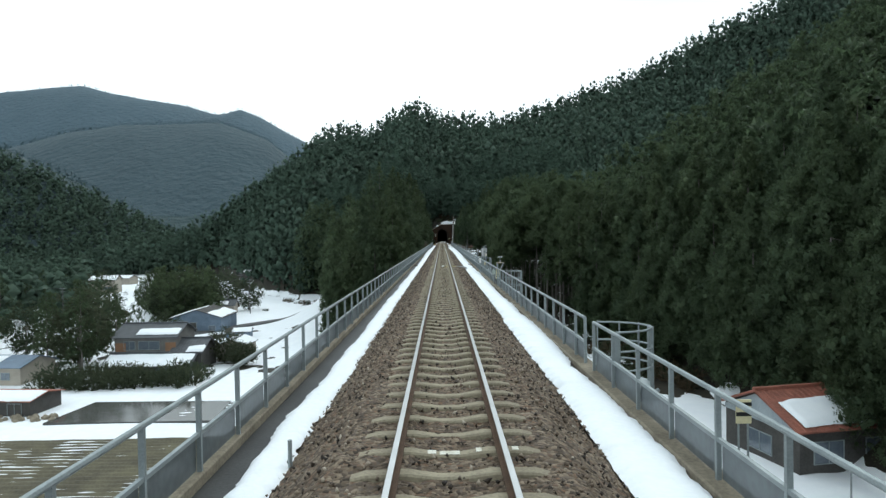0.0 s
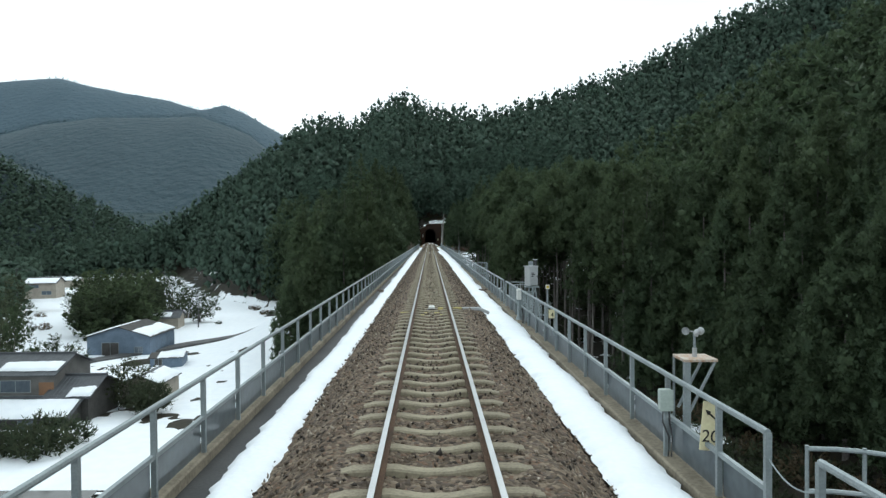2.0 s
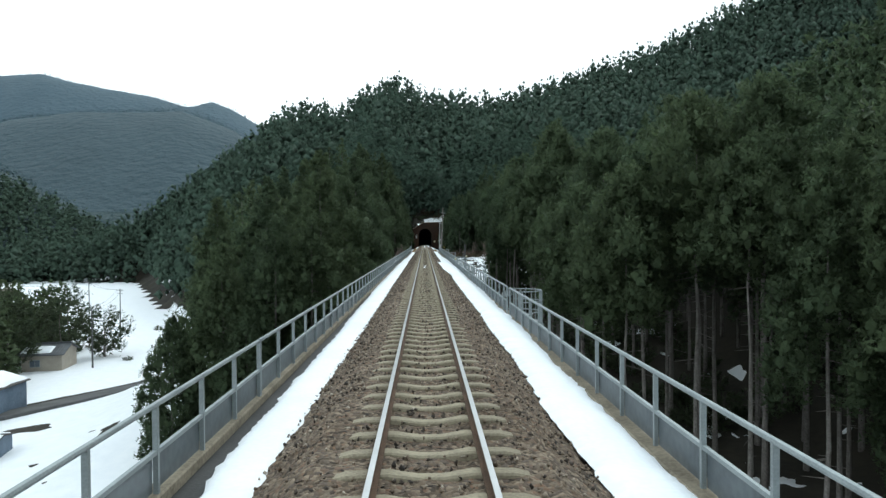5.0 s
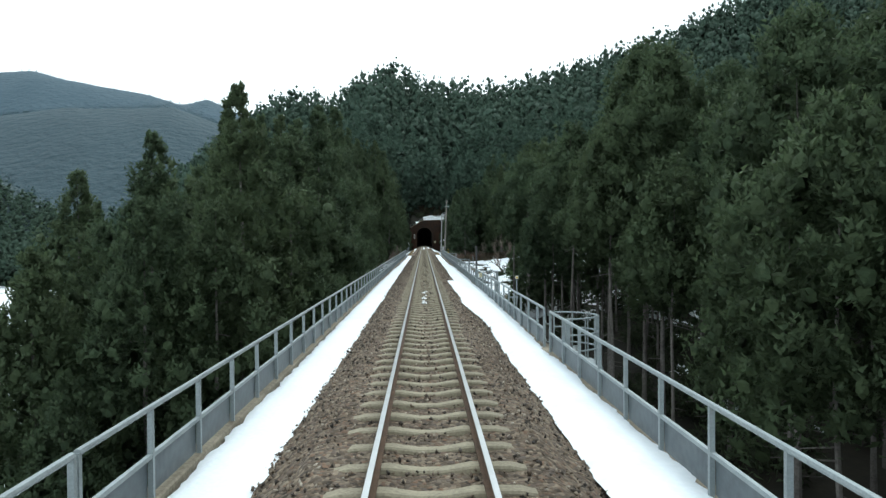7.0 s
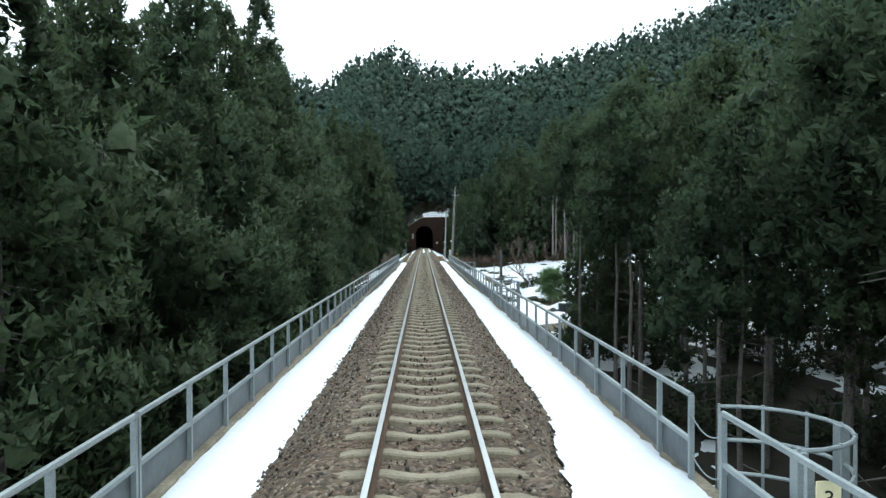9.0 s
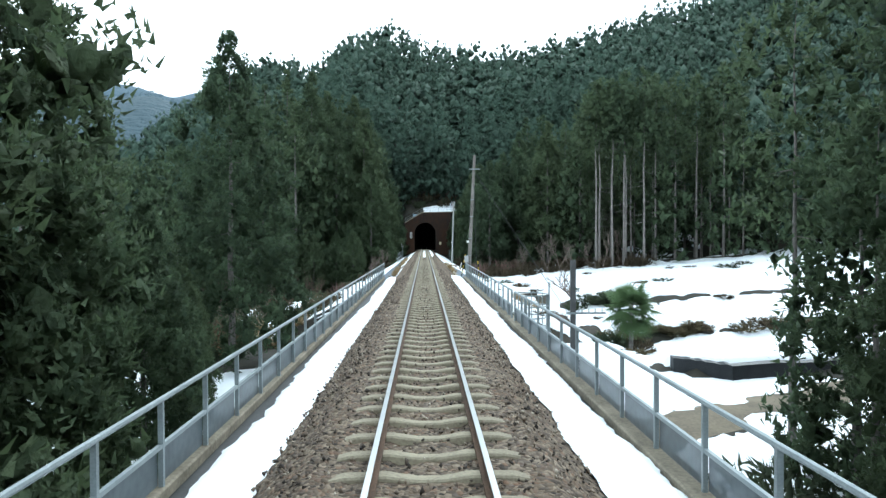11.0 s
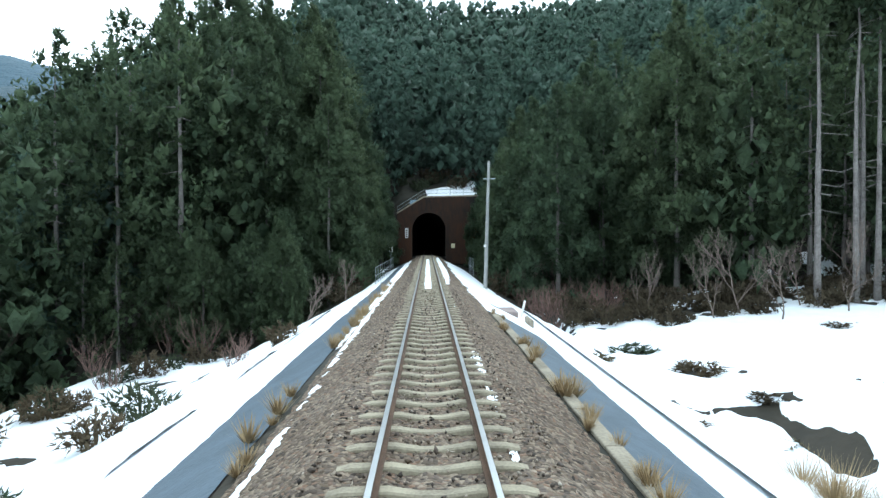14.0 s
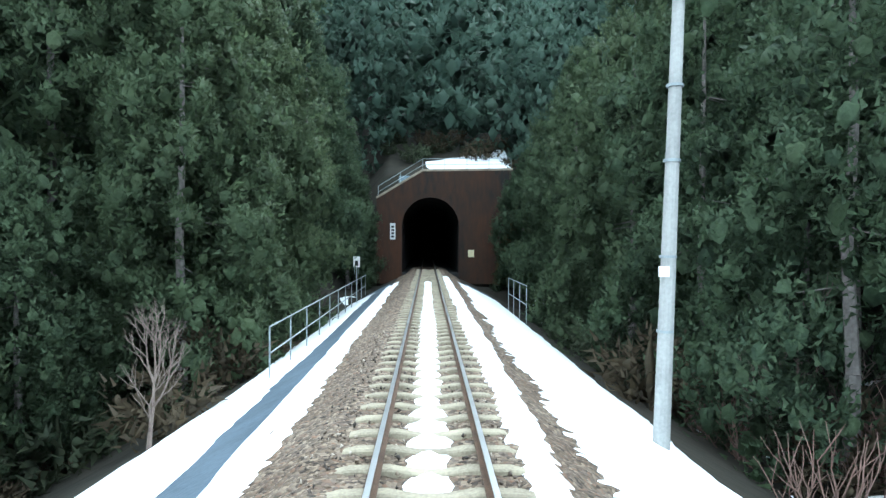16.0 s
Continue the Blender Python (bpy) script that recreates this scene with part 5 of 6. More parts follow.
low = [(r.choice((-1, 1)) * r.uniform(6.6, 13), r.uniform(267, 304), r.uniform(0.9, 2.3)) for _ in range(76)] + [(r.uniform(-6, 9.5), r.uniform(309.5, 316), r.uniform(0.8, 1.8)) for _ in range(16)]
undergrowth("dark evergreen undergrowth on the slope by the tunnel", low[::2], M_LEAF, 360)
undergrowth("withered brown undergrowth on the slope by the tunnel", low[1::2], M_DEADLEAF, 380)


# ---- palm, posts, markers ----
M_PALM = foliage("palm_fans", (0.12, 0.19, 0.085), (0.08, 0.13, 0.06), (0.16, 0.2, 0.09))


def windmill_palm(x, y):
    z = ground_at(x, y)
    root = new("palm_tree")
    root.location = (x, y, z - 0.1)
    tagged(root, "shaggy windmill palm with a crown of green fans", "tree")
    bm = bmesh.new()
    rr = random.Random(3)
    for k in range(8):
        tube(bm, (0, 0, k * 0.55), (0, 0, k * 0.55 + 0.6), 0.2 + rr.uniform(-0.03, 0.05), 0.15, 9)
    part("trunk", bm, M_BARK, root, "shaggy brown fibrous trunk")
    rs_ = np.random.RandomState(6)
    V, F = [], []
    for k in range(95):
        a, e = rs_.rand() * 6.28, rs_.uniform(-1.2, 1.2)
        d = np.array([math.cos(a) * math.cos(e), math.sin(a) * math.cos(e), math.sin(e)])
        hub = np.array([0, 0, 4.2]) + d * rs_.uniform(0.7, 1.9)
        s = np.cross(d, [0, 0, 1.0])
        s /= np.linalg.norm(s) + 1e-6
        u = np.cross(s, d)
        for j in range(17):
            b = (j - 8) / 8 * 1.9
            w = d * math.cos(b) + s * math.sin(b)
            tip = hub + w * 1.35 + np.array([0, 0, -0.3 - 0.12 * abs(b)])
            n = len(V)
            pp = np.cross(w, u) * 0.06
            V += [hub + w * 0.12 + pp, hub + w * 0.12 - pp, tip]
            F.append((n, n + 1, n + 2))
    link("fronds", mesh_np("fronds", V, F), M_PALM, root, "green fan-shaped fronds")


windmill_palm(16.5, 214.0)
for i, (dx, dy, s) in enumerate(((-1.8, 0.6, 1.3), (-0.8, 1.6, 1.5), (1.2, 1.0, 1.2), (-2.6, -0.4, 1.0))):
    bush(16.5 + dx, 214.0 + dy, s, 820 + i, (M_LEAF, M_LEAF, M_DEADLEAF)[i % 3], "dark evergreen bush round the palm")


def post(name, label, x, y, z0, z1, r0, mat, sides=8, lean=(0, 0)):
    bm = bmesh.new()
    tube(bm, (0, 0, 0), (lean[0], lean[1], z1 - z0), r0, r0 * 0.95, sides)
    root = new(name)
    root.location = (x, y, z0)
    tagged(root, label, "post", "line-side posts")
    part("shaft", bm, mat, root)
    return root


M_YELLOW = material("marker_yellow", (0.62, 0.45, 0.04), (0.45, 0.33, 0.05), scale=3, fine=30, bump=0.05)
M_BLACK = material("marker_black", (0.025, 0.025, 0.025), (0.015, 0.015, 0.015), scale=3, fine=30, bump=0.05)
M_CREAM = material("cream_plate", (0.72, 0.66, 0.42), (0.58, 0.52, 0.33), scale=4, fine=25, bump=0.05)
M_BOX = material("grey_enclosure", (0.45, 0.46, 0.46), (0.34, 0.35, 0.35), scale=2, fine=25, bump=0.08, rough=0.6)
M_DARKPOLE = material("tarred_pole", (0.12, 0.12, 0.12), (0.07, 0.07, 0.07), scale=2, fine=15)
M_WIRE = material("cable", (0.08, 0.08, 0.08), (0.05, 0.05, 0.05), scale=3, fine=20, bump=0)


def striped_post(x, y, z0, z1, lean):
    root = new("marker_post")
    root.location = (x, y, z0)
    tagged(root, "leaning marker post with black and yellow bands", "post", "striped markers")
    n = 8
    for i in range(n):
        bm = bmesh.new()
        f = lambda k: (lean * k / n, 0, (z1 - z0) * k / n)
        tube(bm, f(i), f(i + 1), 0.045, 0.045, 8)
        part("band", bm, M_YELLOW if i % 2 else M_BLACK, root)


striped_post(3.24, 219.4, -1.1, 0.85, 0.32)
striped_post(4.5, 214.7, -1.6, 0.4, -0.25)
# junction box and its conduit beside the first pole
root = new("junction_box")
root.location = (3.42, 215.7, -1.2)
tagged(root, "grey junction box on a short steel post", "cabinet")
part("post", tube(bmesh.new(), (0, 0, 0), (0, 0, 1.6), 0.05), M_STEEL, root)
part("box", box(bmesh.new(), -0.16, 0.16, -0.1, 0.12, 1.45, 2.0, 0.015), M_BOX, root)
part("conduit", tube(bmesh.new(), (0.12, 0, 0), (0.12, 0, 1.5), 0.025), M_STEEL, root)
# field-side utility pole with insulators
root = new("utility_pole")
root.location = (7.8, 197.0, -7.0)
tagged(root, "dark square power pole with a cross-arm of pale insulators", "utility pole")
part("pole", box(bmesh.new(), -0.13, 0.13, -0.13, 0.13, -0.8, 8.05, 0.02), M_DARKPOLE, root)
part("cross_arm", box(bmesh.new(), -0.4, 1.7, -0.2, -0.13, 5.2, 5.3), M_STEEL, root)
for k in range(4):
    part("insulator", tube(bmesh.new(), (0.45 + 0.35 * k, -0.17, 5.3), (0.45 + 0.35 * k, -0.17, 5.5), 0.06, 0.04), M_WHITE, root)
post("field_post", "thin bluish steel post in the snowy field", 7.8, 203.4, ground_at(7.8, 203.4), -0.55, 0.05, M_STEEL)
post("stump", "weathered wooden stake beside the pole", 3.75, 214.6, -1.3, -0.35, 0.07, M_CONCRETE)
post("snow_stub", "short rusty stub standing in the snow", -2.05, 8.1, -0.8, -0.4, 0.03, M_STEEL)


def cable(name, label, pts, rad=0.012):
    return tagged(part(name, hose(bmesh.new(), pts, rad, 5), M_WIRE), label, "cable", "overhead cables")


def sag(a, b, drop, n=10):
    a, b = Vector(a), Vector(b)
    return [a.lerp(b, i / n) - Vector((0, 0, drop * 4 * (i / n) * (1 - i / n))) for i in range(n + 1)]


cable("stay_wire", "thin steel stay running from the pole to the field", [(4.1, 216.2, 7.8), (13.5, 222.5, -5.0)], 0.022)
cable("stay_wire", "thin steel stay beside the pole", [(4.1, 216.2, 6.6), (4.4, 217.2, -1.2)], 0.02)


# ---- refuge bays ----
def bay_cage(y):
    root = new("refuge_bay")
    root.location = (RAIL_X + 0.2, y, DECK)
    tagged(root, "round steel cage of a refuge platform outside the railing", "refuge cage", "refuge bays")
    rad, top = 0.9, RAIL_TOP - DECK - 0.06
    arc = [(rad * math.cos(a), rad * math.sin(a) * 0.85) for a in [math.pi * (k / 12 - 0.5) for k in range(13)]]
    bm = bmesh.new()
    base = [bm.verts.new((x, yy, z)) for z in (0.0, -0.06) for x, yy in arc]
    n = len(arc)
    bm.faces.new(base[:n])
    bm.faces.new(base[n:][::-1])
    for k in range(n):
        j = (k + 1) % n
        bm.faces.new((base[k], base[n + k], base[n + j], base[j]))
    part("platform", bm, M_STEEL, root, "steel grating platform")
    for z in (top, top - 0.38, top - 0.76):
        part("ring", hose(bmesh.new(), [(x, yy, z) for x, yy in arc], 0.022), M_STEEL, root)
    for k in range(0, 13, 2):
        x, yy = arc[k]
        part("upright", tube(bmesh.new(), (x, yy, -0.1), (x, yy, top + 0.03), 0.018, 0.018, 6), M_STEEL, root)
    for k in (0, 6):
        x, yy = arc[k]
        part("post", box(bmesh.new(), x - 0.05, x + 0.05, yy - 0.06, yy + 0.06, -0.5, top), M_STEEL, root)
    for k in (-1, 1):
        part("bracket", tube(bmesh.new(), (-0.1, k * 0.5, -0.7), (0.9, k * 0.5, -0.06), 0.04, 0.04, 6), M_STEEL, root)


for g in GAPS:
    bay_cage(g - 0.65)
    for z in (0.1, -0.35):
        chain = part("safety_chain", hose(bmesh.new(), sag((RAIL_X, g - 0.4, z), (RAIL_X, g + 0.4, z), 0.12), 0.008, 5), M_STEEL)
        tagged(chain, "thin sagging chain across the railing gap", "chain", "gap chains")


# ---- line-side equipment on the viaduct ----
def plate_sign(label, x, y, z, w, h, mat, text="", legs=True, bars=0):
    root = new("sign_plate")
    root.location = (x, y, z)
    tagged(root, label, "sign", "line-side plates")
    plate = part("plate", box(bmesh.new(), -w / 2, w / 2, -0.008, 0.008, 0, h, 0.003), mat, root)
    if legs:
        for k in (-1, 1):
            part("leg", tube(bmesh.new(), (k * w * 0.3, 0.012, -0.45), (k * w * 0.3, 0.012, h * 0.6), 0.012, 0.012, 6), M_STEEL, root)
    if text:
        cu = bpy.data.curves.new("number", "FONT")
        cu.body, cu.size, cu.align_x, cu.extrude = text, min(h * 0.9, w * 0.9), "CENTER", 0.002
        me = bpy.data.meshes.new_from_object(bpy.data.objects.new("number", cu))
        t = link("number", me, M_BLACK, plate)
        t.matrix_basis = pose(0, -0.011, h * 0.18, 90, 0, 0)
    for k in range(bars):
        part("bar", box(bmesh.new(), -w * 0.25, w * 0.25, -0.016, -0.009, h * (0.12 + 0.8 * k / bars), h * (0.12 + 0.8 * (k + 0.6) / bars)), M_BLACK, plate)
    return root


plate_sign("cream pier plate with a black figure four on two legs", 3.02, 45.12, 0.12, 0.17, 0.22, M_CREAM, "4")
plate_sign("cream pier plate with a black figure three on two legs", 3.12, 137.9, 0.03, 0.2, 0.24, M_CREAM, "3")
root = plate_sign("tall cream plate with a black arrow and figures on the railing", 3.12, 36.4, -0.28, 0.22, 0.56, M_CREAM, "20", False)
root.rotation_euler.y = radians(5)
part("arrow_shaft", tube(bmesh.new(), (-0.05, -0.012, 0.44), (0.05, -0.012, 0.36), 0.009, 0.009, 4), M_BLACK, root)
part("arrow_head", tube(bmesh.new(), (-0.08, -0.012, 0.465), (-0.035, -0.012, 0.428), 0.002, 0.028, 4), M_BLACK, root)
for z in (0.12, 0.5):
    part("clamp", box(bmesh.new(), -0.06, 0.02, 0.008, 0.03, z, z + 0.03), M_STEEL, root)
root = plate_sign("black and yellow striped board outside the railing", 3.42, 7.3, -0.05, 0.18, 0.28, M_CREAM)
for z in (0.09, 0.205):
    part("stripe", box(bmesh.new(), -0.09, 0.09, -0.014, -0.009, z, z + 0.045), M_BLACK, root)
root = new("wind_gauge")
root.location = (3.38, 37.4, 0.0)
tagged(root, "cup anemometer on a small rust-stained steel table outside the railing", "wind gauge")
M_STAINED = material("rust_stained_steel", (0.5, 0.47, 0.42), (0.36, 0.2, 0.1), scale=5, fine=30, bump=0.15, rough=0.7)
part("table_top", box(bmesh.new(), -0.21, 0.22, -0.2, 0.2, 0.57, 0.605, 0.004), M_STAINED, root, "pale rust-stained plate")
part("front_leg", box(bmesh.new(), -0.21, -0.13, -0.2, -0.14, -0.85, 0.568), M_STEEL, root)
part("back_leg", box(bmesh.new(), -0.21, -0.185, 0.175, 0.2, -0.85, 0.568), M_STEEL, root)
for y_ in (-0.17, 0.17):
    part("brace", tube(bmesh.new(), (0.19, y_, 0.565), (-0.15, y_, -0.1), 0.022, 0.022, 6), M_STEEL, root)
part("spindle", tube(bmesh.new(), (0, 0, 0.6), (0, 0, 0.72), 0.034, 0.03), M_BOX, root)
part("neck", tube(bmesh.new(), (0, 0, 0.715), (0, 0, 0.93), 0.018), M_STEEL, root)
for k in range(3):
    a = k * 2.094 + 0.3
    bm = bmesh.new()
    bmesh.ops.create_uvsphere(bm, u_segments=12, v_segments=8, radius=0.052)
    bmesh.ops.delete(bm, geom=[v for v in bm.verts if v.co.y > 0.004], context="VERTS")
    for v in bm.verts:
        v.co.y += 0.02
    bmesh.ops.transform(bm, matrix=Matrix.Translation((0.11 * math.cos(a), 0.11 * math.sin(a), 0.93)) @ Matrix.Rotation(a, 4, "Z"), verts=bm.verts)
    tube(bm, (0, 0, 0.93), (0.11 * math.cos(a), 0.11 * math.sin(a), 0.93), 0.007, 0.007, 5)
    part("cup", bm, M_BOX, root, "grey half-round cup", smooth=True)
root = new("sensor_box")
root.location = (2.99, 37.38, CURB_TOP)
tagged(root, "small pale green-grey sensor box on a stand inside the railing", "box")
M_SENSOR = material("pale_green_enamel", (0.44, 0.5, 0.46), (0.33, 0.38, 0.35), scale=4, fine=30, bump=0.08, rough=0.5)
body = part("case", box(bmesh.new(), -0.08, 0.08, -0.05, 0.06, 0.6, 0.87, 0.012), M_SENSOR, root)
part("lid", box(bmesh.new(), -0.085, 0.085, -0.062, -0.051, 0.595, 0.875, 0.006), M_SENSOR, body)
part("stand", box(bmesh.new(), -0.02, 0.02, -0.02, 0.02, 0, 0.61), M_STEEL, root)
for k in (-1, 1):
    part("cable", hose(bmesh.new(), [(k * 0.04, -0.02, 0.6), (k * 0.045, -0.03, 0.45), (0.06 + k * 0.02, -0.02, 0.25), (0.05 + k * 0.02, -0.02, 0.0)], 0.012), M_WIRE, root)
root = new("equipment_cabinet")
root.location = (3.28, 50.0, 0.0)
tagged(root, "grey steel equipment cabinet on a braced frame outside the railing", "cabinet")
body = part("case", box(bmesh.new(), -0.16, 0.16, -0.16, 0.16, 0.58, 1.2, 0.012), M_BOX, root)
body.rotation_euler.z = radians(24)
part("door", box(bmesh.new(), -0.15, 0.15, -0.178, -0.162, 0.595, 1.185, 0.006), M_BOX, body, "flat grey door")
part("roof", box(bmesh.new(), -0.18, 0.18, -0.19, 0.18, 1.202, 1.225, 0.004), M_BOX, body)
for k, w in enumerate((0.1, 0.14, 0.08)):
    part("bar", box(bmesh.new(), -0.1, -0.1 + w, -0.182, -0.178, 0.98 - 0.05 * k, 1.005 - 0.05 * k), M_BLACK, body)
part("latch", box(bmesh.new(), 0.1, 0.125, -0.195, -0.178, 0.84, 0.92, 0.004), M_WIRE, body)
part("back_plate", box(bmesh.new(), -0.05, 0.1, 0.2, 0.24, 0.55, 1.36, 0.004), M_STEEL, root)
part("channel_post", box(bmesh.new(), 0.12, 0.22, 0.16, 0.26, -0.6, 1.4, 0.006), M_WIRE, root, "dark upright channel")
part("cap", box(bmesh.new(), 0.1, 0.24, 0.14, 0.28, 1.402, 1.43, 0.004), M_BOX, root)
part("shelf", box(bmesh.new(), -0.2, 0.24, -0.18, 0.2, 0.52, 0.56), M_STEEL, root)
for x_ in (-0.17, 0.2):
    part("leg", tube(bmesh.new(), (x_ * 0.5, -0.15, 0.52), (x_ * 1.5, -0.15, -0.72), 0.022, 0.022, 6), M_STEEL, root)
part("brace", tube(bmesh.new(), (-0.24, -0.15, -0.6), (0.12, -0.15, 0.5), 0.018, 0.018, 6), M_STEEL, root)
part("cable", hose(bmesh.new(), [(0.2, 0.13, 0.62), (0.21, 0.1, 0.3), (0.12, 0.0, 0.05), (0.05, -0.05, -0.3), (-0.05, -0.05, -0.72)], 0.02), M_WIRE, root)
root = new("cable_riser")
root.location = (3.02, 51.0, CURB_TOP)
tagged(root, "pale cable riser box on a grey duct at the railing", "cabinet")
bm = bmesh.new()
tube(bm, (0, 0, 0.0), (0, 0, 0.16), 0.13, 0.075, 8)
tube(bm, (0, 0, 0.155), (0, 0, 0.7), 0.075, 0.06, 8)
part("duct", bm, M_STEEL, root, "slim grey duct flaring at its foot")
body = part("case", box(bmesh.new(), -0.085, 0.085, -0.08, 0.08, 0.69, 1.07, 0.02), M_WHITE, root)
part("seam", box(bmesh.new(), -0.087, 0.087, -0.082, 0.082, 0.97, 0.978), M_BOX, body)
for k in (-1, 1):
    part("rod", tube(bmesh.new(), (k * 0.045, 0, 1.06), (k * 0.045, 0, 1.24), 0.011), M_BOX, root)
for k in range(2):
    part("cable", hose(bmesh.new(), [(0.08 + 0.03 * k, -0.06, 0.4), (0.1 + 0.02 * k, -0.2, 0.22), (0.05, -0.45 - 0.1 * k, 0.06), (-0.02, -0.9 - 0.15 * k, 0.025)], 0.02), M_WIRE, root)
# slim marker posts with small plates, clamped outside the railing
for x, y, top_, mat in ((3.2, 46.7, 0.83, M_YELLOW), (3.37, 126.0, 0.78, M_YELLOW)):
    root = new("marker_post")
    root.location = (x, y, 0)
    tagged(root, "slim grey post with a small yellow plate clamped to the railing", "post", "marker posts")
    part("pole", tube(bmesh.new(), (0, 0, -0.75), (0, 0, top_), 0.024, 0.024, 8), M_STEEL, root)
    plate = part("plate", box(bmesh.new(), -0.055, 0.055, -0.036, -0.026, top_ - 0.1, top_ + 0.02, 0.003), M_WHITE, root, "small white plate with a yellow middle")
    part("field", box(bmesh.new(), -0.035, 0.035, -0.04, -0.036, top_ - 0.08, top_ - 0.01), mat, plate)
    for z in (-0.45, -0.02):
        part("clamp", box(bmesh.new(), -0.3 - (x - 3.37), 0.05, -0.03, 0.03, z, z + 0.05, 0.004), M_STEEL, root)
# wire netting in the bays beside the cabinet
for y in (47.9, 49.4, 50.9, 52.4, 53.9):
    bm = bmesh.new()
    for k in range(-8, 24):
        for d in (-1, 1):
            u0, u1 = max(0.0, k * 0.06), min(1.42, (k + 8) * 0.06)
            if u1 > u0:
                z0, z1 = u0 - k * 0.06, u1 - k * 0.06
                if d < 0:
                    z0, z1 = 0.48 - z0, 0.48 - z1
                tube(bm, (0, u0, z0), (0, u1, z1), 0.0028, 0.0028, 3)
    ob = tagged(part("wire_netting", bm, M_STEEL), "diamond wire netting closing an upper railing bay", "netting", "railing netting")
    ob.location = (RAIL_X + 0.035, y - 0.71, PLATE_TOP + 0.03)
M_MARK = material("faded_white_paint", (0.75, 0.74, 0.68), (0.5, 0.47, 0.38), scale=8, fine=40, bump=0.1)
M_MARKY = material("faded_yellow_paint", (0.62, 0.52, 0.2), (0.42, 0.35, 0.16), scale=8, fine=40, bump=0.1)
for row, z_, spots_, mat in ((round((6.9 - SLEEPER_0) / SLEEPER_STEP), 0, ((-0.2, 0.1), (0.0, 0.22), (0.32, 0.06), (0.72, 0.07)), M_MARK), (round((50.74 - SLEEPER_0) / SLEEPER_STEP), 0, ((-0.1, 0.16), (0.08, 0.14)), M_MARK), (round((51.35 - SLEEPER_0) / SLEEPER_STEP), 0, ((0.0, 0.17),), M_MARK), (round((48.3 - SLEEPER_0) / SLEEPER_STEP), 0, ((-0.3, 0.14), (0.3, 0.12)), M_MARKY), (round((48.9 - SLEEPER_0) / SLEEPER_STEP), 0, ((-0.85, 0.25), (-0.2, 0.2), (0.2, 0.25)), M_MARKY)):
    for x_, w_ in spots_:
        y_ = SLEEPER_0 + row * SLEEPER_STEP
        top_ = float(np.interp(abs(x_), [0.12, 0.3, 0.42, 0.85], [-0.2, -0.175, -0.155, -0.165]))
        ob = part("paint_mark", box(bmesh.new(), x_ - w_ / 2, x_ + w_ / 2, y_ - 0.055, y_ + 0.055, top_ - 0.01, top_ + 0.006), mat)
        tagged(ob, "faded paint mark on a concrete sleeper", "paint mark", "sleeper marks")
root = new("track_beacon")
root.location = (0, 50.4, -0.2)
tagged(root, "white train-control beacon fixed between the rails", "beacon")
body = part("case", box(bmesh.new(), -0.1, 0.1, -0.19, 0.19, 0.0, 0.09, 0.02), M_WHITE, root)
part("mount", box(bmesh.new(), -0.16, 0.16, -0.05, 0.05, -0.06, 0.0), M_STEEL, root)
for x, w in ((0.3, 0.16), (0.86, 0.28)):
    root = new("rail_contact_box")
    root.location = (x, 50.32, -0.25)
    tagged(root, "faded yellow rail contact box beside the running rail", "box", "rail contact boxes")
    body = part("case", box(bmesh.new(), -w / 2, w / 2, -0.08, 0.08, 0.0, 0.1, 0.015), M_MARKY, root)
    for k in (-1, 1):
        part("bolt", tube(bmesh.new(), (k * w * 0.32, -0.03, 0.1), (k * w * 0.32, -0.03, 0.108), 0.014, 0.014, 6), M_BLACK, body)
root = new("cable_trough")
root.location = (1.0, 50.35, -0.27)
tagged(root, "pale cable trough crossing the ballast shoulder", "trough")
part("cover", box(bmesh.new(), 0.02, 0.62, -0.07, 0.07, 0.0, 0.11, 0.012), M_BOX, root)
tail = part("tail", box(bmesh.new(), 0.0, 0.36, -0.065, 0.065, -0.1, 0.0, 0.012), M_BOX, root)
tail.location, tail.rotation_euler = (0.61, 0, 0.105), (0, radians(24), 0)
for i, (x, y) in enumerate([(2.78, 62.9), (-2.6, 62.7)]):
    rr = random.Random(80 + i)
    bm = bmesh.new()
    for k in range(12):
        a = rr.uniform(0, 6.28)
        tube(bm, (rr.uniform(-0.1, 0.1), rr.uniform(-0.1, 0.1), 0.03), (0.24 * math.cos(a), 0.2 * math.sin(a), rr.uniform(0.03, 0.14)), 0.045, 0.015, 5)
    ob = tagged(part("broken_twigs", bm, M_TWIG), kind="stuff")
    ob.location = (x, y, -0.68)
    tagged(ob, "small heap of broken brown twigs on the snow", "twigs", "fallen twigs")
r = random.Random(12)
for i in range(7):
    bm = bmesh.new()
    bmesh.ops.create_icosphere(bm, subdivisions=3, radius=r.uniform(0.06, 0.13))
    for v in bm.verts:
        q = v.co * 34
        v.co = v.co * (1 + 0.3 * math.sin(q.x + i) * math.cos(q.y * 1.3 - i))
        v.co.z = v.co.z * 0.35
    ob = part("snow_lump", bm, M_SNOW, smooth=True)
    ob.location = (-0.05 + r.uniform(-0.09, 0.09), 126.2 + i * 0.85 + r.uniform(-0.2, 0.2), -0.2)
    ob.rotation_euler.z = r.uniform(0, 6.28)
    tagged(ob, "small lump of snow between the rails", "snow", "snow lumps")

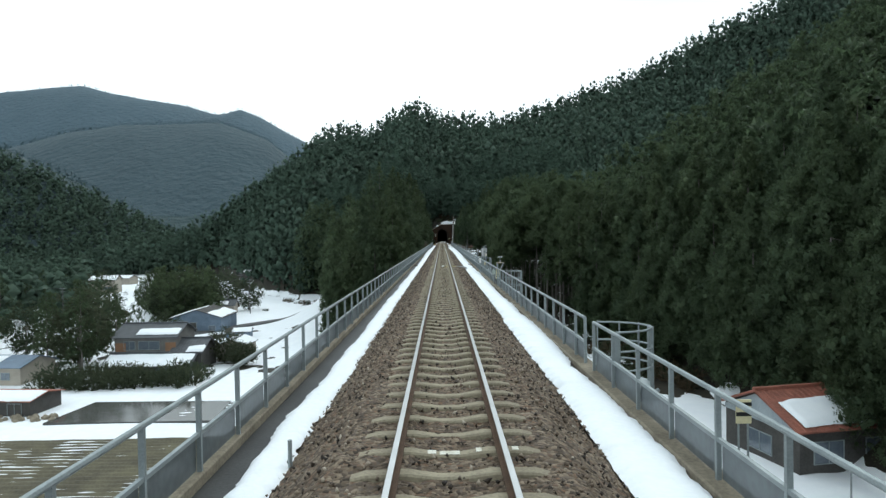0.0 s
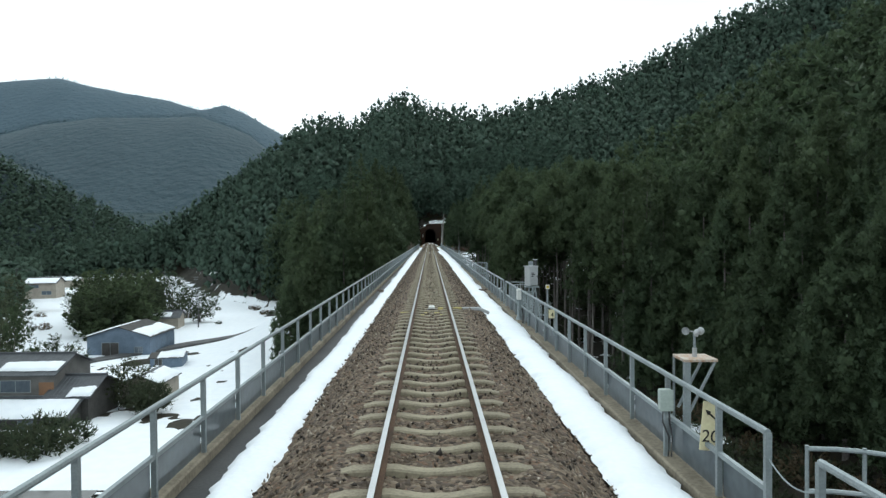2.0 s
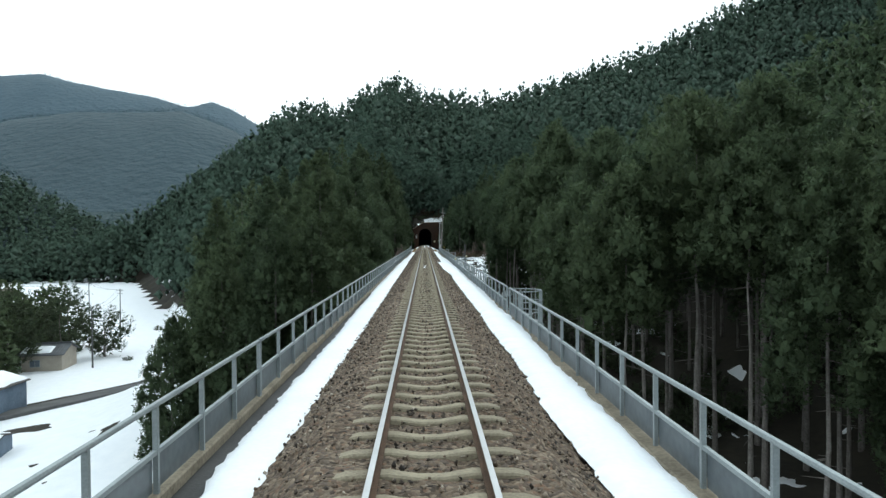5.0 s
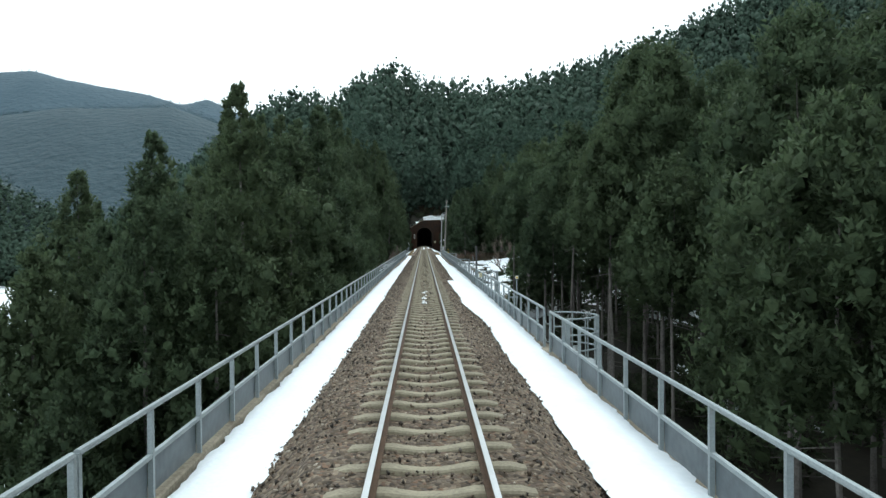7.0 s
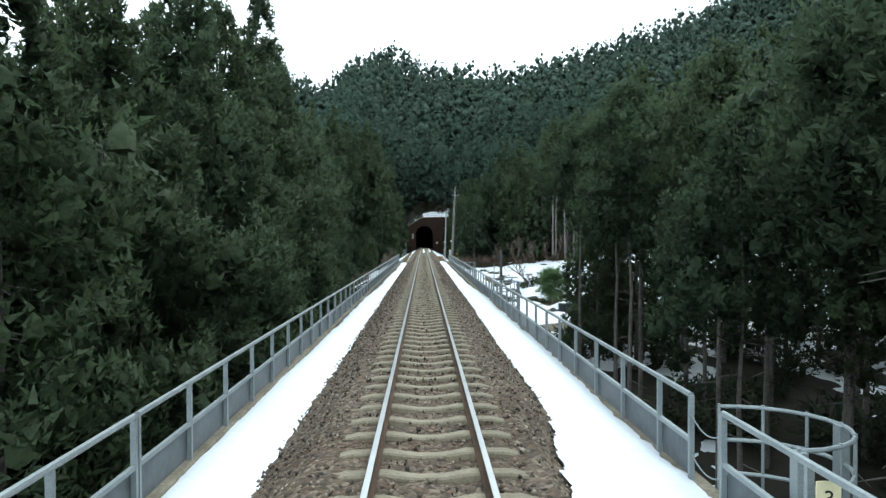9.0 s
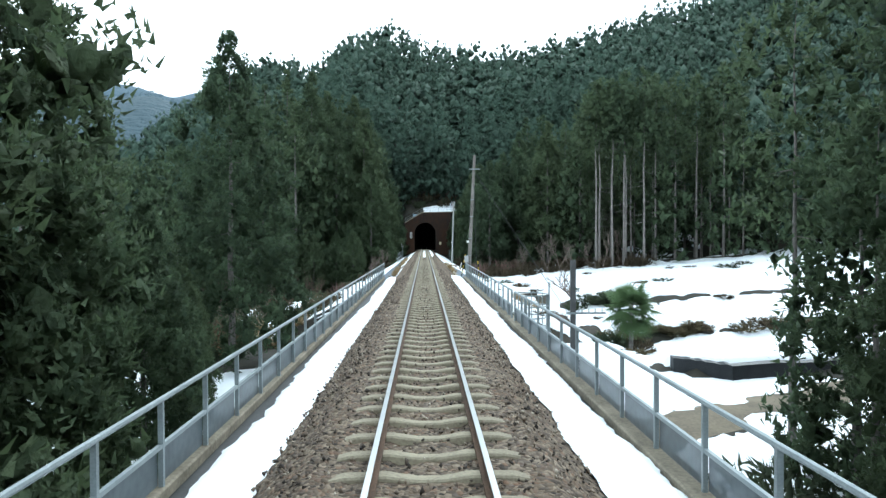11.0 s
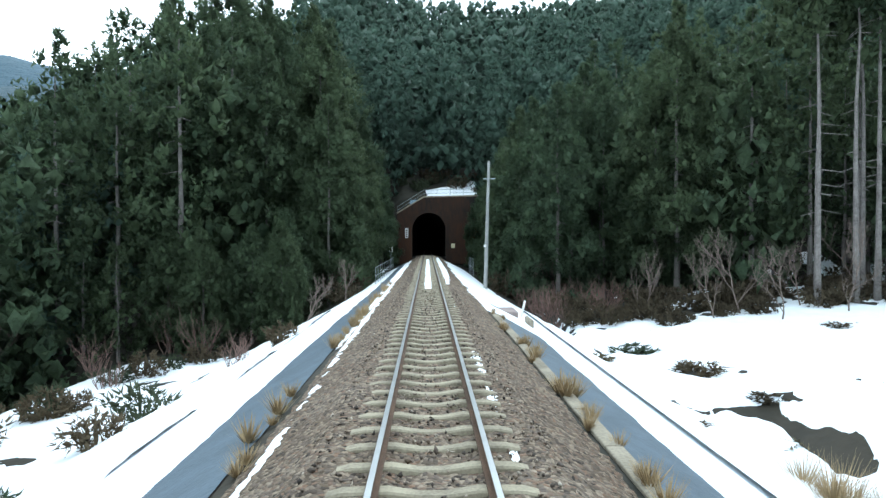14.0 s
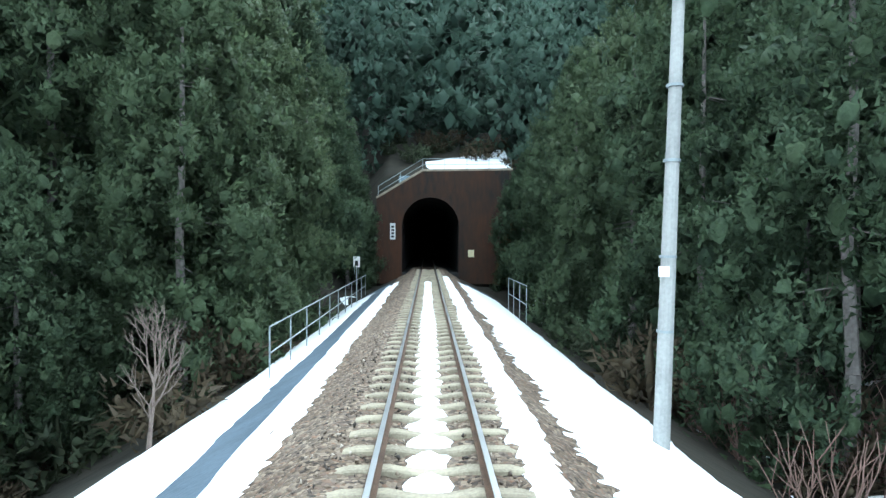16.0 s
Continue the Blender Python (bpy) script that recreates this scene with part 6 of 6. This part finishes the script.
# ---- tunnel furniture ----
plate_sign("tall white plate with dark writing bars beside the tunnel mouth", -2.95, PORTAL - 0.05, 2.35, 0.45, 1.35, M_WHITE, "", False, 4)
plate_sign("pale yellow plate on the tunnel headwall", 3.55, PORTAL - 0.05, 0.92, 0.5, 0.6, M_CREAM, "", False, 0)
root = plate_sign("small white plate on a post by the handrail", -4.4, 291.4, 0.6, 0.4, 0.65, M_WHITE, "", True, 1)
part("post", tube(bmesh.new(), (0, 0.03, -1.9), (0, 0.03, 0.4), 0.03), M_STEEL, root)


def handrail(label, pts, h, posts):
    root = new("handrail")
    root.location = pts[0]
    tagged(root, label, "railing", "tunnel handrails")
    a, b = Vector((0, 0, 0)), Vector(pts[1]) - Vector(pts[0])
    for z in (h, h * 0.5):
        part("rail", tube(bmesh.new(), a + Vector((0, 0, z)), b + Vector((0, 0, z)), 0.025), M_STEEL, root)
    for i in range(posts):
        p = a.lerp(b, i / (posts - 1))
        part("post", tube(bmesh.new(), p - Vector((0, 0, 0.3)), p + Vector((0, 0, h)), 0.025), M_STEEL, root)


handrail("grey tubular handrail on the bank before the tunnel", [(-4.5, 270.5, -1.75), (-4.5, 298, -1.75)], 1.5, 11)
handrail("short grey handrail beside the tunnel approach", [(4.9, 284, -1.9), (4.9, 291, -1.9)], 1.9, 4)
handrail("thin fence along the tunnel coping", [(-4.2, PORTAL + 0.5, 5.8), (-0.5, PORTAL + 0.5, 8.1)], 1.0, 3)
handrail("thin fence along the tunnel coping", [(-0.5, PORTAL + 0.5, 8.1), (6.9, PORTAL + 0.5, 8.25)], 1.0, 5)
cloth("slope_snow", "ragged snow lying on the slope beside the tunnel", 7.0, 16, 278, 304, 0.2, 0.25, height, lambda x, y: -0.55 + 1.3 * lumps(x, y, 3.0, 58) + 0.7 * lumps(x, y, 0.8, 59) + 0.5 * (np.abs(x - 8.8) < 1.2) * (y > 296), deep=0.15)
cloth("portal_snow", "snow on the slope above the tunnel", -2, 9, 306.1, 316, 0.25, 0.25, height, lambda x, y: np.minimum(rect(x, y, -0.4, 6.8, 305, 311.5 + (x - 3) * 0.5, 1.5), 1) + 0.5 * lumps(x, y, 2, 53), deep=0.3)
root = new("concrete_slab")
root.location = (3.6, 246.6, -1.3)
tagged(root, "reddish concrete cover slab half covered by snow", "slab")
part("slab", box(bmesh.new(), -0.55, 0.6, -1.0, 1.0, -0.25, 0.05, 0.02), material("reddish_concrete", (0.3, 0.24, 0.22), (0.2, 0.16, 0.15), scale=1, fine=12), root)
part("lip", box(bmesh.new(), 0.85, 1.0, -3.0, -1.4, -0.6, -0.1, 0.02), M_CONCRETE, root)
post("marker_stick", "short white marker leaning on the slab", 4.75, 248.4, -1.9, -1.0, 0.06, M_WHITE, 6, (0.2, 0))

# ---- village ----
M_TILE = material("dark_roof_tile", (0.1, 0.105, 0.115), (0.06, 0.065, 0.07), scale=1, fine=10, rough=0.5)
M_REDTILE = material("red_roof_tile", (0.34, 0.13, 0.09), (0.22, 0.09, 0.065), scale=1, fine=8, rough=0.6)
M_BLUEWALL = material("blue_grey_sheet_wall", (0.17, 0.22, 0.29), (0.11, 0.15, 0.2), scale=0.8, fine=6, rough=0.6)
M_BLUEPALE = material("pale_gable_board", (0.42, 0.47, 0.5), (0.3, 0.34, 0.37), scale=1, fine=8)
M_TANWALL = material("tan_plaster", (0.4, 0.36, 0.3), (0.29, 0.26, 0.22), scale=0.8, fine=8)
M_DARKWALL = material("dark_board_wall", (0.09, 0.085, 0.08), (0.05, 0.048, 0.045), scale=1, fine=8)
M_ORANGEWALL = material("ochre_plaster", (0.3, 0.17, 0.1), (0.22, 0.13, 0.08), scale=0.8, fine=8)
M_GREYWALL = material("grey_plaster", (0.2, 0.195, 0.185), (0.12, 0.115, 0.11), scale=0.8, fine=8)
M_GLASS = material("window_glass", (0.14, 0.17, 0.2), (0.1, 0.12, 0.15), scale=2, fine=5, rough=0.08, bump=0, spec=0.8)
M_ROAD = material("wet_asphalt", (0.12, 0.12, 0.12), (0.07, 0.07, 0.07), scale=0.5, fine=8)
M_PADDY = material("flooded_paddy", (0.09, 0.09, 0.085), (0.06, 0.06, 0.055), scale=0.3, fine=1.2, rough=0.12, bump=0.1)


def gable(bm, w, d, eave, ridge, over, thick, along="x"):
    """Two roof slopes with thickness over a w x d plan, centred."""
    for s in (-1, 1):
        if along == "x":
            half = d / 2 + over
            drop = (ridge - eave) * over / (d / 2)
            a = [(-w / 2 - over, 0, ridge), (w / 2 + over, 0, ridge), (w / 2 + over, s * half, eave - drop), (-w / 2 - over, s * half, eave - drop)]
        else:
            half = w / 2 + over
            drop = (ridge - eave) * over / (w / 2)
            a = [(0, -d / 2 - over, ridge), (0, d / 2 + over, ridge), (s * half, d / 2 + over, eave - drop), (s * half, -d / 2 - over, eave - drop)]
        lo = [bm.verts.new(p) for p in a]
        hi = [bm.verts.new((p[0], p[1], p[2] + thick)) for p in a]
        bm.faces.new(lo)
        bm.faces.new(hi)
        for k in range(4):
            bm.faces.new((lo[k], lo[(k + 1) % 4], hi[(k + 1) % 4], hi[k]))
    bmesh.ops.recalc_face_normals(bm, faces=bm.faces)
    return bm


def slope_snow(w, d, eave, ridge, along, s, u0, u1, v0, v1, thick, seed):
    """A ragged sheet of snow on one roof slope; u runs along the ridge, v down the slope."""
    n, m_ = 70, 9
    r = np.random.RandomState(seed)
    u = np.linspace(u0, u1, n)
    e0, e1 = v0 + wavy(u * 10, 0.03, seed, ((0.4, 0.35), (1.5, 0.8))), v1 + wavy(u * 10, 0.022, seed + 1, ((0.4, 0.35), (1.5, 0.8)))
    t = np.linspace(0, 1, m_)
    v = e0[:, None] * (1 - t) + e1[:, None] * t
    U = np.repeat(u[:, None], m_, 1)
    body = thick * np.minimum(1, 8 * np.minimum.reduce([t[None] + 0 * U, 1 - t[None] + 0 * U, np.abs(U - u0) * 3 + 0.02, np.abs(u1 - U) * 3 + 0.02]))
    if along == "x":
        P = np.stack([(U - 0.5) * w, s * v * d / 2, ridge - (ridge - eave) * v + 0.08 + body], -1)
    else:
        P = np.stack([s * v * w / 2, (U - 0.5) * d, ridge - (ridge - eave) * v + 0.08 + body], -1)
    q = (np.arange(n - 1)[:, None] * m_ + np.arange(m_ - 1)[None, :]).ravel()
    return mesh_np("roof_snow", P.reshape(-1, 3), np.stack([q, q + 1, q + m_ + 1, q + m_], -1))


def house(name, label, x, y, z, w, d, eave, ridge, walls, roof, along="x", turn=0.0, windows=(), snow=(), doors=(), over=0.5, ribs=True):
    """A house on a w x d plan. windows and doors: (side, offset, sill, width, height); snow: (slope, u0, u1, v0, v1)."""
    root = new(name)
    root.matrix_basis = pose(x, y, z, 0, 0, turn)
    tagged(root, label, "house", "village buildings")
    bm = bmesh.new()
    box(bm, -w / 2, w / 2, -d / 2, d / 2, -0.6, eave)
    for s in (-1, 1):
        tri = [(s * w / 2, -d / 2, eave), (s * w / 2, d / 2, eave), (s * w / 2, 0, ridge)] if along == "x" else [(-w / 2, s * d / 2, eave), (w / 2, s * d / 2, eave), (0, s * d / 2, ridge)]
        bm.faces.new([bm.verts.new(p) for p in tri])
    part("wall_shell", bm, walls, root)
    rf = part("roof", gable(bmesh.new(), w, d, eave, ridge, over, 0.12, along), roof, root)
    if ribs:
        bm = bmesh.new()
        span = w if along == "x" else d
        run = d if along == "x" else w
        drop = (ridge - eave) * over / (run / 2)
        for k in range(int((span + 2 * over) / 0.45)):
            p = -span / 2 - over + 0.2 + k * 0.45
            for s in (-1, 1):
                e = s * (run / 2 + over - 0.03)
                if along == "x":
                    tube(bm, (p, 0, ridge + 0.13), (p, e, eave - drop + 0.13), 0.05, 0.05, 4)
                else:
                    tube(bm, (0, p, ridge + 0.13), (e, p, eave - drop + 0.13), 0.05, 0.05, 4)
        part("tile_ribbing", bm, roof, rf)
        bm = bmesh.new()
        if along == "x":
            box(bm, -w / 2 - over, w / 2 + over, -0.15, 0.15, ridge + 0.05, ridge + 0.3, 0.03)
        else:
            box(bm, -0.15, 0.15, -d / 2 - over, d / 2 + over, ridge + 0.05, ridge + 0.3, 0.03)
        part("ridge_cap", bm, roof, rf)
    for i, (s, u0, u1, v0, v1) in enumerate(snow):
        link("roof_snow", slope_snow(w + 2 * over, d + 2 * over, eave - 0.05, ridge + 0.05, along, s, u0, u1, v0, v1, 0.22, int(abs(x) * 10) + i), M_SNOW, rf, "thick snow on the roof", True)
    for kind, items in (("window", windows), ("door", doors)):
        for side, off, sill, ww, hh in items:
            hold = new(kind)
            hold.parent = root
            hold.matrix_basis = {"front": pose(off, -d / 2, sill, 0, 0, 0), "right": pose(w / 2, off, sill, 0, 0, 90), "left": pose(-w / 2, off, sill, 0, 0, -90)}[side]
            part("pane" if kind == "window" else "leaf", box(bmesh.new(), -ww / 2, ww / 2, -0.03, 0.02, 0, hh), M_GLASS if kind == "window" else M_DARKWALL, hold)
            bm = bmesh.new()
            for a, b, c, e in ((-ww / 2 - 0.06, ww / 2 + 0.06, hh, hh + 0.07), (-ww / 2 - 0.06, ww / 2 + 0.06, -0.07, 0), (-ww / 2 - 0.06, -ww / 2, 0, hh), (ww / 2, ww / 2 + 0.06, 0, hh), (-0.03, 0.03, 0, hh)):
                box(bm, a, b, -0.07, 0.01, c, e)
            part("frame", bm, M_STEEL, hold)
    return root


# the two-storey farmhouse: a low front wing, an upper storey and an annex
house("farmhouse", "old two-storey farmhouse with ochre walls and snowy dark tiles", -49.2, 108, -19.4, 10, 8, 6.0, 7.6, M_GREYWALL, M_TILE, "x", 0,
      [("front", 0.6, 3.9, 3.4, 1.3), ("front", -2.6, 3.9, 1.8, 1.3)], [(-1, 0.35, 0.98, 0.45, 0.85)])
farm = [o for o in bpy.data.objects if o.name == "farmhouse"][0]
for a in (-4.9, 3.3):
    part("wall_panel", box(bmesh.new(), a, a + 1.7, -4.04, -3.98, 3.5, 5.0), M_ORANGEWALL, farm, "ochre plaster panel")
house("farmhouse_wing", "low farmhouse wing under a snow-covered tiled roof", -47.3, 103, -19.4, 13.5, 6, 2.0, 3.4, M_DARKWALL, M_TILE, "x", 0,
      [("front", -3, 0.6, 2.4, 1.2), ("front", 2.5, 0.6, 2.0, 1.2)], [(-1, 0.02, 0.98, 0.1, 1.0)], [("front", 5, 0, 1.6, 1.8)])
house("farmhouse_annex", "ribbed dark-roofed annex of the farmhouse with a snow patch", -42, 106.5, -19.4, 4.6, 7, 3.6, 5.2, M_DARKWALL, M_TILE, "x", 0, [], [(-1, 0.5, 1.0, 0.6, 1.0)])
house("barn", "blue-grey sheet-metal barn with a snowy brown gable roof", -57, 151.2, -19.2, 11.4, 11, 3.7, 5.5, M_BLUEWALL, M_DARKWALL, "y", 0,
      [("front", 3.6, 0.8, 1.4, 1.0)], [(-1, 0.0, 1.0, 0.15, 1.0), (1, 0.0, 1.0, 0.4, 0.95)], [("front", -1.5, 0, 3.0, 2.6)], 0.35, False)
house("shed", "small tan plastered shed with a snow-capped roof", -37.4, 114, -19.2, 5, 6.5, 2.9, 3.9, M_TANWALL, M_TILE, "y", 0,
      [("front", 1.0, 1.2, 0.8, 0.7)], [(-1, 0.02, 0.98, 0.05, 1.0), (1, 0.02, 0.98, 0.1, 1.0)], [], 0.3, False)
house("hut", "blue-grey hut with a shallow snowy roof", -44.3, 137, -19.3, 5, 4.5, 1.9, 2.4, M_BLUEWALL, M_DARKWALL, "x", 10,
      [], [(-1, 0.25, 1.0, 0.02, 1.0)], [("front", -1.2, 0, 1.1, 1.7)], 0.25, False)
house("cottage", "weathered grey cottage among trees by the road", -62.5, 181, -19.0, 6, 6, 3.0, 4.2, M_TANWALL, M_TILE, "x", 8,
      [("front", -1, 1.0, 1.4, 1.0)], [(-1, 0.05, 0.7, 0.3, 0.9)])
house("carport", "open dark shed with a red fascia and snow on its roof", -57, 80.5, -19.0, 13, 5.5, 2.0, 2.5, M_DARKWALL, M_REDTILE, "x", -6,
      [], [(-1, 0.0, 0.46, 0.03, 1.0), (-1, 0.49, 1.0, 0.03, 1.0)], [("front", 4.5, 0, 1.8, 1.6), ("front", 1.5, 0, 1.8, 1.6)], 0.4, False)
house("village_house", "tan house with blue roof trim and some snow", -68, 98, -19.0, 11, 7, 2.9, 4.0, M_TANWALL, M_BLUEWALL, "x", -8,
      [("front", 3, 1, 1.4, 1.0)], [(-1, 0.0, 0.6, 0.1, 0.95)], [], 0.4, False)
house("far_house", "distant two-storey house with snowy roofs", -137, 257, -17.5, 10, 8, 4.8, 6.4, M_TANWALL, M_DARKWALL, "x", 10,
      [("front", -2, 3.2, 3, 1.0), ("front", 2, 0.8, 3, 1.2)], [(-1, 0.02, 0.98, 0.05, 1.0)])
house("far_shed", "distant low shed with a snowy roof", -100, 330, -16.8, 9, 6, 2.4, 3.6, M_DARKWALL, M_DARKWALL, "x", 5, [], [(-1, 0.02, 0.98, 0.05, 1.0)], [], 0.4, False)
house("far_shed", "distant low shed with a snowy roof", -150, 300, -17.0, 8, 6, 2.4, 3.6, M_TANWALL, M_DARKWALL, "x", -12, [], [(-1, 0.02, 0.98, 0.05, 1.0)], [], 0.4, False)
# the red-tiled house under the viaduct
house("red_roof_house", "house with a red tiled roof under a thick sheet of snow", 26.5, 45.6, -14.4, 8.4, 7.6, 3.6, 5.2, M_DARKWALL, M_REDTILE, "x", 11,
      [("front", -2, 1.2, 2.2, 1.4), ("front", 2, 1.2, 2.2, 1.4), ("left", 0, 1.0, 2.4, 1.3)], [(-1, 0.08, 0.99, 0.32, 0.92)])
red = [o for o in bpy.data.objects if o.name == "red_roof_house"][0]
bm = bmesh.new()
box(bm, -4.3, -4.22, -3.8, 3.8, 3.1, 3.5, 0.02)
tri = [bm.verts.new((x, y, z)) for x in (-4.26, -4.22) for y, z in ((-3.6, 3.5), (3.6, 3.5), (0, 5.1))]
bm.faces.new(tri[:3])
bm.faces.new(tri[3:])
part("gable_board", bm, M_BLUEPALE, red, "pale blue-grey gable boarding")
bm = bmesh.new()
for k in range(1, 16):
    v = k / 15
    tube(bm, (-4.7, -v * 4.3, 5.33 - v * 1.83), (4.7, -v * 4.3, 5.33 - v * 1.83), 0.035, 0.035, 4)
part("tile_edging", bm, M_REDTILE, red, "rows of red tile edges")
post("thin_pole", "thin pale pole beside the red-roofed house", 17.0, 26.4, -14.3, -7.6, 0.04, M_STEEL)
house("outbuilding", "small lean-to outbuilding with a snow-capped red roof", 15.2, 24.0, -14.4, 5, 4, 2.2, 3.2, M_DARKWALL, M_REDTILE, "x", 8, [], [(-1, 0.05, 0.95, 0.1, 1.0)])

# road, paddy and field beds
def bed(name, label, pts, z, mat, category):
    bm = bmesh.new()
    lo = [bm.verts.new((x, y, z - 0.4)) for x, y in pts]
    hi = [bm.verts.new((x, y, z)) for x, y in pts]
    bm.faces.new(hi)
    for k in range(len(pts)):
        j = (k + 1) % len(pts)
        bm.faces.new((lo[k], lo[j], hi[j], hi[k]))
    bmesh.ops.recalc_face_normals(bm, faces=bm.faces)
    return tagged(part(name, bm, mat), label, category, kind="structure")


bed("road", "narrow wet village road", [(-64, 134.5), (-60, 134.5), (-33, 176.5), (-33, 181)], -18.5, M_ROAD, "road")
bed("paddy", "flooded dark paddy among snowy fields", [(-47, 73.5), (-27, 73.5), (-28, 82.5), (-46, 83)], -18.75, M_PADDY, "paddy")
M_FIELD = material("stubble_field", (0.14, 0.125, 0.08), (0.07, 0.062, 0.045), scale=0.4, fine=5)
ys, xs = np.arange(28, 67.01, 0.22), np.arange(-62, -7.9, 1.5)
FX, FY = np.meshgrid(xs, ys)
FZ = -18.72 + 0.09 * np.sin(FY * 6.283 / 0.9) + 0.03 * np.random.RandomState(3).randn(*FX.shape)
n = len(xs)
q = (np.arange(len(ys) - 1)[:, None] * n + np.arange(n - 1)[None, :]).ravel()
tagged(link("stubble_field", mesh_np("stubble_field", np.stack([FX, FY, FZ], -1).reshape(-1, 3), np.stack([q, q + 1, q + n + 1, q + n], -1)), M_FIELD), "ploughed brown field with furrows", "field", kind="structure")
cloth("snow_field", "thin streaks of snow left in the furrows", -62, -8, 28, 67, 0.5, 0.15, lambda x, y: -18.76 + 0 * x, lambda x, y: 0.7 * np.sin(y * 6.283 / 0.9 + 3.1) - 1.0 + 1.1 * lumps(x, y, 6, 34) + 0.7 * lumps(x, y, 1.5, 35), deep=0.12)
cloth("snow_field", "rims and streaks of snow across the paddy", -47, -27, 73.5, 83, 0.4, 0.15, lambda x, y: -18.76 + 0 * x, lambda x, y: 0.5 * np.sin(y * 5) - 0.85 + 1.2 * lumps(x, y, 5, 55) + 0.6 * lumps(x, y, 1.2, 56), deep=0.06)
bm = bmesh.new()
for k in range(24):
    a = r.uniform(-0.3, 0.3)
    bmesh.ops.create_icosphere(bm, subdivisions=1, radius=0.5, matrix=Matrix.Translation((-55 + k * 0.35, 76 + math.sin(k) * 1.0, -18.9)) @ Matrix.Scale(r.uniform(0.5, 1.2), 4))
tagged(part("rock_heap", bm, M_CONCRETE), "heap of grey rocks at the field edge", "rocks", kind="stuff")

# village trees
for x, y, k, s in [(-60, 104, 6, 1.25), (-57, 110, 0, 0.55), (-63, 112, 6, 1.1), (-66, 176, 6, 1.2), (-72, 182, 6, 1.3), (-63, 185, 6, 1.1), (-59, 192, 7, 1.2), (-78, 190, 2, 0.6), (-70, 200, 6, 1.2), (-84, 186, 6, 1.2),
                   (-68, 166, 7, 1.2), (-75, 170, 7, 1.3), (-52, 118, 7, 1.0), (-68, 125, 6, 1.1), (-75, 140, 6, 1.2), (-82, 150, 0, 0.6), (-90, 165, 6, 1.3),
                   (-92, 205, 2, 0.65), (-100, 220, 6, 1.3), (-96, 235, 6, 1.2), (-110, 230, 2, 0.6), (-88, 120, 0, 0.6), (-95, 130, 2, 0.65), (-105, 150, 0, 0.65), (-112, 170, 2, 0.6), (-120, 190, 0, 0.6), (-84, 108, 6, 1.2),
                   (-98, 112, 0, 0.6), (-110, 125, 2, 0.65), (-34, 106, 8, 0.9), (-128, 215, 2, 0.6), (-140, 235, 0, 0.6), (-78, 118, 7, 1.3), (-58, 101, 0, 0.66), (-61.5, 106, 2, 0.72), (-65, 103.5, 0, 0.6), (-54.5, 113, 2, 0.62), (-68, 110, 2, 0.62), (-38, 109, 7, 0.8)]:
    plant(k, x, y, s, (x * 37) % 360)
for i, x in enumerate(np.arange(-58, -37, 1.9)):
    for row in range(2):
        bush(float(x) + r.uniform(-0.5, 0.5), 91 + row * 3.4 + r.uniform(-0.6, 0.6), r.uniform(2.2, 3.0), 400 + i * 2 + row, M_LEAF, "tall dark hedge shrub before the farmhouse")
for i in range(70):
    x, y = r.uniform(-130, -30), r.uniform(100, 260)
    if not bool(woods(np.array(x), np.array(y))) and not (-63 < x < -33 and 134 < y < 181):
        bush(x, y, r.uniform(0.8, 2.0), 460 + i, r.choice((M_LEAF, M_DEADLEAF)), "garden shrub with snow round it")


def village_pole(x, y, top):
    z = ground_at(x, y)
    root = new("utility_pole")
    root.location = (x, y, z - 0.2)
    tagged(root, "slender village utility pole with two cross-arms", "utility pole", "village poles")
    part("pole", tube(bmesh.new(), (0, 0, 0), (0, 0, top - z), 0.16, 0.1), M_DARKPOLE, root)
    for k in (0.4, 1.1):
        part("cross_arm", box(bmesh.new(), -0.7, 0.7, -0.06, 0.06, top - z - k, top - z - k + 0.09), M_STEEL, root)


poles = [(-55, 180, -8.6), (-72.7, 227, -9.0), (-92, 250, -8.5), (-112, 240, -8.5), (-150, 262, -7.5), (-95, 158, -8.5), (-130, 140, -8)]
for p in poles:
    village_pole(*p)
for a, b in ((0, 1), (1, 2), (2, 3), (3, 4), (5, 6)):
    for k in (-0.6, 0.6):
        p, q_ = poles[a], poles[b]
        cable("power_line", "sagging village power line", sag((p[0] + k, p[1], p[2] - 0.3), (q_[0] + k, q_[1], q_[2] - 0.3), 0.8), 0.02)
# ---- sleepers ----
spare = bmesh.new()
count = 0
for i in range(-16, 470):
    y = SLEEPER_0 + i * SLEEPER_STEP
    if 5.0 < y and count < 300:
        s = link("sleeper", sleeper, M_SLEEPER, track)
        s.location.y = y
        count += 1
    else:
        before = len(spare.verts)
        spare.from_mesh(sleeper)
        spare.verts.ensure_lookup_table()
        for v in spare.verts[before:]:
            v.co.y += y
tagged(part("more_sleepers", spare, M_SLEEPER, track, "grey-tan concrete sleepers"), kind="stuff")
